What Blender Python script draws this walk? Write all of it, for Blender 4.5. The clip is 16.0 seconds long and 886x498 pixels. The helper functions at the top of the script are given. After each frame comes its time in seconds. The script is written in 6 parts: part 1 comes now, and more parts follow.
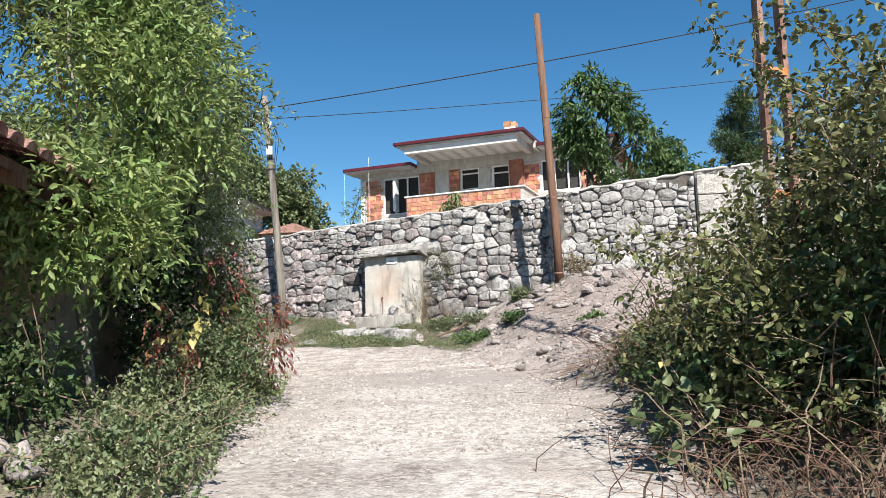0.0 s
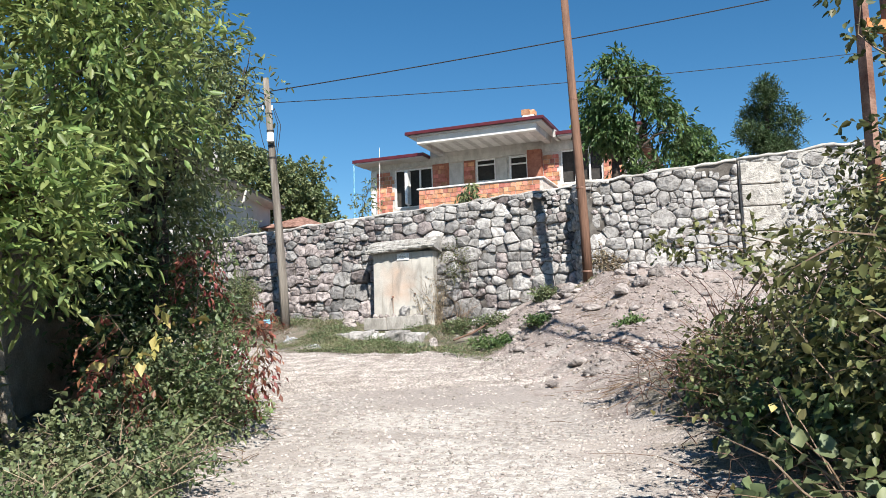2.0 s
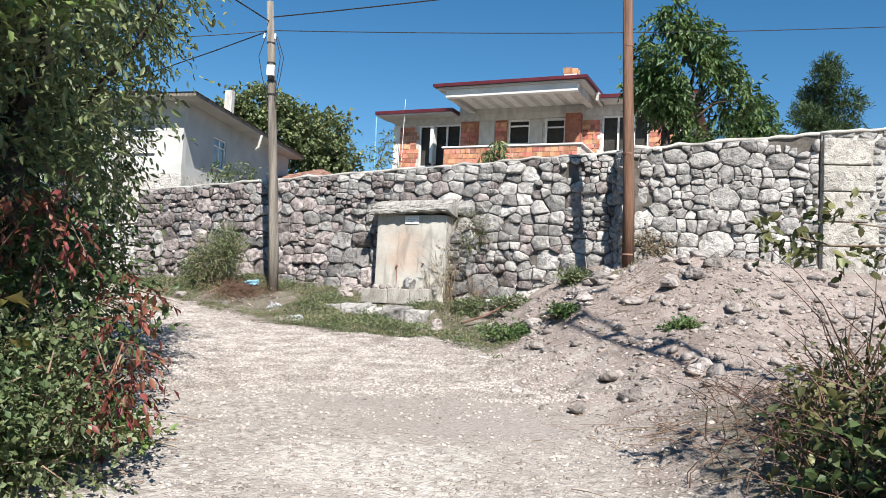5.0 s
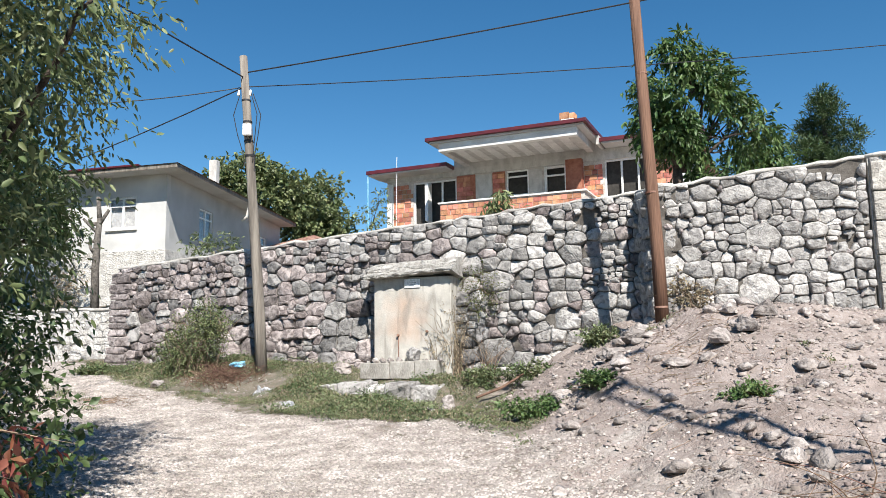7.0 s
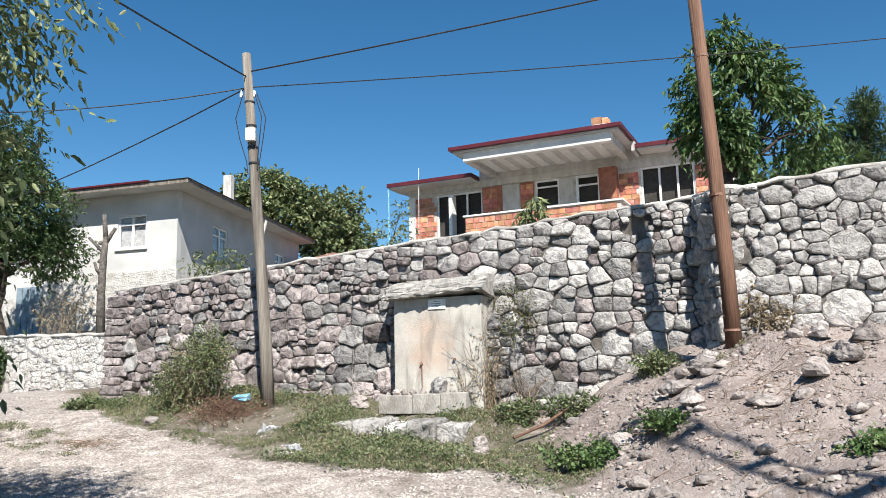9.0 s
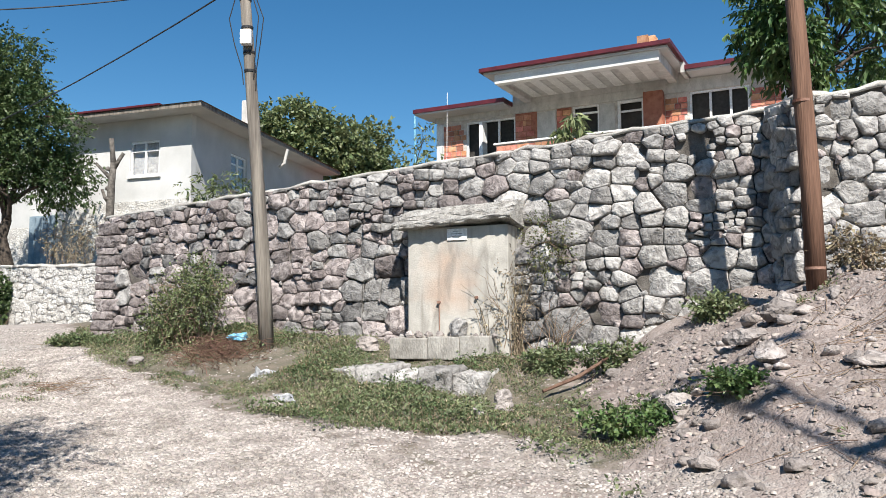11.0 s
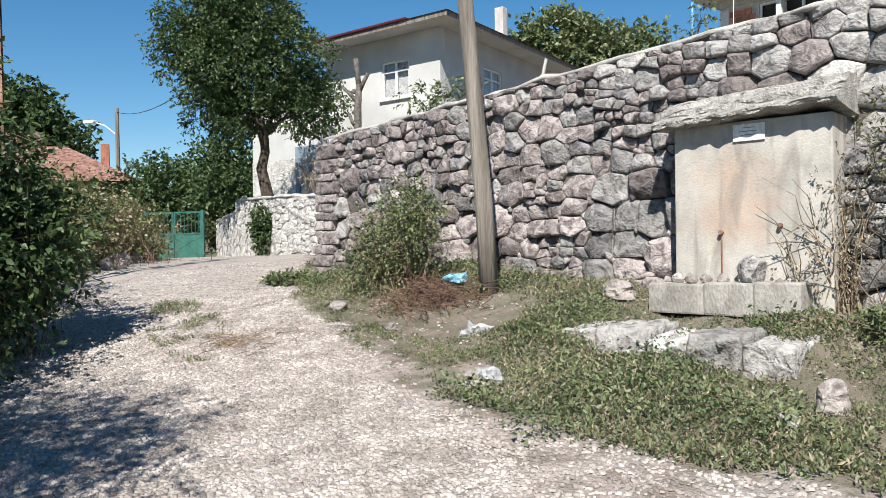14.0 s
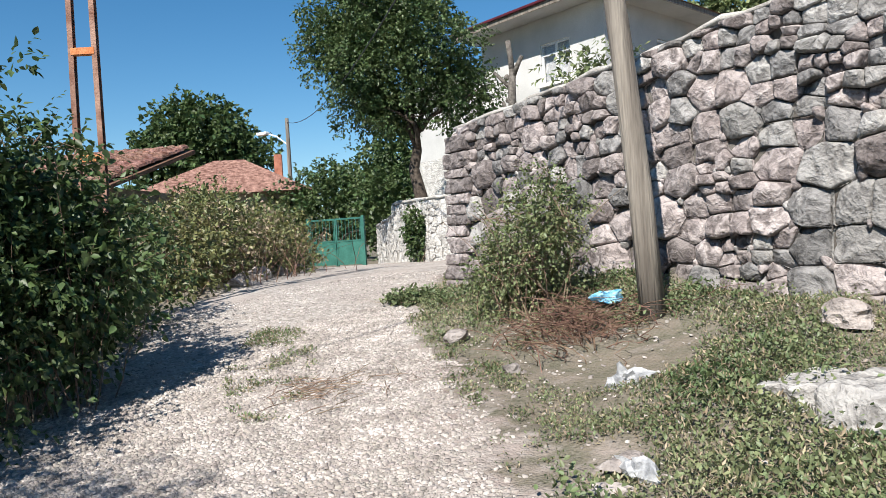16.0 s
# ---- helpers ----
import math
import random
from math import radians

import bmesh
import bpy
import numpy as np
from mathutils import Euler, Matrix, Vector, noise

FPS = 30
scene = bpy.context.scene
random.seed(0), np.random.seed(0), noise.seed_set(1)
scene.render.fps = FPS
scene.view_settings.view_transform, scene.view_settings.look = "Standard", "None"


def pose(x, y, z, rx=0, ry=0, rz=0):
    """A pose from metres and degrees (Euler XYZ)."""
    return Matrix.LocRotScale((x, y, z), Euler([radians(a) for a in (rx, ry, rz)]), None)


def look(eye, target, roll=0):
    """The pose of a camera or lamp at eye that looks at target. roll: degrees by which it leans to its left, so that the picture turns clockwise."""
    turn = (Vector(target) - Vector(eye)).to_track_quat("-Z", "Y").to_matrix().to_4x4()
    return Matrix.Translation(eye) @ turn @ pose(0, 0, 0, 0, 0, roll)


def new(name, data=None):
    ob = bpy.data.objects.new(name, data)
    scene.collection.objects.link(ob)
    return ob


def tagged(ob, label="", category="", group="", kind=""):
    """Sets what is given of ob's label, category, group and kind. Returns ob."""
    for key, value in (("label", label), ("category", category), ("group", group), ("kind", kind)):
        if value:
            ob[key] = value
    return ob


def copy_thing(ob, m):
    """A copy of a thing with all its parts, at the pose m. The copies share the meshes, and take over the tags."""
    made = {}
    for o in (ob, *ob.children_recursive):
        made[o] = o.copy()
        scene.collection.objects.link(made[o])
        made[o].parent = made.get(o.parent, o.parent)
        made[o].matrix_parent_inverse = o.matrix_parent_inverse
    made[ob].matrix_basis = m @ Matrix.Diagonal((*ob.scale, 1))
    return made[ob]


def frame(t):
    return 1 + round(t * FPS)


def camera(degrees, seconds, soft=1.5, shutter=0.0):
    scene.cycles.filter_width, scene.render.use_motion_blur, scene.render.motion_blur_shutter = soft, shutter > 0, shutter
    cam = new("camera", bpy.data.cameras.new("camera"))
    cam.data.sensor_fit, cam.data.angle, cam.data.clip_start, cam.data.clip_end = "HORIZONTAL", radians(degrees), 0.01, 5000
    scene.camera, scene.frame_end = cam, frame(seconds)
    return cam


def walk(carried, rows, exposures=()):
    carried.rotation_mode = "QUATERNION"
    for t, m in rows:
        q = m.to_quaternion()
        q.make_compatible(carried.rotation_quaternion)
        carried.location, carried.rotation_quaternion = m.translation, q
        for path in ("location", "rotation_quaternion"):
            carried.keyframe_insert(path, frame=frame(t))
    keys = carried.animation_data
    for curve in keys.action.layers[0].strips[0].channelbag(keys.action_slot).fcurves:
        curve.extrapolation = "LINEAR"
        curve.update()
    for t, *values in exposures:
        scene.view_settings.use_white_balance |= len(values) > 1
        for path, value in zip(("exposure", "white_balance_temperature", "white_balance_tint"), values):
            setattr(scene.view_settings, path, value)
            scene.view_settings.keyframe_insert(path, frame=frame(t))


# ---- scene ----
cam = camera(58.1, 16.0, soft=0.8)
PATH = [
    (0, (0.085, -21.552, -0.732), (0.274, -19.574, -0.503), -1.8),
    (0.5, (0.206, -21.052, -0.644), (0.386, -19.07, -0.448), -2.1),
    (1, (0.165, -20.624, -0.616), (0.362, -18.643, -0.422), -2.0),
    (1.5, (0.081, -20.318, -0.564), (0.269, -18.336, -0.372), -1.4),
    (2, (0.167, -19.807, -0.509), (0.325, -17.825, -0.293), -1.6),
    (2.5, (0.205, -19.341, -0.518), (0.363, -17.356, -0.325), -0.4),
    (3, (0.269, -18.922, -0.474), (0.468, -16.936, -0.344), 1.0),
    (3.5, (0.417, -18.433, -0.388), (0.602, -16.444, -0.295), 3.4),
    (4, (0.49, -17.939, -0.332), (0.632, -15.944, -0.316), 4.1),
    (4.5, (0.619, -17.549, -0.276), (0.743, -15.553, -0.249), 3.7),
    (5, (0.664, -17.111, -0.194), (0.753, -15.117, -0.068), 3.0),
    (5.2, (0.663, -16.908, -0.173), (0.716, -14.919, 0.019), 2.6),
    (7.3, (0.648, -15.119, 0.052), (0.741, -13.141, 0.329), -0.9),
    (7.5, (0.673, -14.948, 0.072), (0.762, -12.97, 0.357), -0.1),
    (8, (0.662, -14.491, 0.123), (0.662, -12.52, 0.464), -0.7),
    (8.2, (0.645, -14.309, 0.162), (0.645, -12.34, 0.513), -1.8),
    (10.3, (0.794, -12.451, 0.289), (0.877, -10.467, 0.528), 0.2),
    (10.5, (0.833, -12.288, 0.278), (0.88, -10.303, 0.518), -0.0),
    (11, (0.853, -11.749, 0.314), (0.796, -9.756, 0.474), -0.3),
    (11.5, (0.96, -11.215, 0.302), (0.855, -9.222, 0.425), -0.1),
    (11.6, (0.973, -11.115, 0.305), (0.848, -9.122, 0.415), 1.1),
    (12, (0.995, -10.732, 0.338), (0.767, -8.749, 0.463), 0.4),
    (12.5, (0.969, -10.235, 0.392), (0.678, -8.258, 0.475), 0.9),
    (13, (0.978, -9.651, 0.403), (0.528, -7.703, 0.465), 1.5),
    (13.5, (0.893, -9.128, 0.401), (0.219, -7.245, 0.449), -0.4),
    (14, (0.798, -8.648, 0.464), (0.064, -6.788, 0.436), -1.0),
    (14.5, (0.762, -8.064, 0.539), (-0.102, -6.26, 0.516), -1.6),
    (15, (0.629, -7.503, 0.533), (-0.29, -5.727, 0.506), -2.8),
    (15.5, (0.525, -6.888, 0.535), (-0.431, -5.131, 0.504), -2.7),
    (16, (0.306, -6.343, 0.575), (-0.834, -4.699, 0.554), -3.4),
]
walk(cam, [(t, look(eye, target, roll)) for t, eye, target, roll in PATH], [(0, 0.82), (3, 0.79), (4.5, 0.74), (7.5, 0.8), (10.5, 0.72), (12.5, 0.64), (14.5, 0.68), (16, 0.75)])

# ---- world, sun, exposure ----
SUN_EL = radians(47)
SUN_FROM = Vector((0.2 * math.cos(SUN_EL), -0.98 * math.cos(SUN_EL), math.sin(SUN_EL)))
world = bpy.data.worlds.new("sky")
scene.world = world
world.use_nodes = True
wn = world.node_tree.nodes
sky = wn.new("ShaderNodeTexSky")
sky.sky_type = "NISHITA"
sky.sun_disc = False
sky.sun_elevation = SUN_EL
sky.sun_rotation = math.atan2(SUN_FROM.x, SUN_FROM.y)
sky.altitude, sky.air_density, sky.dust_density, sky.ozone_density = 600, 1.0, 0.0, 3.2
deep = wn.new("ShaderNodeHueSaturation")
deep.inputs["Hue"].default_value, deep.inputs["Saturation"].default_value = 0.494, 1.28
world.node_tree.links.new(sky.outputs[0], deep.inputs["Color"])
world.node_tree.links.new(deep.outputs[0], wn["Background"].inputs[0])
wn["Background"].inputs[1].default_value = 0.072
sun = new("sun", bpy.data.lights.new("sun", "SUN"))
sun.data.energy, sun.data.angle, sun.data.color = 5.3, radians(0.55), (1.0, 0.955, 0.88)
sun.matrix_world = look(SUN_FROM * 60, (0, 0, 0))


# ---- materials ----
def mat(name, base, other, scale=6.0, rough=0.85, bump=0.3, fine=60.0, island=0.0, objrand=0.0, metal=0.0, translucent=0.0, detail=6.0, grit=(0.78, 1.2), stretch=1.0, spec=0.3, contrast=(0.35, 0.65), bdist=0.02):
    """Two colours mixed by coarse noise, a finer grain over them, relief, and chance variation by piece."""
    m = bpy.data.materials.new(name)
    m.use_nodes = True
    nt = m.node_tree
    n, ln = nt.nodes, nt.links.new
    b = n["Principled BSDF"]
    geo = n.new("ShaderNodeNewGeometry")
    where = n.new("ShaderNodeVectorMath")
    where.operation = "MULTIPLY"
    where.inputs[1].default_value = (1, 1, stretch)
    ln(geo.outputs["Position"], where.inputs[0])
    coarse = n.new("ShaderNodeTexNoise")
    coarse.inputs["Scale"].default_value, coarse.inputs["Detail"].default_value = scale, detail
    ln(where.outputs[0], coarse.inputs["Vector"])
    ramp = n.new("ShaderNodeMapRange")
    ramp.inputs[1].default_value, ramp.inputs[2].default_value = contrast
    ln(coarse.outputs[0], ramp.inputs[0])
    mix = n.new("ShaderNodeMix")
    mix.data_type = "RGBA"
    mix.inputs[6].default_value, mix.inputs[7].default_value = (*base, 1), (*other, 1)
    ln(ramp.outputs[0], mix.inputs[0])
    grain = n.new("ShaderNodeTexNoise")
    grain.inputs["Scale"].default_value, grain.inputs["Detail"].default_value = fine, 4.0
    ln(where.outputs[0], grain.inputs["Vector"])
    val = n.new("ShaderNodeMapRange")
    val.inputs[1].default_value, val.inputs[2].default_value, val.inputs[3].default_value, val.inputs[4].default_value = 0.3, 0.7, *grit
    ln(grain.outputs[0], val.inputs[0])
    hsv = n.new("ShaderNodeHueSaturation")
    ln(mix.outputs[2], hsv.inputs["Color"])
    out = val.outputs[0]
    if island or objrand:
        src = geo.outputs["Random Per Island"] if island else n.new("ShaderNodeObjectInfo").outputs["Random"]
        rr = n.new("ShaderNodeMapRange")
        k = island or objrand
        rr.inputs[3].default_value, rr.inputs[4].default_value = 1 - k, 1 + k
        ln(src, rr.inputs[0])
        mu = n.new("ShaderNodeMath")
        mu.operation = "MULTIPLY"
        ln(out, mu.inputs[0]), ln(rr.outputs[0], mu.inputs[1])
        out = mu.outputs[0]
        hr = n.new("ShaderNodeMapRange")
        hr.inputs[3].default_value, hr.inputs[4].default_value = 0.5 - 0.06 * k, 0.5 + 0.06 * k
        tw = n.new("ShaderNodeMath")
        tw.operation = "FRACT"
        sc = n.new("ShaderNodeMath")
        sc.operation = "MULTIPLY"
        sc.inputs[1].default_value = 7.31
        ln(src, sc.inputs[0]), ln(sc.outputs[0], tw.inputs[0]), ln(tw.outputs[0], hr.inputs[0]), ln(hr.outputs[0], hsv.inputs["Hue"])
    ln(out, hsv.inputs["Value"])
    ln(hsv.outputs[0], b.inputs["Base Color"])
    b.inputs["Roughness"].default_value, b.inputs["Metallic"].default_value = rough, metal
    b.inputs["Specular IOR Level"].default_value = spec
    if bump:
        bp = n.new("ShaderNodeBump")
        bp.inputs["Strength"].default_value, bp.inputs["Distance"].default_value = bump, bdist
        ad = n.new("ShaderNodeMath")
        ad.operation = "ADD"
        ln(coarse.outputs[0], ad.inputs[0]), ln(grain.outputs[0], ad.inputs[1]), ln(ad.outputs[0], bp.inputs["Height"]), ln(bp.outputs[0], b.inputs["Normal"])
    if translucent:
        tr, ms = n.new("ShaderNodeBsdfTranslucent"), n.new("ShaderNodeMixShader")
        ms.inputs[0].default_value = translucent
        ln(hsv.outputs[0], tr.inputs["Color"]), ln(b.outputs[0], ms.inputs[1]), ln(tr.outputs[0], ms.inputs[2])
        ln(ms.outputs[0], n["Material Output"].inputs["Surface"])
    return m


M = {}
def rock_mat(name, dark, mid, pale, rand=0.25):
    """Broken stone: mottled body, dark pits, pale lichen crust, rough relief at three scales."""
    m = bpy.data.materials.new(name)
    m.use_nodes = True
    n, ln = m.node_tree.nodes, m.node_tree.links.new
    b = n["Principled BSDF"]
    b.inputs["Roughness"].default_value, b.inputs["Specular IOR Level"].default_value = 0.92, 0.25
    geo, info = n.new("ShaderNodeNewGeometry"), n.new("ShaderNodeObjectInfo")
    shift = n.new("ShaderNodeVectorMath")
    shift.operation = "MULTIPLY_ADD"
    shift.inputs[1].default_value = (1, 1, 1)
    jump = n.new("ShaderNodeCombineXYZ")
    amp = n.new("ShaderNodeMath")
    amp.operation = "MULTIPLY"
    amp.inputs[1].default_value = 37.0
    ln(info.outputs["Random"], amp.inputs[0])
    for k in range(3):
        ln(amp.outputs[0], jump.inputs[k])
    ln(geo.outputs["Position"], shift.inputs[0]), ln(jump.outputs[0], shift.inputs[2])

    def nz(scale, detail=6.0, dist=0.0):
        x = n.new("ShaderNodeTexNoise")
        x.inputs["Scale"].default_value, x.inputs["Detail"].default_value, x.inputs["Distortion"].default_value = scale, detail, dist
        ln(shift.outputs[0], x.inputs["Vector"])
        return x.outputs[0]

    def rng(v, a, c, lo, hi):
        x = n.new("ShaderNodeMapRange")
        for i, k in enumerate((a, c, lo, hi)):
            x.inputs[i + 1].default_value = k
        ln(v, x.inputs[0])
        return x.outputs[0]

    def mixc(f, a, c):
        x = n.new("ShaderNodeMix")
        x.data_type = "RGBA"
        for i, k in ((6, a), (7, c)):
            if isinstance(k, tuple):
                x.inputs[i].default_value = (*k, 1)
            else:
                ln(k, x.inputs[i])
        ln(f, x.inputs[0])
        return x.outputs[2]
    big, med, fin = nz(2.6, 7, 0.6), nz(9.0, 7, 0.8), nz(34.0, 4)
    col = mixc(rng(big, 0.35, 0.66, 0, 1), mid, pale)
    col = mixc(rng(med, 0.37, 0.57, 0.82, 0), col, dark)
    col = mixc(rng(fin, 0.55, 0.72, 0, 0.5), col, pale)
    hsv = n.new("ShaderNodeHueSaturation")
    ln(col, hsv.inputs["Color"]), ln(rng(info.outputs["Random"], 0, 1, 1 - rand, 1 + rand), hsv.inputs["Value"])
    ln(hsv.outputs[0], b.inputs["Base Color"])
    prev = None
    for h, st, di in ((big, 0.6, 0.075), (med, 0.9, 0.045), (fin, 1.0, 0.018)):
        bp = n.new("ShaderNodeBump")
        bp.inputs["Strength"].default_value, bp.inputs["Distance"].default_value = st, di
        ln(h, bp.inputs["Height"])
        if prev:
            ln(prev, bp.inputs["Normal"])
        prev = bp.outputs[0]
    ln(prev, b.inputs["Normal"])
    return m


M["rock_dark"] = rock_mat("weathered_purple_grey_stone", (0.08, 0.066, 0.064), (0.235, 0.2, 0.193), (0.4, 0.355, 0.345), 0.4)
M["rock_slate"] = rock_mat("dark_slaty_stone", (0.065, 0.062, 0.062), (0.165, 0.158, 0.156), (0.31, 0.3, 0.295), 0.3)
M["rock_grey"] = rock_mat("grey_fieldstone", (0.14, 0.132, 0.128), (0.29, 0.278, 0.268), (0.42, 0.405, 0.39), 0.25)
M["rock_light"] = rock_mat("pale_limestone", (0.19, 0.178, 0.17), (0.36, 0.344, 0.33), (0.485, 0.466, 0.446), 0.3)
M["rock_loose"] = rock_mat("loose_stone", (0.15, 0.13, 0.12), (0.285, 0.25, 0.232), (0.42, 0.38, 0.36), 0.3)
M["joint"] = mat("earth_joint", (0.075, 0.066, 0.058), (0.16, 0.145, 0.13), 5, 0.95, 0.6, 50)
M["mortar"] = mat("pale_lime_mortar", (0.32, 0.305, 0.285), (0.50, 0.48, 0.45), 4, 0.95, 0.8, 40)
M["coping"] = mat("worn_white_coping", (0.27, 0.25, 0.23), (0.52, 0.50, 0.465), 2.6, 0.9, 0.6, 45)
M["render_wall"] = mat("white_lime_render", (0.47, 0.47, 0.46), (0.585, 0.58, 0.57), 0.9, 0.9, 0.25, 30, grit=(0.93, 1.05))
# about a tenth darker than render_wall
M["render_grey"] = mat("pale_grey_render", (0.42, 0.418, 0.41), (0.53, 0.526, 0.516), 0.8, 0.9, 0.25, 30, grit=(0.93, 1.05))
M["rubble_white"] = mat("whitewashed_rubble", (0.43, 0.41, 0.385), (0.64, 0.62, 0.59), 4.5, 0.9, 1.0, 20, bdist=0.06)
M["concrete"] = mat("bare_concrete", (0.42, 0.408, 0.385), (0.57, 0.555, 0.53), 5.0, 0.9, 0.5, 40, grit=(0.88, 1.08), stretch=0.5, contrast=(0.3, 0.62))
M["plinth"] = mat("stained_plinth_concrete", (0.21, 0.195, 0.175), (0.4, 0.378, 0.345), 5.0, 0.9, 0.6, 40, grit=(0.85, 1.1), stretch=0.5, contrast=(0.3, 0.62))
M["concrete_white"] = mat("pale_concrete_beam", (0.62, 0.61, 0.59), (0.74, 0.73, 0.70), 2.0, 0.85, 0.3, 40)
M["slab"] = mat("rough_weathered_concrete", (0.27, 0.255, 0.235), (0.47, 0.45, 0.42), 7, 0.95, 1.0, 45, bdist=0.04)
M["brick"] = mat("orange_hollow_brick", (0.43, 0.165, 0.1), (0.58, 0.28, 0.19), 5, 0.85, 0.4, 50, objrand=0.34)
M["brick_red"] = mat("red_brick_infill", (0.27, 0.10, 0.065), (0.40, 0.17, 0.11), 5, 0.85, 0.4, 50)
M["brick_joint"] = mat("brick_mortar", (0.45, 0.41, 0.37), (0.6, 0.56, 0.52), 6, 0.9, 0.4, 50)
M["fascia"] = mat("dark_red_fascia", (0.075, 0.009, 0.016), (0.11, 0.015, 0.022), 3, 0.45, 0.1, 30, spec=0.5)
M["pvc"] = mat("white_window_plastic", (0.72, 0.72, 0.71), (0.8, 0.8, 0.79), 2, 0.4, 0.05, 30, spec=0.5)
# near-black colour that paints the darkness of rooms behind the windows
M["room_shade"] = mat("painted_room_shade", (0.035, 0.033, 0.03), (0.06, 0.055, 0.05), 1, 0.9, 0.1, 10)
M["curtain"] = mat("white_lace_curtain", (0.34, 0.34, 0.35), (0.5, 0.5, 0.5), 9, 0.9, 0.3, 40)
M["roof_tile"] = mat("old_red_roof_tile", (0.13, 0.06, 0.045), (0.36, 0.21, 0.165), 5.0, 0.9, 0.9, 22, bdist=0.06, grit=(0.6, 1.35), objrand=0.2)
M["wood_grey"] = mat("silvered_pole_wood", (0.125, 0.106, 0.09), (0.265, 0.235, 0.2), 9, 0.9, 0.6, 60, stretch=0.06)
M["wood_brown"] = mat("brown_treated_pole_wood", (0.085, 0.043, 0.028), (0.19, 0.105, 0.07), 9, 0.8, 0.6, 60, stretch=0.06)
M["bark"] = mat("dark_bark", (0.04, 0.031, 0.025), (0.1, 0.08, 0.064), 12, 0.95, 0.9, 60)
M["bark_pale"] = mat("pale_grey_bark", (0.13, 0.11, 0.09), (0.27, 0.24, 0.2), 10, 0.95, 0.8, 60)
M["bark_pollard"] = mat("dark_grey_knotted_bark", (0.075, 0.066, 0.058), (0.19, 0.17, 0.15), 11, 0.95, 0.9, 60)
M["twig"] = mat("dry_twig", (0.14, 0.095, 0.065), (0.26, 0.19, 0.14), 10, 0.9, 0.3, 60, island=0.3)
M["steel_rust"] = mat("rust_painted_steel", (0.16, 0.075, 0.05), (0.33, 0.2, 0.15), 4, 0.6, 0.3, 40, metal=0.2)
M["rust_orange"] = mat("orange_primer_steel", (0.5, 0.16, 0.05), (0.6, 0.26, 0.11), 5, 0.6, 0.2, 40)
M["gate"] = mat("green_gate_paint", (0.02, 0.1, 0.08), (0.038, 0.15, 0.12), 3, 0.5, 0.15, 30, spec=0.5)
M["cable"] = mat("black_cable", (0.02, 0.02, 0.022), (0.04, 0.04, 0.045), 5, 0.6, 0.0, 30)
M["white_paint"] = mat("white_enamel", (0.74, 0.74, 0.73), (0.82, 0.82, 0.81), 3, 0.4, 0.1, 30, spec=0.5)
M["blue_paint"] = mat("blue_door_paint", (0.17, 0.23, 0.28), (0.27, 0.34, 0.39), 4, 0.6, 0.2, 30)
M["bag_blue"] = mat("crumpled_blue_plastic", (0.06, 0.3, 0.5), (0.35, 0.6, 0.72), 14, 0.35, 0.6, 40, spec=0.6)
M["bag_white"] = mat("crumpled_pale_plastic", (0.2, 0.205, 0.215), (0.42, 0.425, 0.435), 12, 0.4, 0.6, 40, spec=0.6)
M["adobe"] = mat("brown_adobe", (0.2, 0.15, 0.105), (0.33, 0.26, 0.19), 3, 0.95, 0.6, 40)
M["ink"] = mat("grey_ink", (0.16, 0.16, 0.16), (0.24, 0.24, 0.24), 5, 0.7, 0.0, 30)


def leaf_mat(name, a, b, k=0.35, tr=0.3, sp=0.45):
    return mat(name, a, b, 1.3, 0.48, 0.0, 14, island=k, translucent=tr, spec=sp)


M["leaf_almond"] = leaf_mat("mid_green_tree_leaf", (0.15, 0.225, 0.065), (0.29, 0.345, 0.125), 0.35, 0.38)
M["leaf_dark"] = leaf_mat("dark_green_leaf", (0.11, 0.15, 0.06), (0.215, 0.245, 0.115))
M["leaf_walnut"] = leaf_mat("walnut_leaf", (0.047, 0.098, 0.028), (0.102, 0.162, 0.05))
M["leaf_bramble"] = leaf_mat("bramble_leaf", (0.084, 0.102, 0.034), (0.195, 0.195, 0.08), 0.5)
M["leaf_weed"] = leaf_mat("weed_leaf", (0.1, 0.142, 0.06), (0.205, 0.232, 0.12), 0.42)
M["leaf_nettle"] = leaf_mat("fresh_weed_leaf", (0.075, 0.14, 0.042), (0.145, 0.21, 0.078), 0.35)
# deep green plants; also stands in for the shade inside the thicket
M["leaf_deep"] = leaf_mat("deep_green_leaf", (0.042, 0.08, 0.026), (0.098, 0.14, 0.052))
M["straw"] = mat("dry_straw_stem", (0.19, 0.145, 0.1), (0.33, 0.265, 0.185), 9, 0.8, 0.2, 50, island=0.25)
M["leaf_red"] = leaf_mat("red_creeper_leaf", (0.15, 0.04, 0.032), (0.27, 0.11, 0.07), 0.4)
M["leaf_yellow"] = leaf_mat("yellow_leaf", (0.36, 0.3, 0.085), (0.46, 0.4, 0.15), 0.3)
M["leaf_dry"] = leaf_mat("dry_weed", (0.22, 0.175, 0.115), (0.35, 0.295, 0.205), 0.35, 0.15, 0.2)
M["needle"] = leaf_mat("pine_needle", (0.04, 0.075, 0.028), (0.075, 0.115, 0.045), 0.3, 0.1, 0.3)


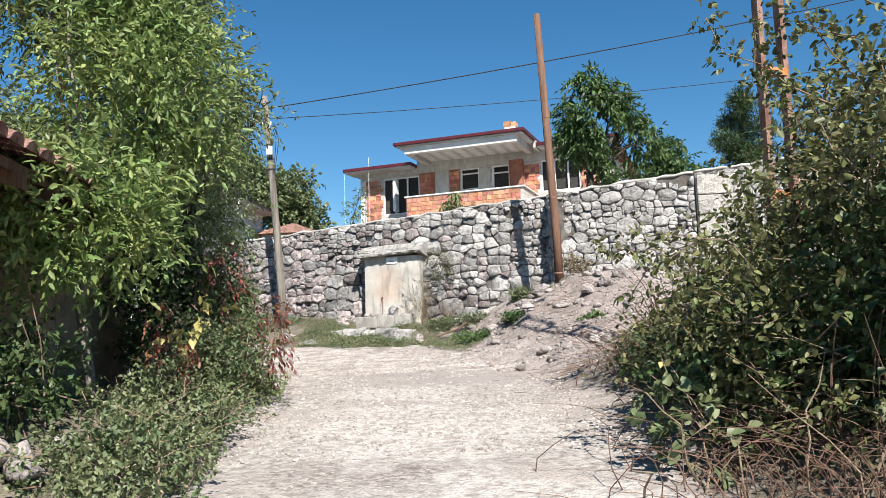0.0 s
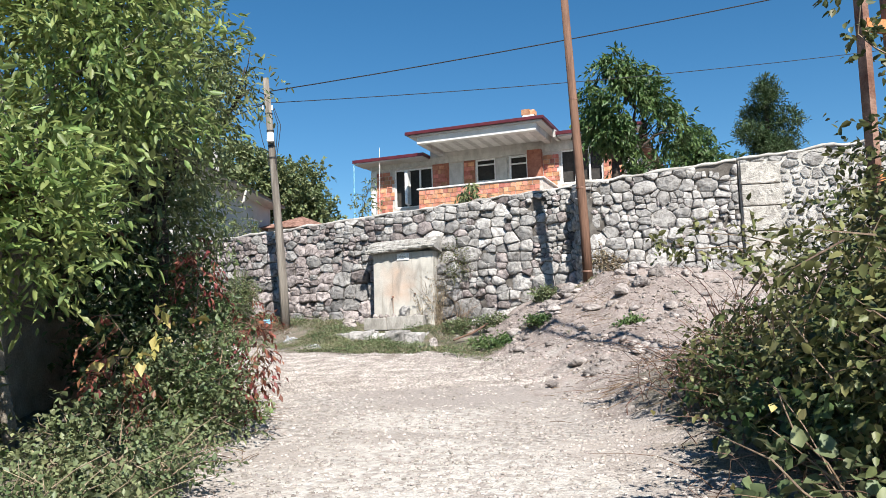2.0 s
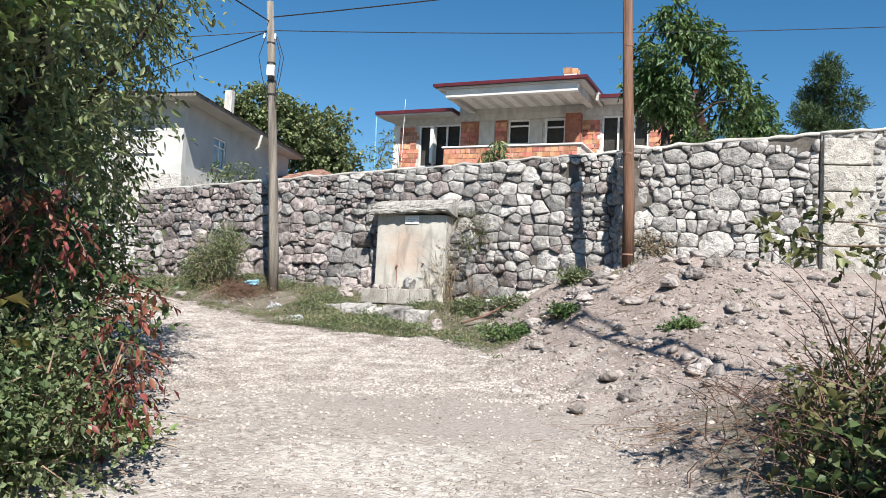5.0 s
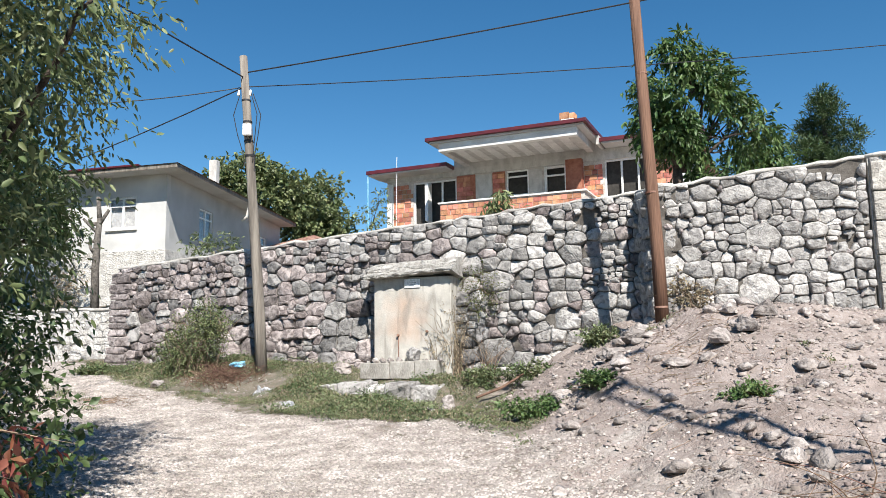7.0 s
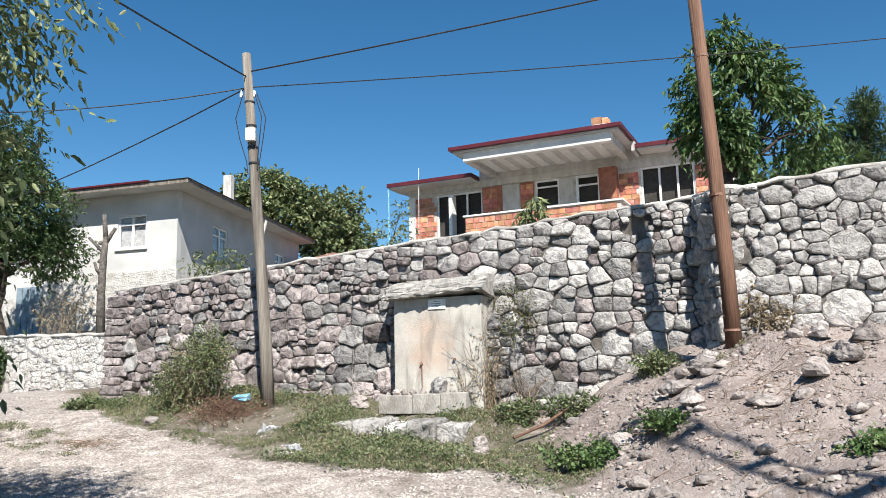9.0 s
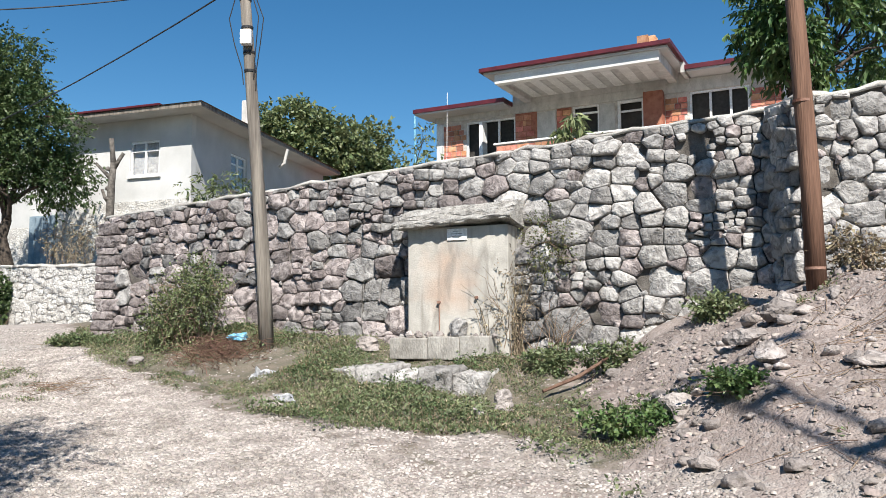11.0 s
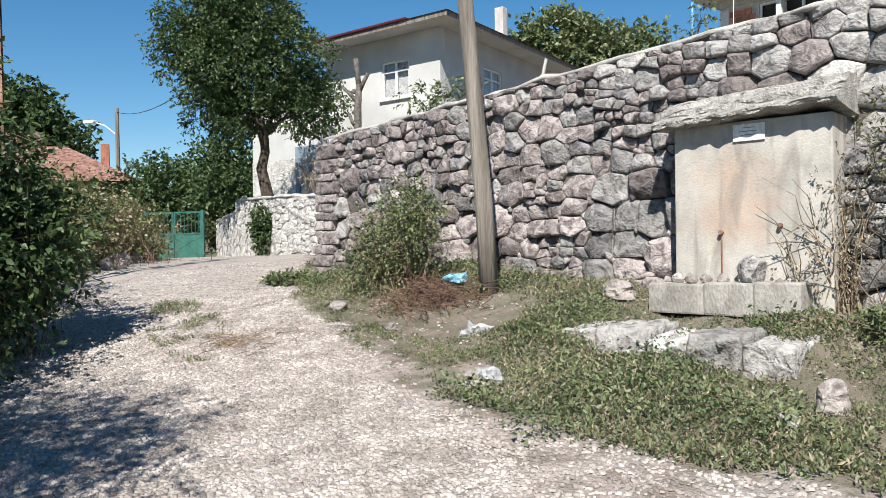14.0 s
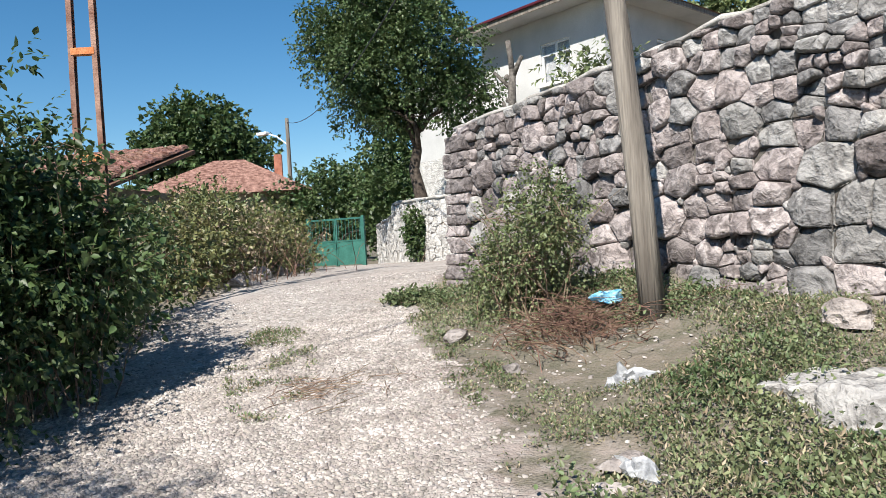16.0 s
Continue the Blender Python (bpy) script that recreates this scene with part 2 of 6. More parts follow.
def box_plaster():
    """Cement render with a faded reddish stain in the middle and pale edges."""
    m = mat("stained_cement_render", (0.33, 0.31, 0.28), (0.51, 0.485, 0.44), 2.6, 0.9, 0.25, 45, grit=(0.94, 1.05), contrast=(0.3, 0.62))
    n, ln = m.node_tree.nodes, m.node_tree.links.new
    hsv = next(x for x in n if x.type == "HUE_SAT")
    src = next(x for x in n if x.type == "MIX")
    tc = n.new("ShaderNodeTexCoord")
    sep = n.new("ShaderNodeVectorMath")
    sep.operation = "DISTANCE"
    sep.inputs[1].default_value = (0.62, -0.05, 0.8)
    ns = n.new("ShaderNodeTexNoise")
    ns.inputs["Scale"].default_value = 3.0
    ln(tc.outputs["Object"], sep.inputs[0]), ln(tc.outputs["Object"], ns.inputs["Vector"])
    ad = n.new("ShaderNodeMath")
    ad.operation = "ADD"
    ln(sep.outputs["Value"], ad.inputs[0]), ln(ns.outputs[0], ad.inputs[1])
    mr = n.new("ShaderNodeMapRange")
    mr.inputs[1].default_value, mr.inputs[2].default_value, mr.inputs[3].default_value, mr.inputs[4].default_value = 0.55, 1.1, 0.8, 0.0
    ln(ad.outputs[0], mr.inputs[0])
    mx = n.new("ShaderNodeMix")
    mx.data_type = "RGBA"
    mx.inputs[7].default_value = (0.5, 0.36, 0.275, 1)
    ln(mr.outputs[0], mx.inputs[0]), ln(src.outputs[2], mx.inputs[6])
    drip, mp = n.new("ShaderNodeTexNoise"), n.new("ShaderNodeVectorMath")
    mp.operation = "MULTIPLY"
    mp.inputs[1].default_value = (7, 7, 1.6)
    drip.inputs["Scale"].default_value, drip.inputs["Detail"].default_value, drip.inputs["Distortion"].default_value = 1.0, 8.0, 0.8
    ln(tc.outputs["Object"], mp.inputs[0]), ln(mp.outputs[0], drip.inputs["Vector"])
    dr, my = n.new("ShaderNodeMapRange"), n.new("ShaderNodeMix")
    dr.inputs[1].default_value, dr.inputs[2].default_value, dr.inputs[3].default_value, dr.inputs[4].default_value = 0.5, 0.72, 0.0, 0.65
    my.data_type = "RGBA"
    my.inputs[7].default_value = (0.235, 0.215, 0.19, 1)
    ln(drip.outputs[0], dr.inputs[0]), ln(dr.outputs[0], my.inputs[0]), ln(mx.outputs[2], my.inputs[6]), ln(my.outputs[2], hsv.inputs["Color"])
    return m


M["box_plaster"] = box_plaster()


def glass_mat():
    m = bpy.data.materials.new("window_glass")
    m.use_nodes = True
    n, ln = m.node_tree.nodes, m.node_tree.links.new
    gl, tr, ms, lw = n.new("ShaderNodeBsdfGlossy"), n.new("ShaderNodeBsdfTransparent"), n.new("ShaderNodeMixShader"), n.new("ShaderNodeLayerWeight")
    gl.inputs["Roughness"].default_value = 0.03
    steep, share = n.new("ShaderNodeMath"), n.new("ShaderNodeMath")
    steep.operation, share.operation = "POWER", "MULTIPLY_ADD"
    steep.inputs[1].default_value, share.inputs[1].default_value, share.inputs[2].default_value = 4.0, 0.8, 0.04
    ln(lw.outputs["Facing"], steep.inputs[0]), ln(steep.outputs[0], share.inputs[0]), ln(share.outputs[0], ms.inputs[0])
    ln(tr.outputs[0], ms.inputs[1]), ln(gl.outputs[0], ms.inputs[2]), ln(ms.outputs[0], n["Material Output"].inputs["Surface"])
    return m


M["glass"] = glass_mat()


def ground_mat():
    """Pale gravel on the track, grey-brown earth, thin grass; zones by vertex attributes broken up by noise."""
    m = bpy.data.materials.new("gravel_earth_and_turf")
    m.use_nodes = True
    n, ln = m.node_tree.nodes, m.node_tree.links.new
    b = n["Principled BSDF"]
    b.inputs["Roughness"].default_value, b.inputs["Specular IOR Level"].default_value = 0.95, 0.2
    geo = n.new("ShaderNodeNewGeometry")

    def noise_at(scale, detail=5.0):
        x = n.new("ShaderNodeTexNoise")
        x.inputs["Scale"].default_value, x.inputs["Detail"].default_value = scale, detail
        ln(geo.outputs["Position"], x.inputs["Vector"])
        return x.outputs[0]

    def rng(v, a, c, lo=0.0, hi=1.0):
        x = n.new("ShaderNodeMapRange")
        for i, k in enumerate((a, c, lo, hi)):
            x.inputs[i + 1].default_value = k
        ln(v, x.inputs[0])
        return x.outputs[0]

    def mixc(f, a, c):
        x = n.new("ShaderNodeMix")
        x.data_type = "RGBA"
        for i, k in ((6, a), (7, c)):
            if isinstance(k, tuple):
                x.inputs[i].default_value = (*k, 1)
            else:
                ln(k, x.inputs[i])
        ln(f, x.inputs[0])
        return x.outputs[2]

    def math_op(op, a, c):
        x = n.new("ShaderNodeMath")
        x.operation = op
        for i, k in enumerate((a, c)):
            if isinstance(k, (int, float)):
                x.inputs[i].default_value = k
            else:
                ln(k, x.inputs[i])
        return x.outputs[0]

    def attr(name):
        x = n.new("ShaderNodeAttribute")
        x.attribute_name = name
        return x.outputs["Fac"]

    vor = n.new("ShaderNodeTexVoronoi")
    vor.inputs["Scale"].default_value = 26.0
    ln(geo.outputs["Position"], vor.inputs["Vector"])
    vor2 = n.new("ShaderNodeTexVoronoi")
    vor2.inputs["Scale"].default_value = 60.0
    ln(geo.outputs["Position"], vor2.inputs["Vector"])
    chip = n.new("ShaderNodeSeparateColor")
    ln(vor.outputs["Color"], chip.inputs[0])
    gravel = mixc(rng(chip.outputs[0], 0.0, 1.0), (0.17, 0.147, 0.132), (0.45, 0.405, 0.372))
    gravel = mixc(rng(noise_at(0.9), 0.42, 0.68), gravel, (0.43, 0.378, 0.342))
    gravel = mixc(rng(noise_at(7.0), 0.58, 0.75, 0.0, 0.6), gravel, (0.27, 0.225, 0.2))
    crust = mixc(rng(noise_at(14.0, 8.0), 0.36, 0.6), (0.22, 0.192, 0.173), (0.46, 0.425, 0.393))
    gravel = mixc(rng(noise_at(0.55, 7.0), 0.43, 0.56), gravel, crust)
    gravel = mixc(rng(noise_at(0.38, 4.0), 0.56, 0.64, 0.0, 0.8), gravel, (0.33, 0.29, 0.262))

    def blotch(cx, cy, cz, r, top):
        x = n.new("ShaderNodeVectorMath")
        x.operation = "DISTANCE"
        x.inputs[1].default_value = (cx, cy, cz)
        ln(geo.outputs["Position"], x.inputs[0])
        return rng(math_op("ADD", math_op("MULTIPLY", x.outputs["Value"], 1 / r), math_op("MULTIPLY", noise_at(1.7, 8.0), 1.5)), 1.45, 1.75, top, 0.0)
    pale = mixc(rng(noise_at(11.0, 8.0), 0.36, 0.56), (0.3, 0.265, 0.24), (0.54, 0.51, 0.475))
    for cx, cy, cz, r in ((0.55, -11.4, -1.35, 0.9), (0.5, -14.0, -1.5, 1.6), (0.8, -17.2, -1.8, 1.7)):
        gravel = mixc(blotch(cx, cy, cz, r, 0.85), gravel, pale)
    gravel = mixc(blotch(1.15, -9.1, -1.2, 1.7, 0.9), gravel, mixc(rng(noise_at(30.0), 0.35, 0.65), (0.27, 0.235, 0.215), (0.36, 0.32, 0.295)))
    earth = mixc(rng(noise_at(2.2), 0.35, 0.65), (0.19, 0.15, 0.132), (0.335, 0.278, 0.252))
    earth = mixc(rng(chip.outputs[1], 0.72, 0.95, 0.0, 0.7), earth, (0.37, 0.33, 0.31))
    turf = mixc(rng(noise_at(5.0), 0.35, 0.65), (0.085, 0.082, 0.05), (0.165, 0.138, 0.105))
    edge = noise_at(2.6, 8.0)
    road = rng(math_op("ADD", attr("road"), math_op("MULTIPLY", math_op("SUBTRACT", edge, 0.5), 1.1)), 0.4, 0.62)
    green = rng(math_op("ADD", attr("green"), math_op("MULTIPLY", math_op("SUBTRACT", noise_at(3.3, 8.0), 0.5), 1.3)), 0.38, 0.68)
    col = mixc(road, mixc(green, earth, turf), gravel)
    col = mixc(rng(noise_at(45.0), 0.3, 0.7, 0.0, 0.35), col, mixc(rng(noise_at(0.4), 0.3, 0.7), (0.17, 0.142, 0.128), (0.42, 0.385, 0.36)))
    ln(col, b.inputs["Base Color"])
    bp = n.new("ShaderNodeBump")
    bp.inputs["Strength"].default_value, bp.inputs["Distance"].default_value = 0.9, 0.03
    h = math_op("ADD", math_op("MULTIPLY", vor.outputs["Distance"], -0.35), math_op("ADD", math_op("MULTIPLY", vor2.outputs["Distance"], -0.3), math_op("ADD", math_op("MULTIPLY", noise_at(6.0, 8.0), 0.75), math_op("MULTIPLY", noise_at(40.0), 0.6))))
    ln(h, bp.inputs["Height"]), ln(bp.outputs[0], b.inputs["Normal"])
    return m


M["ground"] = ground_mat()
M["twig_red"] = mat("reddish_dry_twig", (0.1, 0.055, 0.04), (0.2, 0.125, 0.09), 10, 0.9, 0.3, 60, island=0.3)



# ---- mesh helpers ----
def mesh_of(name, verts, faces, material, smooth=False):
    me = bpy.data.meshes.new(name)
    me.from_pydata([tuple(v) for v in verts], [], [tuple(f) for f in faces])
    me.materials.append(material)
    if smooth:
        me.polygons.foreach_set("use_smooth", [True] * len(me.polygons))
    me.update()
    return me


def part(name, bm, material, parent=None, label="", smooth=False):
    """Links a bmesh as one mesh object, under a thing or a part if given."""
    me = bpy.data.meshes.new(name)
    bm.to_mesh(me)
    bm.free()
    me.materials.append(material)
    if smooth:
        me.polygons.foreach_set("use_smooth", [True] * len(me.polygons))
    ob = new(name, me)
    ob.parent = parent
    if label:
        tagged(ob, label)
    return ob


def put(name, me, parent=None, m=None, label=""):
    ob = new(name, me)
    ob.parent = parent
    if m is not None:
        ob.matrix_basis = m
    if label:
        tagged(ob, label)
    return ob


def empty(name, m, label, category, group="", kind=""):
    ob = new(name)
    ob.matrix_basis = m
    return tagged(ob, label, category, group, kind)


def add_box(bm, x0, x1, y0, y1, z0, z1, bev=0.0, jit=0.0):
    vs = [bm.verts.new((x, y, z)) for x in (x0, x1) for y in (y0, y1) for z in (z0, z1)]
    fs = [bm.faces.new([vs[i] for i in q]) for q in ((0, 1, 3, 2), (4, 6, 7, 5), (0, 4, 5, 1), (2, 3, 7, 6), (0, 2, 6, 4), (1, 5, 7, 3))]
    if bev:
        es = list({e for f in fs for e in f.edges})
        bmesh.ops.bevel(bm, geom=es, offset=bev, segments=2, affect="EDGES", profile=0.6)
    return bm


def boxm(*a, bev=0.0):
    return add_box(bmesh.new(), *a, bev=bev)


def prism(bm, loop, depth_vec):
    """Extrudes a closed loop of points along a vector."""
    a = [bm.verts.new(p) for p in loop]
    c = [bm.verts.new(Vector(p) + Vector(depth_vec)) for p in loop]
    k = len(loop)
    bm.faces.new(a[::-1]), bm.faces.new(c)
    for i in range(k):
        bm.faces.new((a[i], a[(i + 1) % k], c[(i + 1) % k], c[i]))
    return bm


def tube(bm, pts, radii, sides=8, cap=True):
    """A tapered tube along points."""
    pts = [Vector(p) for p in pts]
    rings = []
    for i, p in enumerate(pts):
        d = (pts[min(i + 1, len(pts) - 1)] - pts[max(i - 1, 0)]).normalized()
        a = d.cross(Vector((0.31, 0.93, 0.17))).normalized()
        c = d.cross(a)
        rings.append([bm.verts.new(p + (a * math.cos(t) + c * math.sin(t)) * radii[i]) for t in (2 * math.pi * k / sides for k in range(sides))])
    for r, s in zip(rings, rings[1:]):
        for k in range(sides):
            bm.faces.new((r[k], r[(k + 1) % sides], s[(k + 1) % sides], s[k]))
    if cap:
        bm.faces.new(rings[0][::-1]), bm.faces.new(rings[-1])
    return bm


def rock_mesh(name, r, seed, material, flat=0.7, sub=2, rough=0.35):
    rng = random.Random(seed)
    bm = bmesh.new()
    bmesh.ops.create_icosphere(bm, subdivisions=sub, radius=1.0)
    off = Vector((rng.uniform(0, 50), rng.uniform(0, 50), rng.uniform(0, 50)))
    sx, sy = rng.uniform(0.8, 1.3), rng.uniform(0.7, 1.1)
    cuts = [(Vector((rng.gauss(0, 1), rng.gauss(0, 1), rng.gauss(0, 0.8))).normalized(), rng.uniform(0.5, 0.82)) for _ in range(9)]
    for v in bm.verts:
        for nrm, h in cuts:
            over = v.co.dot(nrm) - h
            if over > 0:
                v.co -= nrm * over * 0.9
        k = 1 + rough * noise.noise(v.co * 1.1 + off) + rough * 0.5 * noise.noise(v.co * 2.7 + off)
        c = v.co * k * r
        v.co = Vector((c.x * sx, c.y * sy, max(c.z * flat, -0.35 * r)))
    me = bpy.data.meshes.new(name)
    bm.to_mesh(me)
    bm.free()
    me.materials.append(material)
    me.polygons.foreach_set("use_smooth", [sub > 3 or sub == 2] * len(me.polygons))
    return me


# ---- the lie of the land ----
EDGE = [(14.5, -4.75, 3.8), (8.0, -3.2, 3.2), (4.75, -2.45, 2.85), (4.75, -1.6, 2.97), (3.0, -0.83, 2.87), (-0.7, 0.78, 2.5), (-6.05, 3.12, 2.2), (-7.2, 8.4, 1.75), (-9.0, 9.6, 1.7), (-12.2, 11.0, 1.76), (-15.2, 13.2, 1.84), (-17.5, 15.9, 1.3), (-19.0, 40.0, 2.0)]


def sstep(x):
    x = np.clip(x, 0, 1)
    return x * x * (3 - 2 * x)


def upper_side(x, y):
    """How far behind the retaining walls a spot lies (negative: in front), and the height of the wall's top there."""
    best, top = np.full(x.shape, 1e9), np.zeros(x.shape)
    for (ax, ay, az), (bx, by, bz) in zip(EDGE, EDGE[1:]):
        ux, uy = bx - ax, by - ay
        k = np.clip(((x - ax) * ux + (y - ay) * uy) / (ux * ux + uy * uy), 0, 1)
        d = np.hypot(x - ax - k * ux, y - ay - k * uy)
        near = d < best
        best, top = np.where(near, d, best), np.where(near, az + k * (bz - az), top)
    ring = [(p[0], p[1]) for p in EDGE] + [(-19.0, 4000.0), (4000.0, 4000.0), (4000.0, -950.0)]
    inside = np.zeros(x.shape, bool)
    for (ax, ay), (bx, by) in zip(ring, ring[1:] + ring[:1]):
        cross = (ay > y) != (by > y)
        with np.errstate(divide="ignore", invalid="ignore"):
            xi = ax + (y - ay) * (bx - ax) / (by - ay if by != ay else 1e-9)
        inside ^= cross & (x < xi)
    return np.where(inside, best, -best), top


def vnoise(x, y, s):
    """Cheap smooth value noise on arrays."""
    x, y = x * s, y * s
    xi, yi = np.floor(x), np.floor(y)
    fx, fy = x - xi, y - yi
    fx, fy = fx * fx * (3 - 2 * fx), fy * fy * (3 - 2 * fy)

    def h(a, c):
        v = np.sin(a * 127.1 + c * 311.7) * 43758.5453
        return v - np.floor(v)
    return (h(xi, yi) * (1 - fx) + h(xi + 1, yi) * fx) * (1 - fy) + (h(xi, yi + 1) * (1 - fx) + h(xi + 1, yi + 1) * fx) * fy - 0.5


ROAD = [(0.3, -60), (0.3, -22), (0.55, -15), (0.55, -11), (-1.0, -7.0), (-3.6, -3.6), (-6.5, -0.2), (-9.2, 4.0), (-12.5, 8.5), (-17.0, 12.5), (-24.0, 14.5), (-60, 16)]
WIDTH = [1.9, 1.7, 1.75, 2.2, 2.3, 1.9, 1.6, 2.0, 2.3, 2.2, 2.0, 2.0]


def road_mask(x, y):
    best = np.full(np.shape(x), -9.0)
    for (ax, ay), (bx, by), wa, wb in zip(ROAD, ROAD[1:], WIDTH, WIDTH[1:]):
        ux, uy = bx - ax, by - ay
        k = np.clip(((x - ax) * ux + (y - ay) * uy) / (ux * ux + uy * uy), 0, 1)
        d = np.hypot(x - ax - k * ux, y - ay - k * uy)
        best = np.maximum(best, (wa + k * (wb - wa)) - d)
    return best


def land(x, y):
    x, y = np.asarray(x, float), np.asarray(y, float)
    z = np.interp(y, [-300, -60, -22, -16, -12.3, -10, -4, -2, 0, 3.3, 8, 12, 16, 40, 300], [-25, -5.6, -2.3, -1.72, -1.41, -1.29, -0.87, -0.7, -0.42, -0.06, 0.08, 0.12, 0.0, 0.3, 12])
    side, top = upper_side(x, y)
    z = z + 0.02 * np.clip(x + 9, -12, 0) * sstep((y - 2) / 8)
    z = z + 1.5 * sstep((x - 1.5) / 3.9) * sstep((y + 9.7) / 6.1)
    z = z + 0.55 * sstep((x - 2.2) / 2.2) * sstep((-y - 5.0) / 5.0)
    z = z + 0.35 * sstep((-x - 1.0) / 2.0) * sstep((-y - 9.5) / 3)
    z = z + 0.25 * sstep(1 - (-side) / 2.4) * sstep((x + 5.5) / 2) * sstep((3.0 - x) / 2)
    rm = road_mask(x, y)
    rough = np.clip(0.35 - 0.3 * rm, 0.12, 1.0)
    z = z + rough * (0.22 * vnoise(x, y, 0.9) + 0.12 * vnoise(x, y, 2.7) + 0.05 * vnoise(x, y, 7.0))
    up = top - 0.16 + 0.12 * np.clip(side, 0, 26) + 0.02 * np.clip(side - 26, 0, 400) + 0.15 * vnoise(x, y, 0.6)
    return np.where(side > 0.28, up, z)


def land_at(x, y):
    return float(land(np.array([x]), np.array([y]))[0])


def axis(lo, hi, fine, far):
    mid = list(np.arange(lo, hi + 1e-6, fine))
    out, step, p = [], fine * 1.3, hi
    while p < far:
        p += step
        step *= 1.22
        out.append(p)
    inn, step, p = [], fine * 1.3, lo
    while p > -far:
        p -= step
        step *= 1.22
        inn.append(p)
    return np.array(inn[::-1] + mid + out)


def build_ground():
    xs, ys = axis(-18.5, 9.0, 0.115, 900), axis(-22.5, 17.0, 0.115, 900)
    X, Y = np.meshgrid(xs, ys)
    Z = land(X, Y)
    nx, ny = len(xs), len(ys)
    idx = np.arange(nx * ny).reshape(ny, nx)
    quads = np.stack([idx[:-1, :-1], idx[:-1, 1:], idx[1:, 1:], idx[1:, :-1]], -1).reshape(-1, 4)
    me = bpy.data.meshes.new("ground")
    me.vertices.add(nx * ny)
    me.vertices.foreach_set("co", np.stack([X, Y, Z], -1).ravel())
    me.loops.add(quads.size)
    me.loops.foreach_set("vertex_index", quads.ravel())
    me.polygons.add(len(quads))
    me.polygons.foreach_set("loop_start", np.arange(0, quads.size, 4))
    me.polygons.foreach_set("use_smooth", np.ones(len(quads), bool))
    me.update()
    rm = road_mask(X, Y)
    apron = -upper_side(X, Y)[0] - 4.0
    rm = np.where((X > -2) & (X < 3.4) & (Y > -10) & (Y < 0), np.maximum(rm, np.minimum(apron, -0.04)), rm)
    a = me.attributes.new("road", "FLOAT", "POINT")
    a.data.foreach_set("value", np.clip(0.5 + rm * 0.55, 0, 1).ravel())
    g = np.clip(0.8 - 0.95 * sstep((X - 1.6) / 1.6) * sstep((Y + 11.5) / 3), 0, 1) * np.clip(0.55 - rm * 0.9, 0, 1)
    a = me.attributes.new("green", "FLOAT", "POINT")
    a.data.foreach_set("value", g.ravel())
    me.materials.append(M["ground"])
    tagged(new("ground", me), "pale gravel track, grey earth bank and thin weedy turf", "ground", kind="structure")


build_ground()


# ---- masonry ----
def clip_poly(poly, px, py, nx, ny):
    """Keeps the part of a polygon where (p - (px, py)) . n <= 0."""
    out = []
    for (ax, ay), (bx, by) in zip(poly, poly[1:] + poly[:1]):
        da, db = (ax - px) * nx + (ay - py) * ny, (bx - px) * nx + (by - py) * ny
        if da <= 0:
            out.append((ax, ay))
        if da * db < 0:
            k = da / (da - db)
            out.append((ax + k * (bx - ax), ay + k * (by - ay)))
    return out


def stone_cells(length, low, high, big, small, seed, wide=1.35):
    """Rough courses broken into fitted stones of many sizes: polygons in (along, up)."""
    rng = random.Random(seed)
    rects, z = [], low - 0.1

    def split(x0, x1, z0, z1, aim):
        w, h = x1 - x0, z1 - z0
        if w / wide <= aim * 1.3 and h <= aim * 1.3 and w < h * 3.2 and h < w * 1.7:
            rects.append((x0, x1, z0, z1))
            return
        k = rng.uniform(0.36, 0.64)
        nxt = aim * rng.choice((0.85, 1.0, 1.0, 1.2))
        if w / wide > h:
            split(x0, x0 + w * k, z0, z1, nxt), split(x0 + w * k, x1, z0, z1, nxt)
        else:
            split(x0, x1, z0, z0 + h * k, nxt), split(x0, x1, z0 + h * k, z1, nxt)
    while z < high + 0.3:
        f = min(max((z - low) / (high - low), 0), 1)
        size = big + f * (small - big)
        h = size * rng.uniform(1.05, 1.75)
        x = -rng.uniform(0, h)
        while x < length + h:
            w = h * rng.uniform(0.8, 1.9)
            split(x, x + w, z, z + h, size * rng.choice((0.55, 0.75, 0.9, 1.05, 1.3, 1.6)))
            x += w
        z += h
    spots = []
    for x0, x1, z0, z1 in rects:
        w, h = x1 - x0, z1 - z0
        spots.append(((x0 + x1) / 2 + rng.uniform(-0.16, 0.16) * w, (z0 + z1) / 2 + rng.uniform(-0.2, 0.2) * h, min(w / wide, h) * 0.5))
    cells = []
    for i, (sx, sz, sr) in enumerate(spots):
        poly = [(sx - 1.3, sz - 1), (sx + 1.3, sz - 1), (sx + 1.3, sz + 1), (sx - 1.3, sz + 1)]
        for j, (tx, tz, tr) in enumerate(spots):
            if i == j or abs(tx - sx) > 2.2 or abs(tz - sz) > 1.6:
                continue
            dd = (tx - sx) ** 2 + ((tz - sz) * wide) ** 2
            m = min(max(0.5 + 0.5 * (sr * sr - tr * tr) * wide / dd, 0.2), 0.8)
            poly = clip_poly(poly, sx + (tx - sx) * m, sz + (tz - sz) * m, tx - sx, (tz - sz) * wide * wide)
            if len(poly) < 3:
                break
        if len(poly) < 3:
            continue
        poly = clip_poly(clip_poly(poly, length, 0, 1, 0), 0, 0, -1, 0)
        if len(poly) >= 3:
            cells.append(poly)
    return cells


def area_of(poly):
    return 0.5 * abs(sum(a[0] * b[1] - b[0] * a[1] for a, b in zip(poly, poly[1:] + poly[:1])))


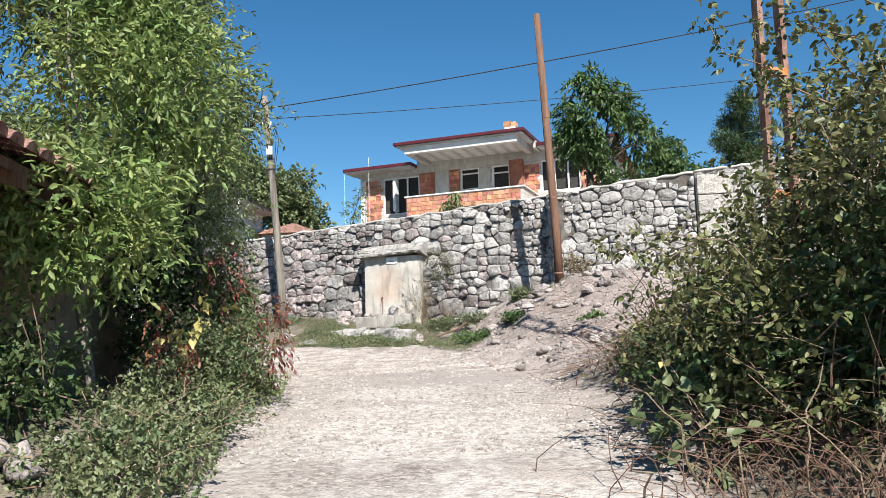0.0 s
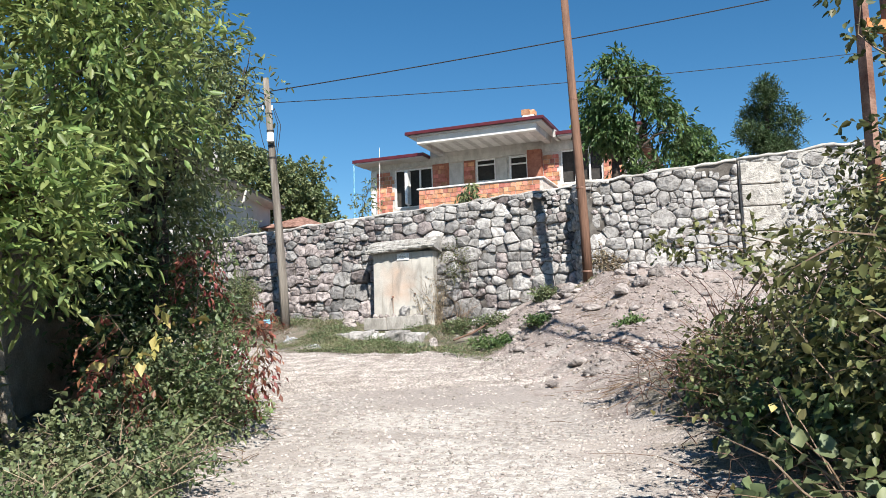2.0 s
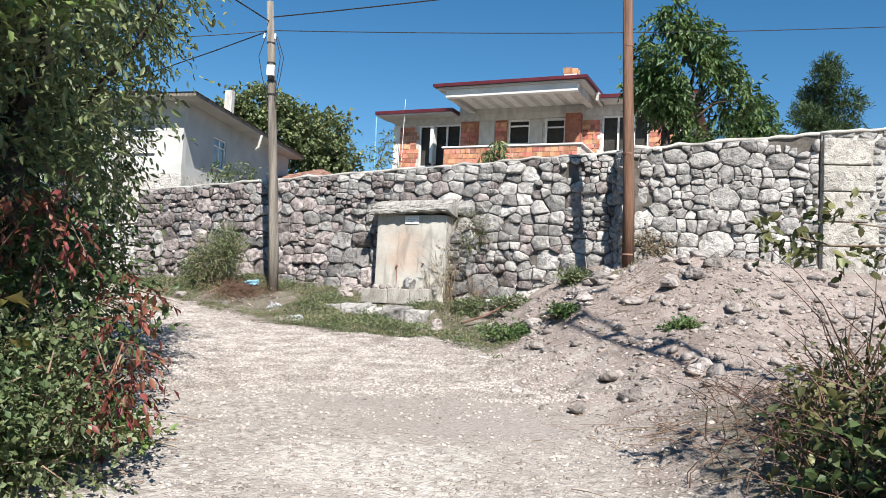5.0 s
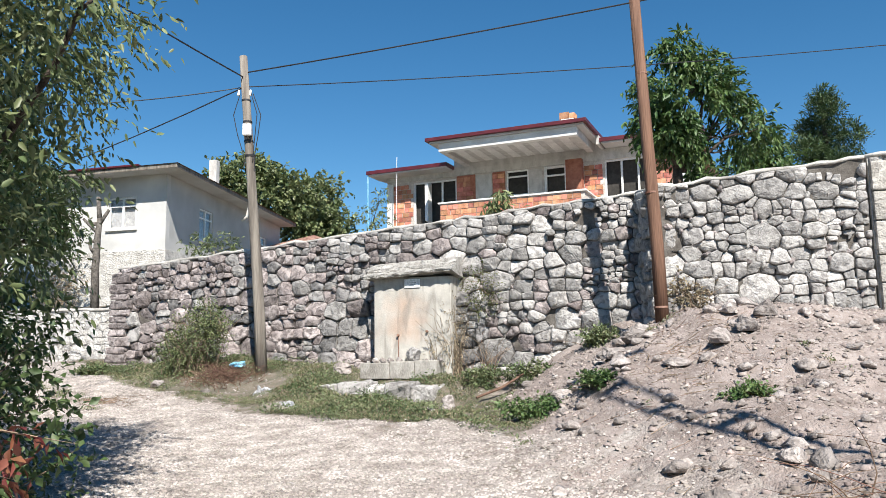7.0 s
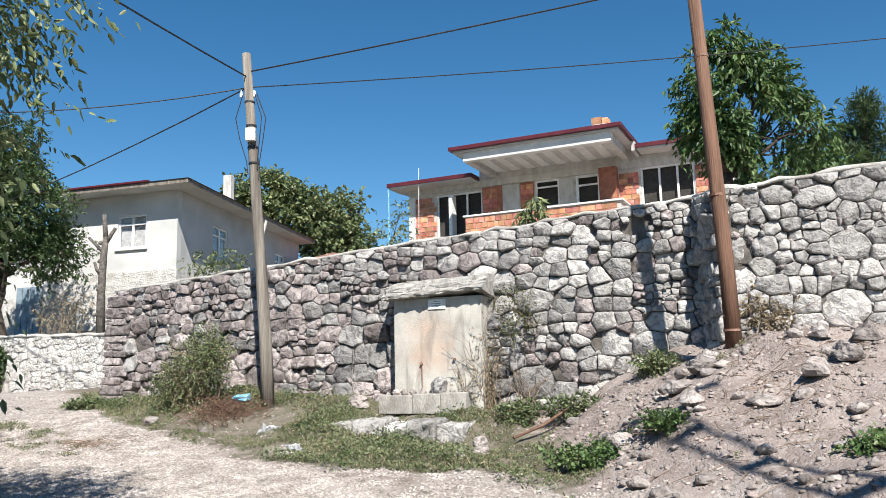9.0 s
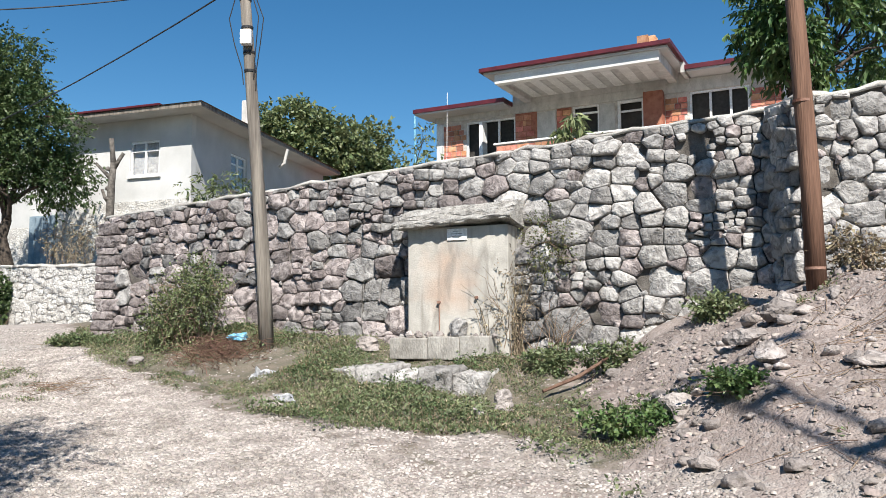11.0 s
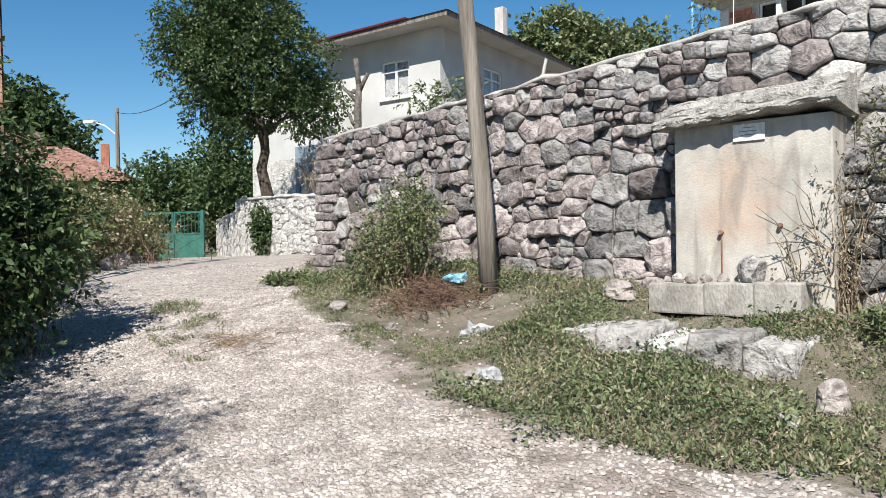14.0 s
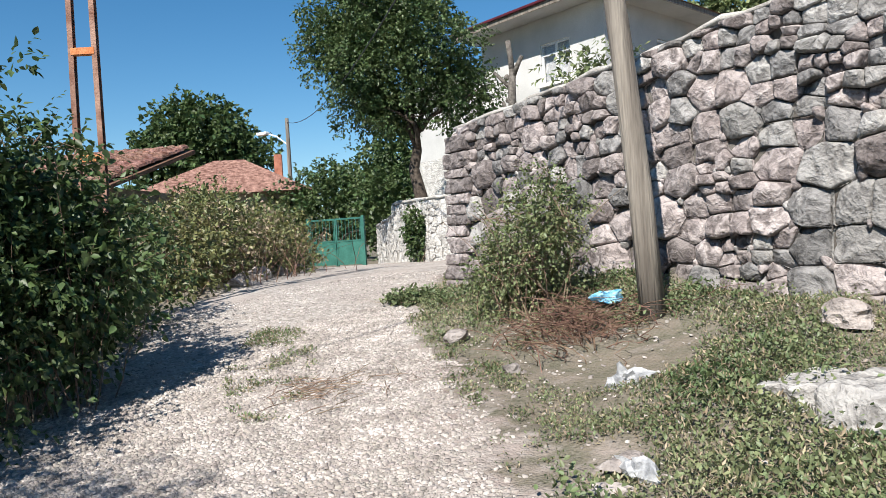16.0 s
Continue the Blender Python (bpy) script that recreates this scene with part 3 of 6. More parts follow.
def stone_from_cell(poly, gap, proud, seed):
    """Points and faces of one stone: uneven outline, broken face, in (along, out, up) about its middle."""
    rng = random.Random(seed)
    cx, cz = sum(p[0] for p in poly) / len(poly), sum(p[1] for p in poly) / len(poly)
    if sum(a[0] * b[1] - b[0] * a[1] for a, b in zip(poly, poly[1:] + poly[:1])) < 0:
        poly = poly[::-1]
    size = math.sqrt(area_of(poly))
    sh = max(0.55, 1 - 2 * gap / size)
    pts = [((x - cx) * sh, (z - cz) * sh) for x, z in poly]
    pts = [p for i, p in enumerate(pts) if math.hypot(p[0] - pts[i - 1][0], p[1] - pts[i - 1][1]) > size * 0.1]
    if len(pts) < 3:
        return None
    q = rng.uniform(0.03, 0.1)
    pts = [p for a, b in zip(pts, pts[1:] + pts[:1]) for p in ((a[0] + q * (b[0] - a[0]), a[1] + q * (b[1] - a[1])), (b[0] + q * (a[0] - b[0]), b[1] + q * (a[1] - b[1])))]
    step = max(size * 0.14, 0.038)
    fine = []
    for a, b in zip(pts, pts[1:] + pts[:1]):
        k = max(1, int(math.hypot(b[0] - a[0], b[1] - a[1]) / step))
        fine += [(a[0] + (b[0] - a[0]) * i / k, a[1] + (b[1] - a[1]) * i / k) for i in range(k)]
    off = Vector((rng.uniform(0, 90), rng.uniform(0, 90), 0))
    pts = []
    for x, z in fine:
        w = 1 + 0.06 * noise.noise(Vector((x * 4.5, z * 4.5, 7)) + off) + 0.045 * noise.noise(Vector((x * 13, z * 13, 2)) + off) + 0.005
        pts.append((x * w, z * w))
    k = len(pts)
    tilt = min(1.0, 0.1 + proud / 0.04)
    tx, tz = rng.uniform(-0.13, 0.13) * tilt, rng.uniform(-0.16, 0.12) * tilt
    facets = [(Vector((rng.gauss(0, 1), rng.gauss(0, 1), 0)).normalized(), rng.uniform(0.0, 0.3) * size, rng.uniform(0.06, 0.32)) for _ in range(4)]
    amp = (0.026 + 0.05 * size) * min(1.0, 0.12 + proud / 0.04)
    verts, faces = [], []
    rings = ((1.0, 0.16), (1.01, 0.0), (1.0, -0.5), (0.965, -0.88), (0.87, -1.0), (0.58, -1.04), (0.25, -1.03))
    for scale, depth in rings:
        for x, z in pts:
            X, Z = x * scale, z * scale
            d = depth if depth >= 0 else depth * proud
            if depth < 0:
                d += X * tx + Z * tz
                for nrm, h, sl in facets:
                    d += max(0.0, X * nrm.x + Z * nrm.y - h) * sl
                o = Vector((X * 3.3, Z * 3.3, 0)) + off
                d += (noise.noise(o) + 0.55 * noise.noise(o * 2.3) + 0.35 * abs(noise.noise(o * 4.9))) * amp
            verts.append((X, d, Z))
    verts.append((0, -proud + noise.noise(off) * amp, 0))
    nr = len(rings)
    for r in range(nr - 1):
        for i in range(k):
            j = (i + 1) % k
            faces.append((r * k + i, r * k + j, r * k + k + j, r * k + k + i))
    for i in range(k):
        faces.append(((nr - 1) * k + i, (nr - 1) * k + (i + 1) % k, nr * k))
    return (cx, cz), verts, faces


def wall_frame(a, b, lean):
    """Local x runs along the wall, y into it (leaning back with height), z up."""
    u = Vector((b[0] - a[0], b[1] - a[1], 0))
    L = u.length
    u.normalize()
    n = Vector((-u.y, u.x, 0))
    m = Matrix(((u.x, n.x, n.x * lean, a[0]), (u.y, n.y, n.y * lean, a[1]), (0, 0, 1, 0), (0, 0, 0, 1)))
    return m, L


def masonry_wall(name, label, a, b, low, top_a, top_b, lean, thick, row_low, row_high, seed, choose, backing, gap=0.006, proud=(0.01, 0.115), wide=1.35, cap=0.055, cap_out=0.005):
    m, L = wall_frame(a, b, lean)
    root = empty(name, Matrix.Identity(4), label, "wall", kind="structure")
    u = Vector((b[0] - a[0], b[1] - a[1], 0)).normalized()
    bm = prism(bmesh.new(), [(0, 0.03, low), (L, 0.03, low), (L, 0.03, top_b - cap * 0.5), (0, 0.03, top_a - cap * 0.5)], (0, thick, 0))
    bm.transform(m)
    part("core", bm, backing, root, "dark earth and rubble core seen in the joints")
    chips = [rock_mesh('chink_stone', 1.0, seed * 50 + q, backing if backing is M['mortar'] else M['rock_grey' if q % 2 else 'rock_dark'], 0.8, 2, 0.4) for q in range(5)]
    chink = 0
    for i, cell in enumerate(stone_cells(L, low, max(top_a, top_b), row_low, row_high, seed, wide)):
        dx, dz = L, top_b - top_a
        cell = clip_poly(cell, 0, top_a - cap, -dz, dx)
        if len(cell) < 3 or area_of(cell) < 0.012:
            continue
        rr = random.Random(seed * 1000 + i)
        corner = cell[rr.randrange(len(cell))]
        if backing is M['joint'] and chink < 260 and rr.random() < 0.75 and 0.1 < corner[0] < L - 0.1 and corner[1] < top_a - cap - 0.05:
            r = rr.uniform(0.03, 0.08)
            o = put('chink_stone', chips[chink % 5], root, Matrix.Translation(m @ Vector((corner[0], 0.0, corner[1]))) @ Euler((rr.uniform(0, 6), rr.uniform(0, 6), rr.uniform(0, 6))).to_matrix().to_4x4() @ Matrix.Diagonal((r * 1.3, r, r, 1)))
            chink += 1
        made = stone_from_cell(cell, gap * rr.uniform(0.6, 1.5), rr.uniform(*proud), seed * 1000 + i)
        if not made:
            continue
        (cx, cz), verts, faces = made
        base = m @ Vector((cx, 0, cz))
        place = Matrix.Translation(base) @ Matrix(((m[0][0], m[0][1], m[0][2], 0), (m[1][0], m[1][1], m[1][2], 0), (0, 0, 1, 0), (0, 0, 0, 1)))
        # the lean is baked into the stone so that its object keeps a plain pose
        rot = place.to_3x3()
        put("stone", mesh_of("stone", [rot @ Vector(v) for v in verts], faces, choose(base, rr), True), root, Matrix.Translation(base))
    if cap:
        bm = bmesh.new()
        n = max(int(L / 0.22), 3)
        rr = random.Random(seed + 5)
        rows = []
        for i in range(n + 1):
            s = L * i / n
            t = top_a + (top_b - top_a) * i / n
            o, h = -cap_out + rr.uniform(-0.035, 0.035), rr.uniform(-0.025, 0.025)
            rows.append([bm.verts.new(p) for p in ((s, o, t - cap * 1.25 + h * 0.4), (s, o - 0.01, t - 0.03 + h), (s, o + 0.05, t + h), (s, thick * 0.6, t + 0.015 + h * 0.5), (s, thick + 0.04, t - 0.02), (s, thick + 0.04, t - cap * 1.25))])
        for r, q in zip(rows, rows[1:]):
            for k in range(6):
                bm.faces.new((r[k], r[(k + 1) % 6], q[(k + 1) % 6], q[k]))
        bm.faces.new(rows[0][::-1]), bm.faces.new(rows[-1])
        bmesh.ops.recalc_face_normals(bm, faces=bm.faces)
        bm.transform(m)
        for v in bm.verts:
            v.co += Vector((0, 0, 1)) * 0.04 * noise.noise(v.co * 1.7) + Vector((0.3, 0.9, 0)) * 0.04 * noise.noise(v.co * 2.9)
        part("coping", bm, M["coping"], root, "uneven whitish cement coping", True)
    return root


def pick_long(p, rr):
    """Purplish stones towards the low end, paler ones uphill."""
    f = (p.x + 6) / 11 + rr.uniform(-0.2, 0.2)
    k = rr.random()
    if k < 0.3:
        return M["rock_grey"] if k < 0.12 else M["rock_slate"] if f < 0.62 else M["rock_dark"]
    return M["rock_dark"] if f < 0.56 else M["rock_grey"] if f < 0.76 else M["rock_light"]


def pick_light(p, rr):
    return M["rock_grey"] if rr.random() < 0.42 else M["rock_light"]


def build_walls():
    masonry_wall("wall_retaining_long", "dry stone retaining wall of big purplish grey boulders", (-6.05, 3.12), (4.75, -1.6), -0.5, 2.2, 2.98, 0.05, 0.55, 0.37, 0.2, 11, pick_long, M["joint"])
    masonry_wall("wall_retaining_jut", "dry stone retaining wall of pale grey boulders, standing forward", (4.75, -2.45), (8.0, -3.2), -0.3, 2.85, 3.2, 0.03, 0.6, 0.38, 0.21, 23, pick_light, M["joint"])
    masonry_wall("wall_jut_side", "short stone return of the retaining wall", (4.75, -1.5), (4.75, -2.45), -0.2, 2.95, 2.87, 0.0, 0.5, 0.42, 0.24, 31, pick_light, M["joint"], cap=0.06)
    masonry_wall("wall_mortared", "rubble wall with wide pale mortar joints", (8.03, -3.22), (14.5, -4.75), -0.2, 3.22, 3.8, 0.02, 0.5, 0.26, 0.2, 41, pick_light, M["mortar"], gap=0.032, proud=(0.0, 0.02))
    masonry_wall("wall_low", "low whitewashed rubble wall beside the track", (-12.2, 11.0), (-6.9, 8.7), -0.2, 1.78, 1.66, 0.04, 0.45, 0.3, 0.22, 53, lambda p, r: M["rubble_white"], M["rubble_white"], gap=0.005, proud=(0.0, 0.012), cap=0.07)
    masonry_wall("wall_low", "low whitewashed rubble wall curving towards the gate", (-15.2, 13.2), (-12.2, 11.0), -0.3, 1.86, 1.78, 0.04, 0.45, 0.3, 0.22, 57, lambda p, r: M["rubble_white"], M["rubble_white"], gap=0.005, proud=(0.0, 0.012), cap=0.07)
    masonry_wall("wall_low", "stepped end of the whitewashed rubble wall", (-17.6, 15.4), (-15.2, 13.2), -0.4, 1.25, 1.45, 0.02, 0.45, 0.3, 0.22, 59, lambda p, r: M["rubble_white"], M["rubble_white"], gap=0.005, proud=(0.0, 0.012), cap=0.07)


def build_quoins():
    m, L = wall_frame((-6.05, 3.12), (4.75, -1.6), 0.05)
    root = empty("stone_quoin", Matrix.Identity(4), "stacked flat quoin stones at the wall end", "quoin")
    z, rr = -0.12, random.Random(18)
    while z < 2.05:
        h, w = rr.uniform(0.11, 0.3), rr.uniform(0.3, 0.62)
        bm = boxm(-0.06 + rr.uniform(-0.04, 0.03), w, -0.13 + rr.uniform(-0.03, 0.03), 0.4, z, z + h - 0.015, bev=0.03)
        bmesh.ops.subdivide_edges(bm, edges=[e for e in bm.edges if e.calc_length() > 0.1], cuts=2, use_grid_fill=True)
        for v in bm.verts:
            v.co += Vector((0.5, 0.8, 0.3)) * 0.05 * noise.noise(v.co * 6 + Vector((z * 9, 0, 0)))
        bm.transform(m)
        part("block", bm, M["rock_dark"], root)
        z += h
    m, L = wall_frame((8.03, -3.22), (14.5, -4.75), 0.02)
    root = empty("stone_pier", Matrix.Identity(4), "pier of squared pale stone blocks at the wall joint", "pier")
    z, rr = 0.2, random.Random(8)
    for h, w in ((0.42, 0.85), (0.5, 0.8), (0.44, 0.95), (0.55, 0.8), (0.48, 0.9), (0.5, 0.85)):
        bm = boxm(0.02, w, -0.07, 0.25, z, z + h - 0.02, bev=0.03)
        bm.transform(m)
        part("block", bm, M["coping_block"], root)
        z += h


# ---- water tank box in the wall ----
def build_tank():
    root = empty("water_tank", pose(0, 0, 0, 0, 0, -21), "rendered concrete water tank box with slab roof in the wall", "water tank")
    W = 1.55
    rr = random.Random(4)
    bm = boxm(0, W, 0, 1.0, -0.35, 1.56, bev=0.015)
    part("body", bm, M["box_plaster"], root)
    bm = bmesh.new()
    rows = []
    for i in range(25):
        x = -0.14 + (W + 0.24) * i / 24
        lift = 0.085 * i / 24
        a, c, e = rr.uniform(-0.012, 0.012), rr.uniform(-0.012, 0.012), rr.uniform(-0.035, 0.035)
        rows.append([bm.verts.new(p) for p in ((x, -0.19 + a, 1.545 + lift + c), (x, -0.2 + a, 1.6 + lift + c), (x, -0.13 + e, 1.63 + lift), (x, -0.02 + a, 1.655 + lift + c), (x, 0.0 + e, 1.73 + lift + c), (x, 0.1 + a, 1.76 + lift + e * 0.4), (x, 0.16 + e, 1.83 + lift + c), (x, 0.4, 1.88 + lift + e * 0.4), (x, 0.9, 1.9 + lift), (x, 0.9, 1.52))])
    for r, q in zip(rows, rows[1:]):
        for k in range(10):
            bm.faces.new((r[k], r[(k + 1) % 10], q[(k + 1) % 10], q[k]))
    bm.faces.new(rows[0][::-1]), bm.faces.new(rows[-1])
    bmesh.ops.recalc_face_normals(bm, faces=bm.faces)
    bmesh.ops.subdivide_edges(bm, edges=bm.edges[:], cuts=2, use_grid_fill=True)
    for v in bm.verts:
        v.co += Vector((0, 0.8, 0.6)) * (0.035 * noise.noise(v.co * 6) + 0.03 * noise.noise(Vector((v.co.x * 4, v.co.y * 9, v.co.z * 34))))
    part("roof_slab", bm, M["slab"], root, "crumbling layered concrete roof slab")
    for x0, x1, dz in ((-0.16, 0.43, 0.0), (0.434, 0.92, 0.022), (0.925, 1.36, 0.036)):
        part("plinth_block", boxm(x0, x1, -0.3, -0.005, -0.34, -0.04 + dz, bev=0.02), M["plinth"], root)
    part("plaque", boxm(0.63, 0.94, -0.02, -0.002, 1.36, 1.525, bev=0.003), M["white_paint"], root, "white marble name plaque with faint lettering")
    for i, w in enumerate((0.12, 0.17, 0.15)):
        part("lettering", boxm(0.785 - w / 2, 0.785 + w / 2, -0.0225, -0.0205, 1.485 - i * 0.035, 1.492 - i * 0.035), M["ink"], root)
    for x, z in ((0.5, 0.47), (1.08, 0.53)):
        part("spout", tube(bmesh.new(), [(x, -0.05, z), (x, 0.01, z)], [0.022, 0.022], 10), M["steel_rust"], root)
    part("rust_pipe", tube(bmesh.new(), [(0.5, -0.012, 0.45), (0.505, -0.014, 0.2), (0.5, -0.012, 0.0)], [0.007, 0.01, 0.005], 6), M["steel_rust"], root)
    for i in range(9):
        x, r = 0.05 + i * 0.17 + rr.uniform(-0.05, 0.05), rr.uniform(0.03, 0.06)
        part("debris", rock_mesh_bm(r), M["rock_loose"], root).location = (x, -0.12 + rr.uniform(-0.05, 0.05), -0.02 + r * 0.4)
    tagged(put("stone", rock_mesh("stone", 0.17, 81, M["rock_grey"], 1.0, 3, 0.25), None, pose(0.74, -0.42, 0.1, 80, 0, -15)), "upright grey stone leaning on the tank front", "stone")
    ledge = empty("stone_ledge", pose(0.02, -1.3, -0.4, 0, 0, -18), "broad pale weathered masonry ledge below the tank", "ledge")
    x = -0.92
    for q, (w, h) in enumerate(((0.4, 0.0), (0.5, 0.03), (0.34, -0.02), (0.46, 0.02), (0.42, -0.03))):
        bm = boxm(x, x + w - 0.01, -0.3 - 0.05 * (q % 2), 0.4, -0.6, h, bev=0.04)
        bmesh.ops.subdivide_edges(bm, edges=[e for e in bm.edges if e.calc_length() > 0.12], cuts=7, use_grid_fill=True)
        for v in bm.verts:
            c = v.co + Vector((q * 7.0, 0, 0))
            v.co += Vector((0.2, 0.75, 0.45)) * (0.09 * noise.noise(c * 3.1) + 0.09 * noise.noise(c * 7.3) + 0.04 * noise.noise(c * 15))
        part("block", bm, M["rock_light"], ledge, "", True)
        x += w


def rock_mesh_bm(r):
    bm = bmesh.new()
    bmesh.ops.create_icosphere(bm, subdivisions=2, radius=r)
    for v in bm.verts:
        v.co *= 1 + 0.5 * noise.noise(v.co * 0.8 / r + Vector((r * 900, 0, 0)))
    return bm


# ---- poles and cables ----
def build_poles():
    root = empty("utility_pole", Matrix.Translation((-2.21, 0.5, -0.35)), "silvery weathered wooden utility pole with a meter box", "utility pole")
    bm = tube(bmesh.new(), [(0, 0, 0), (-0.06, 0, 1.2), (-0.16, -0.02, 2.6), (-0.3, -0.05, 4.4), (-0.47, -0.08, 6.55)], [0.118, 0.11, 0.102, 0.09, 0.078], 14)
    part("pole", bm, M["wood_grey"], root, "", True)
    part("meter_box", boxm(-0.42, -0.25, -0.27, -0.15, 4.85, 5.08, bev=0.015), M["white_paint"], root, "small white meter box")
    for z in (4.45, 4.75, 5.15, 5.6):
        x = -0.3 - (z - 4.4) * 0.079
        bm = tube(bmesh.new(), [(x, -0.06, z), (x, -0.06, z + 0.035)], [0.095, 0.095], 14)
        part("strap", bm, M["cable"], root)
    for k, (dx, dy) in enumerate(((0.13, -0.06), (-0.13, -0.05), (0.1, -0.12))):
        bm = tube(bmesh.new(), [(-0.38 + dx, -0.06 + dy, 5.75), (-0.36 + dx * 2.1, -0.06 + dy, 5.3), (-0.34 + dx * 1.6, -0.06 + dy, 4.9), (-0.31 + dx * 0.9, -0.05 + dy * 0.8, 4.5), (-0.3 + dx * 0.75, -0.05 + dy * 0.8, 4.15 + k * 0.1)], [0.009] * 5, 5)
        part("drop_cable", bm, M["cable"], root)
    for dx in (-0.12, 0.12):
        bm = tube(bmesh.new(), [(-0.43 + dx, -0.08, 5.72), (-0.43 + dx, -0.08, 5.84)], [0.03, 0.02], 8)
        part("insulator", bm, M["white_paint"], root)
    root2 = empty("utility_pole", Matrix.Translation((4.57, -3.2, 0.2)), "brown treated wooden utility pole before the wall", "utility pole")
    bm = tube(bmesh.new(), [(0, 0, 0), (-0.03, 0, 1.5), (-0.12, 0, 3.5), (-0.26, 0, 6.9)], [0.108, 0.101, 0.094, 0.08], 14)
    part("pole", bm, M["wood_brown"], root2, "", True)
    for z in (0.55, 2.35, 4.3):
        bm = tube(bmesh.new(), [(-0.035 * z, 0, z), (-0.035 * z, 0, z + 0.03)], [0.113 - 0.004 * z] * 2, 14)
        part("strap", bm, M["steel_rust"], root2)
    # twin-leg steel poles
    for (x, y, h, ang, gap, zc, lab) in ((4.82, -12.97, 9.9, 12, 0.32, 2.25, "rust-brown steel twin-leg power pole behind brambles"), (-9.74, -0.11, 9.0, 35, 0.34, 3.42, "rust-brown steel twin-leg power pole beside the track")):
        z0 = land_at(x, y) - 0.3
        r3 = empty("steel_pole", pose(x, y, z0, 0, 0, ang), lab, "power pole")
        H = h - z0
        for s in (-1, 1):
            bm = bmesh.new()
            loop = [(s * gap * 0.55 - 0.035, -0.05, 0), (s * gap * 0.55 + 0.035, -0.05, 0), (s * gap * 0.55 + 0.035, -0.035, 0), (s * gap * 0.55 - 0.02, -0.035, 0), (s * gap * 0.55 - 0.02, 0.035, 0), (s * gap * 0.55 + 0.035, 0.035, 0), (s * gap * 0.55 + 0.035, 0.05, 0), (s * gap * 0.55 - 0.035, 0.05, 0)]
            prism(bm, loop, (-s * gap * 0.2, 0, H))
            part("leg", bm, M["steel_rust"], r3)
        z = zc - z0
        k = z % 1.45
        while k < H - 0.3:
            w = gap * 0.55 * (1 - 0.36 * k / H)
            part("brace", boxm(-w, w, -0.06, 0.06, k - 0.045, k + 0.045), M["rust_orange"], r3, "orange primed brace plate")
            k += 1.45
        part("crossarm", boxm(-0.9, 0.9, -0.05, 0.05, H - 0.5, H - 0.4), M["steel_rust"], r3)


def cable(name, a, b, sag, r=0.011, label="thin black overhead power cable"):
    a, b = Vector(a), Vector(b)
    n = 18
    pts = [a.lerp(b, i / n) - Vector((0, 0, sag * 4 * (i / n) * (1 - i / n))) for i in range(n + 1)]
    ob = part(name, tube(bmesh.new(), pts, [r] * (n + 1), 5), M["cable"])
    tagged(ob, label, "cable", "overhead cables")


# ---- unfinished brick house ----
def window_unit(parent, x0, x1, z0, z1, y, mull=(), transom=None, frame_w=0.06, glass=True, name="window", back="room_shade"):
    # thin sheet closing the opening; by default the room's shade as flat dark colour
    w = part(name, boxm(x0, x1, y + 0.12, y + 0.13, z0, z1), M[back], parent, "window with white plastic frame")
    def bar(*a):
        part("frame_bar", boxm(*a, bev=0.008), M["pvc"], w)
    bar(x0, x1, y - 0.03, y + 0.05, z1 - frame_w, z1)
    bar(x0, x1, y - 0.03, y + 0.05, z0, z0 + frame_w)
    bar(x0, x0 + frame_w, y - 0.03, y + 0.05, z0 + frame_w, z1 - frame_w)
    bar(x1 - frame_w, x1, y - 0.03, y + 0.05, z0 + frame_w, z1 - frame_w)
    xs = [x0] + list(mull) + [x1]
    for q in mull:
        bar(q - frame_w * 0.6, q + frame_w * 0.6, y - 0.028, y + 0.048, z0 + frame_w, z1 - frame_w)
    if transom:
        for p, q in zip(xs, xs[1:]):
            bar(p + frame_w * 0.7, q - frame_w * 0.7, y - 0.025, y + 0.045, transom - 0.03, transom + 0.03)
    if glass:
        g = part("pane", boxm(x0 + frame_w, x1 - frame_w, y + 0.01, y + 0.016, z0 + frame_w, z1 - frame_w), M["glass"], w)
        g.visible_shadow = False
    return w


def wall_panel(parent, name, x0, x1, z0, z1, y0, y1, material, holes=()):
    """A wall slab with rectangular openings, as the blocks between them."""
    bm = bmesh.new()
    cuts = sorted(holes)
    x = x0
    for hx0, hx1, hz0, hz1 in cuts:
        if hx0 > x:
            add_box(bm, x, hx0, y0, y1, z0, z1)
        if hz0 > z0:
            add_box(bm, hx0, hx1, y0, y1, z0, hz0)
        if hz1 < z1:
            add_box(bm, hx0, hx1, y0, y1, hz1, z1)
        x = hx1
    if x < x1:
        add_box(bm, x, x1, y0, y1, z0, z1)
    bmesh.ops.remove_doubles(bm, verts=bm.verts, dist=0.001)
    return part(name, bm, material, parent)


BRICK_AREAS = []


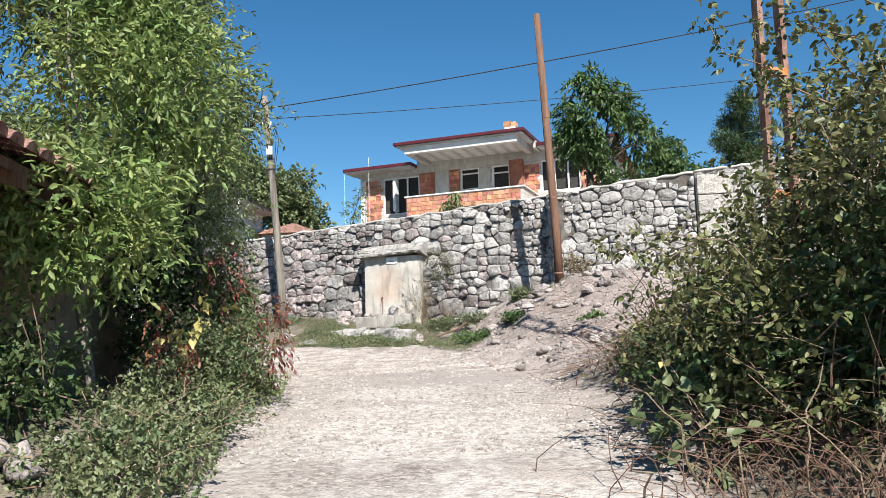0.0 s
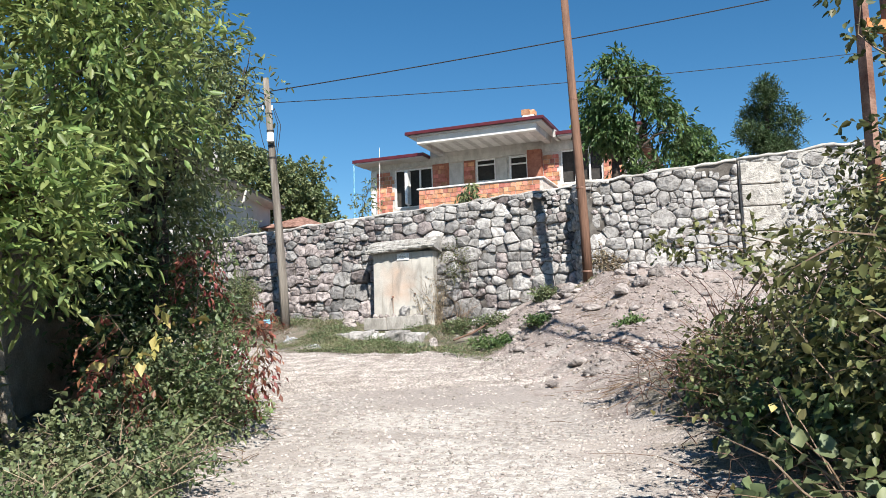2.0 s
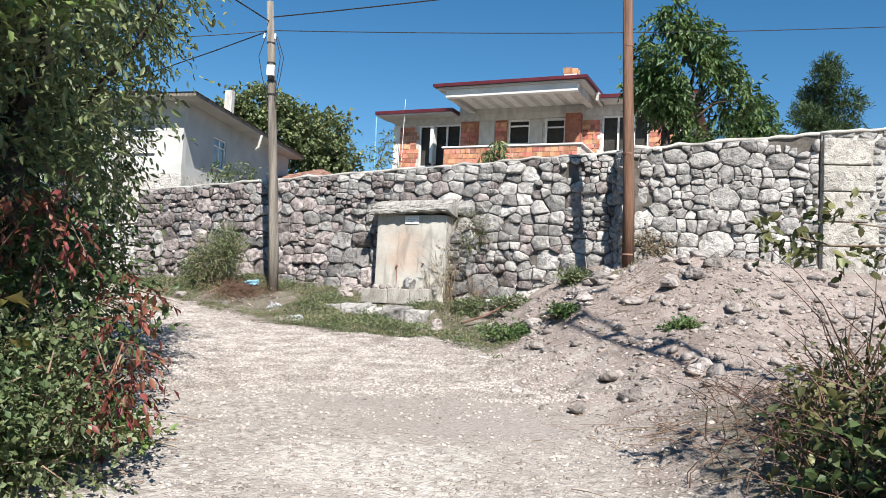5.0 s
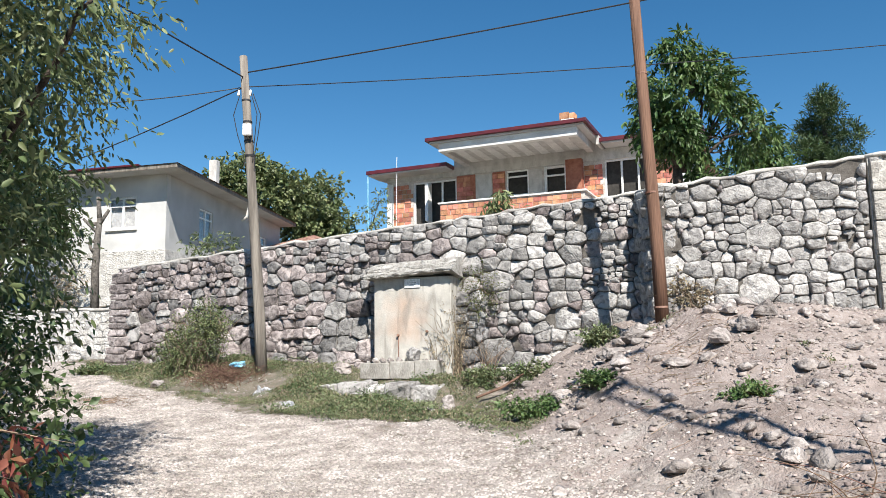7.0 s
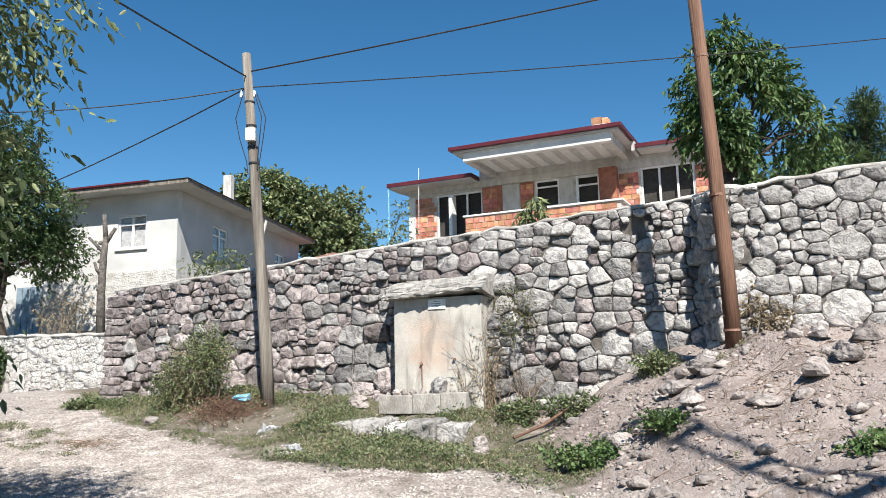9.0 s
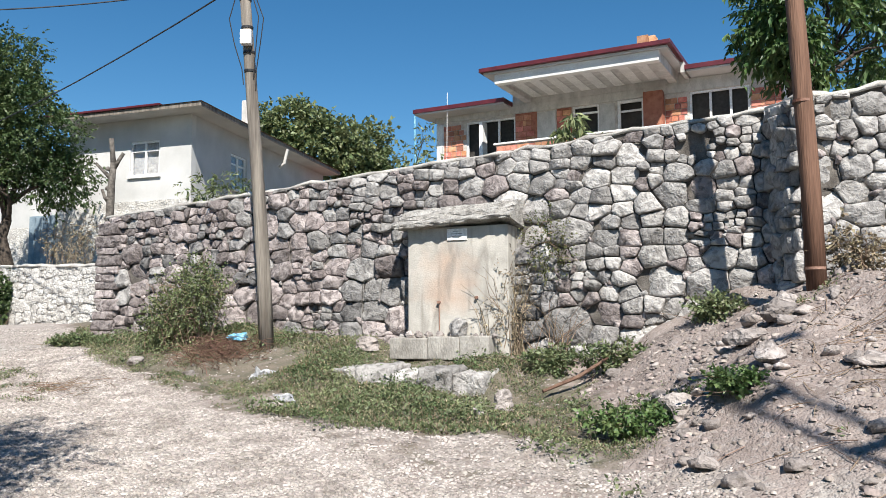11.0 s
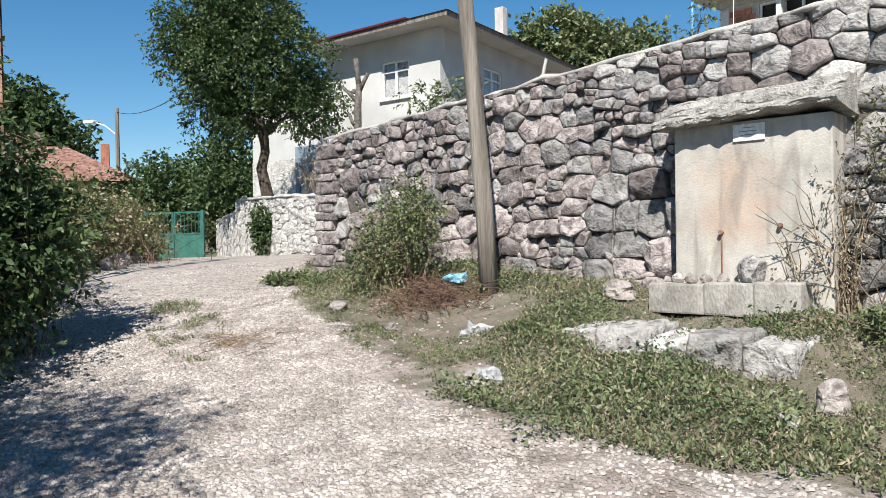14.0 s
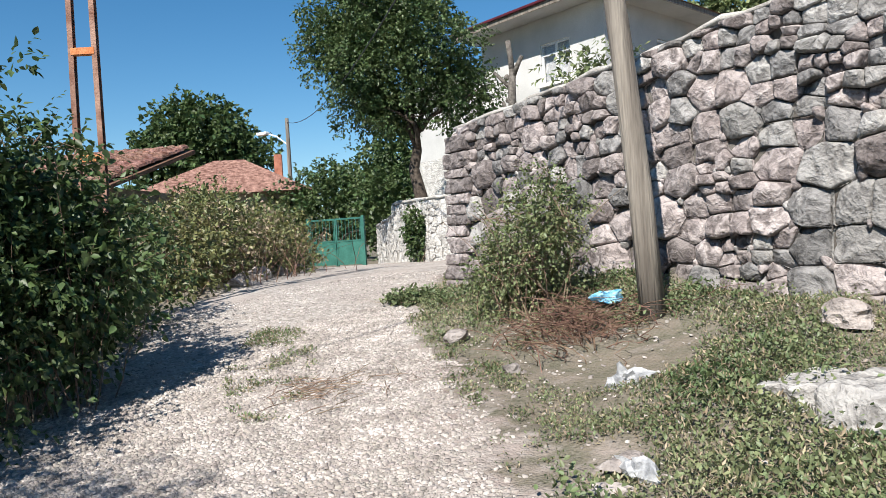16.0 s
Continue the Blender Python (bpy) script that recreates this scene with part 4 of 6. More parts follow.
def build_brick_house():
    m = pose(-0.15, 17.01, 0, 0, 0, -25.97)
    h = empty("brick_house", m, "unfinished orange brick house with dark red fascias", "house")
    F, T = 4.55, 7.5
    holes = [(1.19, 3.07, 5.35, 7.12), (5.16, 6.06, 6.2, 7.2), (6.67, 7.56, 4.95, 7.22), (8.98, 10.75, 5.75, 7.2)]
    wall_panel(h, "front_wall", 0, 12.0, 3.2, T, 0, 0.25, M["brick_joint"], holes)
    part("side_wall", boxm(0.003, 0.25, 0.25, 9, 2.5, T), M["brick_joint"], h)
    part("side_wall", boxm(11.75, 11.997, 0.25, 9, 2.5, T), M["brick_joint"], h)
    part("back_wall", boxm(0, 12, 9, 9.25, 2.5, T), M["brick_joint"], h)
    part("floor_slab", boxm(0.25, 11.75, 0.25, 9, F - 0.2, F), M["concrete"], h)
    for x0, x1 in ((-0.02, 0.27), (3.9, 4.57), (6.08, 6.6), (11.72, 12.02)):
        part("concrete_column", boxm(x0, x1, -0.035, 0.2, 3.2, T - 0.35, bev=0.01), M["concrete_white" if x0 < 0 or x0 > 11 else "concrete"], h, "bare concrete column")
    part("ring_beam", boxm(-0.03, 12.03, -0.045, 0.22, 7.22, T, bev=0.01), M["concrete"], h, "grey concrete ring beam")
    part("brick_pier", boxm(7.6, 8.2, -0.35, -0.002, F, 7.3), M["brick_red"], h, "red brick pier")
    for x0, x1 in ((3.09, 3.88), (4.6, 5.12)):
        part("brick_infill", boxm(x0, x1, -0.03, -0.002, F, 7.2), M["brick_red"], h, "darker red brick infill")
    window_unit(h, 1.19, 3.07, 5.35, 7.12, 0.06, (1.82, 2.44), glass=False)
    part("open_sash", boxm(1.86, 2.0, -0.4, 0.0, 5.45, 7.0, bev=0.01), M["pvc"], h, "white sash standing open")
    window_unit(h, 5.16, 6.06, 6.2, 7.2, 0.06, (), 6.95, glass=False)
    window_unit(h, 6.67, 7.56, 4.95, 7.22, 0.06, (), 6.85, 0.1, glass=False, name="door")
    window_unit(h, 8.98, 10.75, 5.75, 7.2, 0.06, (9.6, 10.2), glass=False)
    # hipped roof with deep eaves
    def eave(x0, x1, z):
        part("soffit", boxm(x0 + 0.05, x1 - 0.05, -0.8, 0.3, z - 0.2, z - 0.144), M["render_wall"], h, "pale eave soffit")
        part("fascia", boxm(x0, x1, -0.85, 0.3, z - 0.14, z), M["fascia"], h)
    eave(-0.55, 3.0, 7.62)
    eave(9.0, 12.6, 7.84)
    part("side_fascia", boxm(-0.55, -0.41, 0.302, 9.8, 7.48, 7.62), M["fascia"], h)
    part("side_soffit", boxm(-0.4, -0.001, 0.302, 9.8, 7.42, 7.476), M["render_wall"], h)
    b2 = bmesh.new()
    v = [b2.verts.new(p) for p in ((-0.5, 0.31, 7.6), (12.5, 0.31, 7.6), (12.5, 9.8, 7.6), (-0.5, 9.8, 7.6), (4, 5, 8.5), (8.5, 5, 8.5))]
    for q in ((0, 1, 5, 4), (1, 2, 5), (2, 3, 4, 5), (3, 0, 4), (3, 2, 1, 0)):
        b2.faces.new([v[i] for i in q])
    part("roof", b2, M["roof_tile"], h)
    # wall carried up under the canopy
    part("upper_wall", boxm(3.0, 9.0, -0.045, 0.25, T + 0.003, 7.928), M["concrete"], h, "grey rendered wall head under the canopy")
    part("upper_wall", boxm(9.003, 11.9, -0.02, 0.25, T + 0.003, 7.63), M["concrete"], h)
    # balcony canopy
    part("canopy_fascia", boxm(3.0, 9.0, -2.85, 0.4, 7.93, 8.06, bev=0.015), M["fascia"], h)
    part("canopy_slab", boxm(3.12, 8.88, -2.73, -0.05, 7.86, 7.926), M["render_wall"], h, "white canopy eave")
    part("canopy_beam", boxm(3.45, 8.62, -2.62, -2.35, 7.55, 7.855, bev=0.015), M["concrete_white"], h, "white front beam")
    for s in (3.45, 8.37):
        part("canopy_beam", boxm(s, s + 0.25, -2.34, -0.05, 7.55, 7.855, bev=0.01), M["concrete"], h)
    part("canopy_soffit", boxm(3.71, 8.36, -2.34, -0.05, 7.7, 7.855), M["concrete"], h, "grey ribbed concrete soffit")
    for i in range(8):
        x = 3.8 + i * 0.57
        part("soffit_strip", boxm(x, x + 0.32, -2.3, -0.1, 7.685, 7.698), M["concrete_white"], h)
    # added block: keeps sun from streaking through the gap between canopy and eave
    part("canopy_cheek", boxm(8.89, 8.998, -0.9, -0.047, 7.6, 7.928), M["concrete"], h)
    # balcony
    part("balcony_slab", boxm(3.4, 8.95, -2.8, -0.05, F - 0.35, F), M["concrete"], h)
    part("parapet", boxm(3.55, 8.85, -2.75, -2.58, F, 5.54), M["brick_joint"], h, "orange brick balcony parapet")
    part("parapet", boxm(3.55, 3.72, -2.57, -0.05, F, 5.54), M["brick_joint"], h)
    part("parapet", boxm(8.68, 8.85, -2.57, -0.05, F, 5.54), M["brick_joint"], h)
    for a in ((3.48, 8.92, -2.82, -2.5), (3.48, 3.8, -2.49, -0.06), (8.6, 8.92, -2.49, -0.06)):
        part("parapet_cap", boxm(*a, 5.545, 5.61, bev=0.012), M["concrete_white"], h)
    part("chimney", boxm(7.7, 8.2, -1.2, -0.75, 8.0, 8.6, bev=0.01), M["concrete_white"], h)
    part("chimney_top", boxm(7.66, 8.0, -1.2, -0.8, 8.605, 8.85), M["brick"], h)
    part("chimney_top", boxm(8.02, 8.22, -1.2, -0.8, 8.605, 8.8), M["brick"], h)
    bm = tube(bmesh.new(), [(0.75, -0.75, 4.4), (0.8, -0.75, 8.1)], [0.011, 0.011], 6)
    part("scaffold_pipe", bm, M["white_paint"], h)
    bm = tube(bmesh.new(), [(-0.5, -0.8, 4.2), (-0.5, -0.8, 7.4)], [0.035, 0.035], 8)
    part("downpipe", bm, M["bag_blue"], h, "pale blue plastic downpipe")
    for a in ((0.28, 1.16, 4.6, 7.2, -0.001), (3.1, 3.86, 5.6, 7.2, -0.031), (4.61, 5.1, 5.6, 7.2, -0.031), (8.22, 8.95, 4.6, 7.2, -0.001), (10.78, 11.7, 4.6, 7.2, -0.001), (8.98, 10.75, 4.9, 5.72, -0.001), (3.56, 8.84, 4.75, 5.52, -2.751)):
        BRICK_AREAS.append((h, *a))


# ---- white house ----
def build_white_house():
    m = pose(-8.6, 15.2, 0, 0, 0, 169.6 - 180)
    h = empty("white_house", m, "two-storey whitewashed village house with red roof", "house")
    # local x to the right along the front (negative = leftwards), y backwards
    holes = [(-2.58, -1.33, 5.2, 6.45)]
    wall_panel(h, "front_wall", -5.35, 0, 4.3, 7.25, 0, 0.3, M["render_wall"], holes)
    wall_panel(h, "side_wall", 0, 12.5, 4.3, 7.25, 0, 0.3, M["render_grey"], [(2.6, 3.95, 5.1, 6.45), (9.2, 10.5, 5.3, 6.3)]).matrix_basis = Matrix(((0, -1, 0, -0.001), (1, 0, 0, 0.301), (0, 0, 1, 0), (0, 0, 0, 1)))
    part("left_wall", boxm(-5.35, -5.05, 0.3, 12, 4.3, 7.25), M["render_wall"], h)
    part("rubble_base", boxm(-5.45, 0.06, -0.07, 12.4, 0.5, 4.298), M["rubble_white"], h, "whitewashed rubble lower storey")
    window_unit(h, -2.58, -1.33, 5.2, 6.45, 0.08, (-1.95,), 6.1, 0.07, back="curtain")
    part("sill", boxm(-2.66, -1.25, -0.09, 0.1, 5.12, 5.195, bev=0.01), M["white_paint"], h)
    side = Matrix(((0, -1, 0, 0), (1, 0, 0, 0.3), (0, 0, 1, 0), (0, 0, 0, 1)))
    for x0, x1, z0, z1 in ((2.6, 3.95, 5.1, 6.45), (9.2, 10.5, 5.3, 6.3)):
        w = window_unit(h, x0, x1, z0, z1, 0.08, ((x0 + x1) / 2,), z1 - 0.38, 0.07, back="curtain")
        w.matrix_basis = side
        part("sill", boxm(x0 - 0.08, x1 + 0.08, -0.09, 0.1, z0 - 0.075, z0 - 0.004, bev=0.01), M["white_paint"], w)
    # roof: deep pale soffit, thin dark edge, low red hips
    bm = bmesh.new()
    z = 7.3
    x0, x1, y0, y1 = -5.9, 0.85, -0.85, 13.0
    add_box(bm, x0, x1, y0, y1, z - 0.05, z)
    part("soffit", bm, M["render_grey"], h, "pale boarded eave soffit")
    bm = bmesh.new()
    for a in ((x0 - 0.03, x1 + 0.03, y0 - 0.03, y0 - 0.001), (x1 + 0.001, x1 + 0.03, y0, y1), (x0 - 0.03, x0 - 0.001, y0, y1)):
        add_box(bm, *a, z - 0.06, z + 0.09)
    part("fascia", bm, M["wood_grey"], h)
    part("roof_edge", boxm(x0 - 0.1, x1 - 1.6, y0 - 0.1, y0 + 0.2, z + 0.092, z + 0.17, bev=0.02), M["fascia"], h, "dark red roof edge")
    bm = bmesh.new()
    v = [bm.verts.new(p) for p in ((x0 - 0.08, y0 - 0.08, z + 0.1), (x1 + 0.08, y0 - 0.08, z + 0.1), (x1 + 0.08, y1, z + 0.1), (x0 - 0.08, y1, z + 0.1), (-2.5, 3.2, z + 1.15), (-2.5, y1 - 3, z + 1.15))]
    for q in ((0, 1, 4), (1, 2, 5, 4), (2, 3, 5), (3, 0, 4, 5), (0, 3, 2, 1)):
        bm.faces.new([v[i] for i in q])
    part("roof", bm, M["roof_tile"], h, "low hipped roof of old red tiles")
    part("chimney", boxm(-0.25, 0.12, 4.2, 4.55, 7.4, 8.85, bev=0.02), M["concrete"], h)
    # lower left wing with blue door
    part("wing_wall", boxm(-9.9, -5.47, 0.15, 6, 0.3, 3.6), M["rubble_white"], h)
    part("wing_wall", boxm(-9.88, -5.47, 0.17, 6, 3.602, 6.4), M["render_wall"], h)
    part("wing_door", boxm(-7.2, -6.0, 0.06, 0.145, 1.9, 4.0, bev=0.01), M["blue_paint"], h, "weathered blue plank door")
    for i in range(4):
        part("door_plank", boxm(-7.17 + i * 0.29, -6.9 + i * 0.29, 0.03, 0.058, 1.95, 3.95, bev=0.006), M["blue_paint"], h)
    bm = tube(bmesh.new(), [(0.9, 6.3, 7.2), (0.75, 6.3, 6.6), (0.5, 6.3, 6.45)], [0.07, 0.07, 0.07], 8)
    part("stove_pipe", bm, M["concrete"], h)
    # the front is not square to the flank: it falls back towards its far end
    for ob in h.children_recursive:
        to_house = ob.matrix_basis.copy()
        if ob.parent is not h:
            to_house = ob.parent.matrix_basis @ to_house
        back = to_house.inverted()
        for v in ob.data.vertices:
            p = to_house @ v.co
            p.y -= 0.135 * min(p.x, 0.9)
            v.co = back @ p


# ---- gate, far houses, sheds ----
def build_gate():
    g = empty("metal_gate", pose(-20.45, 15.0, -0.15, 0, 0, 11), "green painted double metal gate, closed", "gate")
    W, H = 2.3, 1.75
    for x in (0, W):
        part("post", boxm(x - 0.05, x + 0.05, -0.05, 0.05, 0, H + 0.05), M["gate"], g)
    for k in (0, 1):
        x0, x1 = 0.06 + k * (W / 2 - 0.04), W / 2 + k * (W / 2 - 0.06)
        part("sheet", boxm(x0, x1, -0.015, 0.015, 0.06, 0.9), M["gate"], g)
        part("rail", boxm(x0, x1, -0.03, 0.03, 0.9, 0.95), M["gate"], g)
        part("rail", boxm(x0, x1, -0.03, 0.03, H - 0.06, H), M["gate"], g)
        for s in (x0, x1 - 0.05):
            part("stile", boxm(s, s + 0.05, -0.032, 0.032, 0.02, H), M["gate"], g)
        for i in range(7):
            x = x0 + 0.1 + i * (x1 - x0 - 0.2) / 6
            part("bar", tube(bmesh.new(), [(x, 0, 0.95), (x, 0, H - 0.06)], [0.011, 0.011], 6), M["gate"], g)


def tile_roof(parent, x0, x1, y0, y1, z0, z1, per=0.3):
    """A slope of half-round tiles running from the eave (z0, y0) up to the ridge (z1, y1)."""
    n = int((x1 - x0) / per)
    L = math.hypot(y1 - y0, z1 - z0)
    rows = max(int(L / 0.38), 1)
    verts, faces = [], []
    for i in range(6):
        a = math.pi * i / 5
        for k, (s, lift) in enumerate(((0, 0.03), (0.44, 0.0))):
            verts.append((per * 0.47 * math.cos(a), s, per * 0.32 * math.sin(a) + lift))
    for i in range(5):
        faces.append((2 * i, 2 * i + 1, 2 * i + 3, 2 * i + 2))
    faces.append(tuple(range(0, 12, 2)))
    me = mesh_of("tile", verts, faces, M["roof_tile"])
    tilt = math.atan2(z1 - z0, y1 - y0)
    count = 0
    for r in range(rows):
        for c in range(n):
            if count >= 290:
                return
            count += 1
            f = r / rows
            put("tile", me, parent, Matrix.Translation((x0 + per * (c + 0.5), y0 + (y1 - y0) * f, z0 + (z1 - z0) * f + 0.03)) @ Matrix.Rotation(tilt + random.uniform(-0.03, 0.03), 4, "X") @ Matrix.Rotation(random.uniform(-0.05, 0.05), 4, "Z"))


def build_sheds():
    # adobe shed behind the hedge by the start of the walk
    z = -1.9
    s = empty("adobe_shed", pose(-3.0, -19.6, z, 0, 0, 90), "brown adobe shed with old tile roof in the hedge", "shed")
    part("wall", boxm(0, 8.6, 0.0, 0.35, -0.5, 2.6), M["adobe"], s)
    part("wall", boxm(0, 0.35, 0.36, 4, -0.5, 2.6), M["adobe"], s)
    part("wall", boxm(8.25, 8.6, 0.36, 4, -0.5, 2.6), M["adobe"], s)
    bm = prism(bmesh.new(), [(-0.35, -0.55, 2.48), (-0.35, -0.55, 2.56), (-0.35, 4, 4.1), (-0.35, 4, 4.0)], (9.3, 0, 0))
    part("roof_deck", bm, M["wood_brown"], s)
    for i in range(16):
        x = -0.2 + i * 0.6
        part("rafter", prism(bmesh.new(), [(x, -0.6, 2.36), (x, -0.6, 2.475), (x, 0.5, 2.84), (x, 0.5, 2.73)], (0.08, 0, 0)), M["wood_brown"], s)
    tile_roof(s, -0.35, 6.65, -0.68, 2.0, 2.56, 3.46, 0.26)
    # tiled shed beyond the steel pole
    z = land_at(-14.5, 4.2) - 0.2
    s = empty("tiled_shed", pose(-18.3, 1.2, z, 0, 0, 28), "low shed with red tile roof behind bushes", "shed")
    part("wall", boxm(0, 4.2, 0, 0.3, 0, 2.3), M["adobe"], s)
    part("wall", boxm(3.9, 4.2, 0.31, 3.4, 0, 2.3), M["adobe"], s)
    part("wall", boxm(0, 0.3, 0.31, 3.4, 0, 2.3), M["adobe"], s)
    part("roof_deck", prism(bmesh.new(), [(-0.3, -0.5, 2.2), (-0.3, -0.5, 2.28), (-0.3, 3.6, 3.4), (-0.3, 3.6, 3.3)], (4.9, 0, 0)), M["wood_brown"], s)
    tile_roof(s, -0.3, 4.6, -0.6, 3.5, 2.27, 3.4, 0.3)
    # far hipped house
    s = empty("tiled_house", pose(-33.9, 23.0, -0.25, 0, 0, 40), "distant plastered house with hipped red tile roof", "house")
    part("wall", boxm(-4, 4, -3.5, 3.5, 0, 3.9), M["adobe"], s)
    bm = bmesh.new()
    v = [bm.verts.new(p) for p in ((-4.7, -4.2, 3.8), (4.7, -4.2, 3.8), (4.7, 4.2, 3.8), (-4.7, 4.2, 3.8), (-0.8, 0, 5.9), (0.8, 0, 5.9))]
    for q in ((0, 1, 5, 4), (1, 2, 5), (2, 3, 4, 5), (3, 0, 4), (3, 2, 1, 0)):
        bm.faces.new([v[i] for i in q])
    part("roof", bm, M["roof_tile"], s)
    part("chimney", boxm(2.6, 3.0, -1.6, -1.2, 4.3, 5.9), M["brick_red"], s)
    s = empty("tiled_house", pose(-4.4, 27.5, 0, 0, 0, -12), "low neighbouring house with weathered red tile roof", "house")
    part("wall", boxm(-1.5, 1.6, -1.6, 3.5, 2.5, 5.9), M["render_grey"], s)
    bm = bmesh.new()
    v = [bm.verts.new(p) for p in ((-2.0, -2.2, 5.85), (2.1, -2.2, 5.85), (2.1, 4.1, 5.85), (-2.0, 4.1, 5.85), (0, 0, 6.75), (0, 2.2, 6.75))]
    for q in ((0, 1, 4), (1, 2, 5, 4), (2, 3, 5), (3, 0, 4, 5), (3, 2, 1, 0)):
        bm.faces.new([v[i] for i in q])
    part("roof", bm, M["roof_tile"], s)
    # street lamps
    s = empty("street_lamp", pose(-29.7, 23.4, -0.2), "grey street lamp post with white lamp head", "street lamp", "street lamps")
    part("post", tube(bmesh.new(), [(0, 0, 0), (0, 0, 7.6)], [0.14, 0.1], 8), M["wood_grey"], s)
    part("arm", tube(bmesh.new(), [(0, 0, 6.2), (-0.5, -0.3, 6.7), (-0.9, -0.5, 6.85)], [0.035] * 3, 6), M["white_paint"], s)
    part("lamp_head", boxm(-1.55, -0.85, -0.75, -0.45, 6.82, 6.98, bev=0.05), M["white_paint"], s)
    copy_thing(s, pose(-6.3, -8.6, -1.35, 0, 0, 150))


M["coping_block"] = rock_mat("squared_sandstone", (0.22, 0.205, 0.185), (0.40, 0.375, 0.34), (0.52, 0.49, 0.45), 0.12)
build_walls()
build_quoins()
build_tank()
build_poles()
build_brick_house()
build_white_house()
build_gate()
build_sheds()
cable("cable", (-2.65, 0.42, 5.85), (23.0, -6.0, 9.2), 0.35, 0.015)
cable("cable", (-2.65, 0.42, 5.55), (27.0, 4.4, 9.9), 0.4)
cable("cable", (-2.65, 0.42, 5.55), (-9.74, -0.11, 5.1), 0.25)
cable("cable", (-2.65, 0.42, 5.55), (-29.7, 23.4, 7.2), 1.2, 0.014)
cable("cable", (-2.65, 0.42, 5.75), (-9.8, -23.7, 6.0), 0.5, 0.016)


# ---- plants ----
def unit(v):
    return v / np.maximum(np.linalg.norm(v, axis=-1, keepdims=True), 1e-9)


def leaf_mesh(name, pos, ax, length, width, material, g, fold=0.25, curl=-0.15, full=False):
    """Many small folded leaves in one mesh: base points, growing directions, lengths."""
    n = len(pos)
    up = unit(g.normal(size=(n, 3)) * 0.6 + np.array([0, 0, 1.0]))
    side = unit(np.cross(ax, up))
    nr = unit(np.cross(side, ax))
    L, W = length[:, None], (length * width)[:, None]
    if full:
        a, c = ax * L * 0.3 + nr * W * fold, ax * L * 0.7 + nr * (W * fold * 0.7 + L * curl * 0.5)
        v = np.stack([pos, pos + a + side * W * 0.9, pos + c + side * W * 0.68, pos + ax * L + nr * L * curl, pos + c - side * W * 0.68, pos + a - side * W * 0.9], 1).reshape(-1, 3)
        f = (np.arange(n)[:, None] * 6 + np.array([[0, 1, 2, 0, 2, 3, 0, 3, 4, 0, 4, 5]])).ravel()
    else:
        v = np.stack([pos, pos + ax * L * 0.45 + side * W + nr * W * fold, pos + ax * L + nr * L * curl, pos + ax * L * 0.45 - side * W + nr * W * fold], 1).reshape(-1, 3)
        f = (np.arange(n)[:, None] * 4 + np.array([[0, 1, 2, 0, 2, 3]])).ravel()
    me = bpy.data.meshes.new(name)
    me.vertices.add(len(v))
    me.vertices.foreach_set("co", v.ravel())
    me.loops.add(len(f))
    me.loops.foreach_set("vertex_index", f)
    me.polygons.add(len(f) // 3)
    me.polygons.foreach_set("loop_start", np.arange(0, len(f), 3))
    me.materials.append(material)
    me.update()
    return me


def twig_points(blobs, n, g, shell=0.6, gaps=0.0, gap_scale=1.1):
    """Spots and outward directions in a group of ellipsoids, denser towards their skins, with gaps."""
    vol = np.array([r[0] * r[1] * r[2] for _, r in blobs]) ** 0.8
    which = g.choice(len(blobs), n, p=vol / vol.sum())
    c = np.array([b[0] for b in blobs])[which]
    r = np.array([b[1] for b in blobs])[which]
    d = unit(g.normal(size=(n, 3)))
    rad = np.where(g.random(n) < 0.8, shell + (1.06 - shell) * g.random(n), g.random(n) ** 0.5 * shell)
    lump = 1 + 0.22 * np.sin(d[:, 0] * 5.1 + which * 1.7) * np.sin(d[:, 1] * 4.3 + which) + 0.16 * np.sin(d[:, 2] * 7.7 + d[:, 0] * 6 + which * 2.1)
    p = c + d * r * (rad * lump)[:, None]
    if gaps:
        k = vnoise(p[:, 0] + 0.7 * p[:, 2], p[:, 1] - 0.5 * p[:, 2], gap_scale) + 0.6 * vnoise(p[:, 0] - p[:, 2] * 0.4, p[:, 1] + p[:, 2], gap_scale * 2.3)
        keep = k > gaps - 0.5
        p, d = p[keep], d[keep]
    return p, d


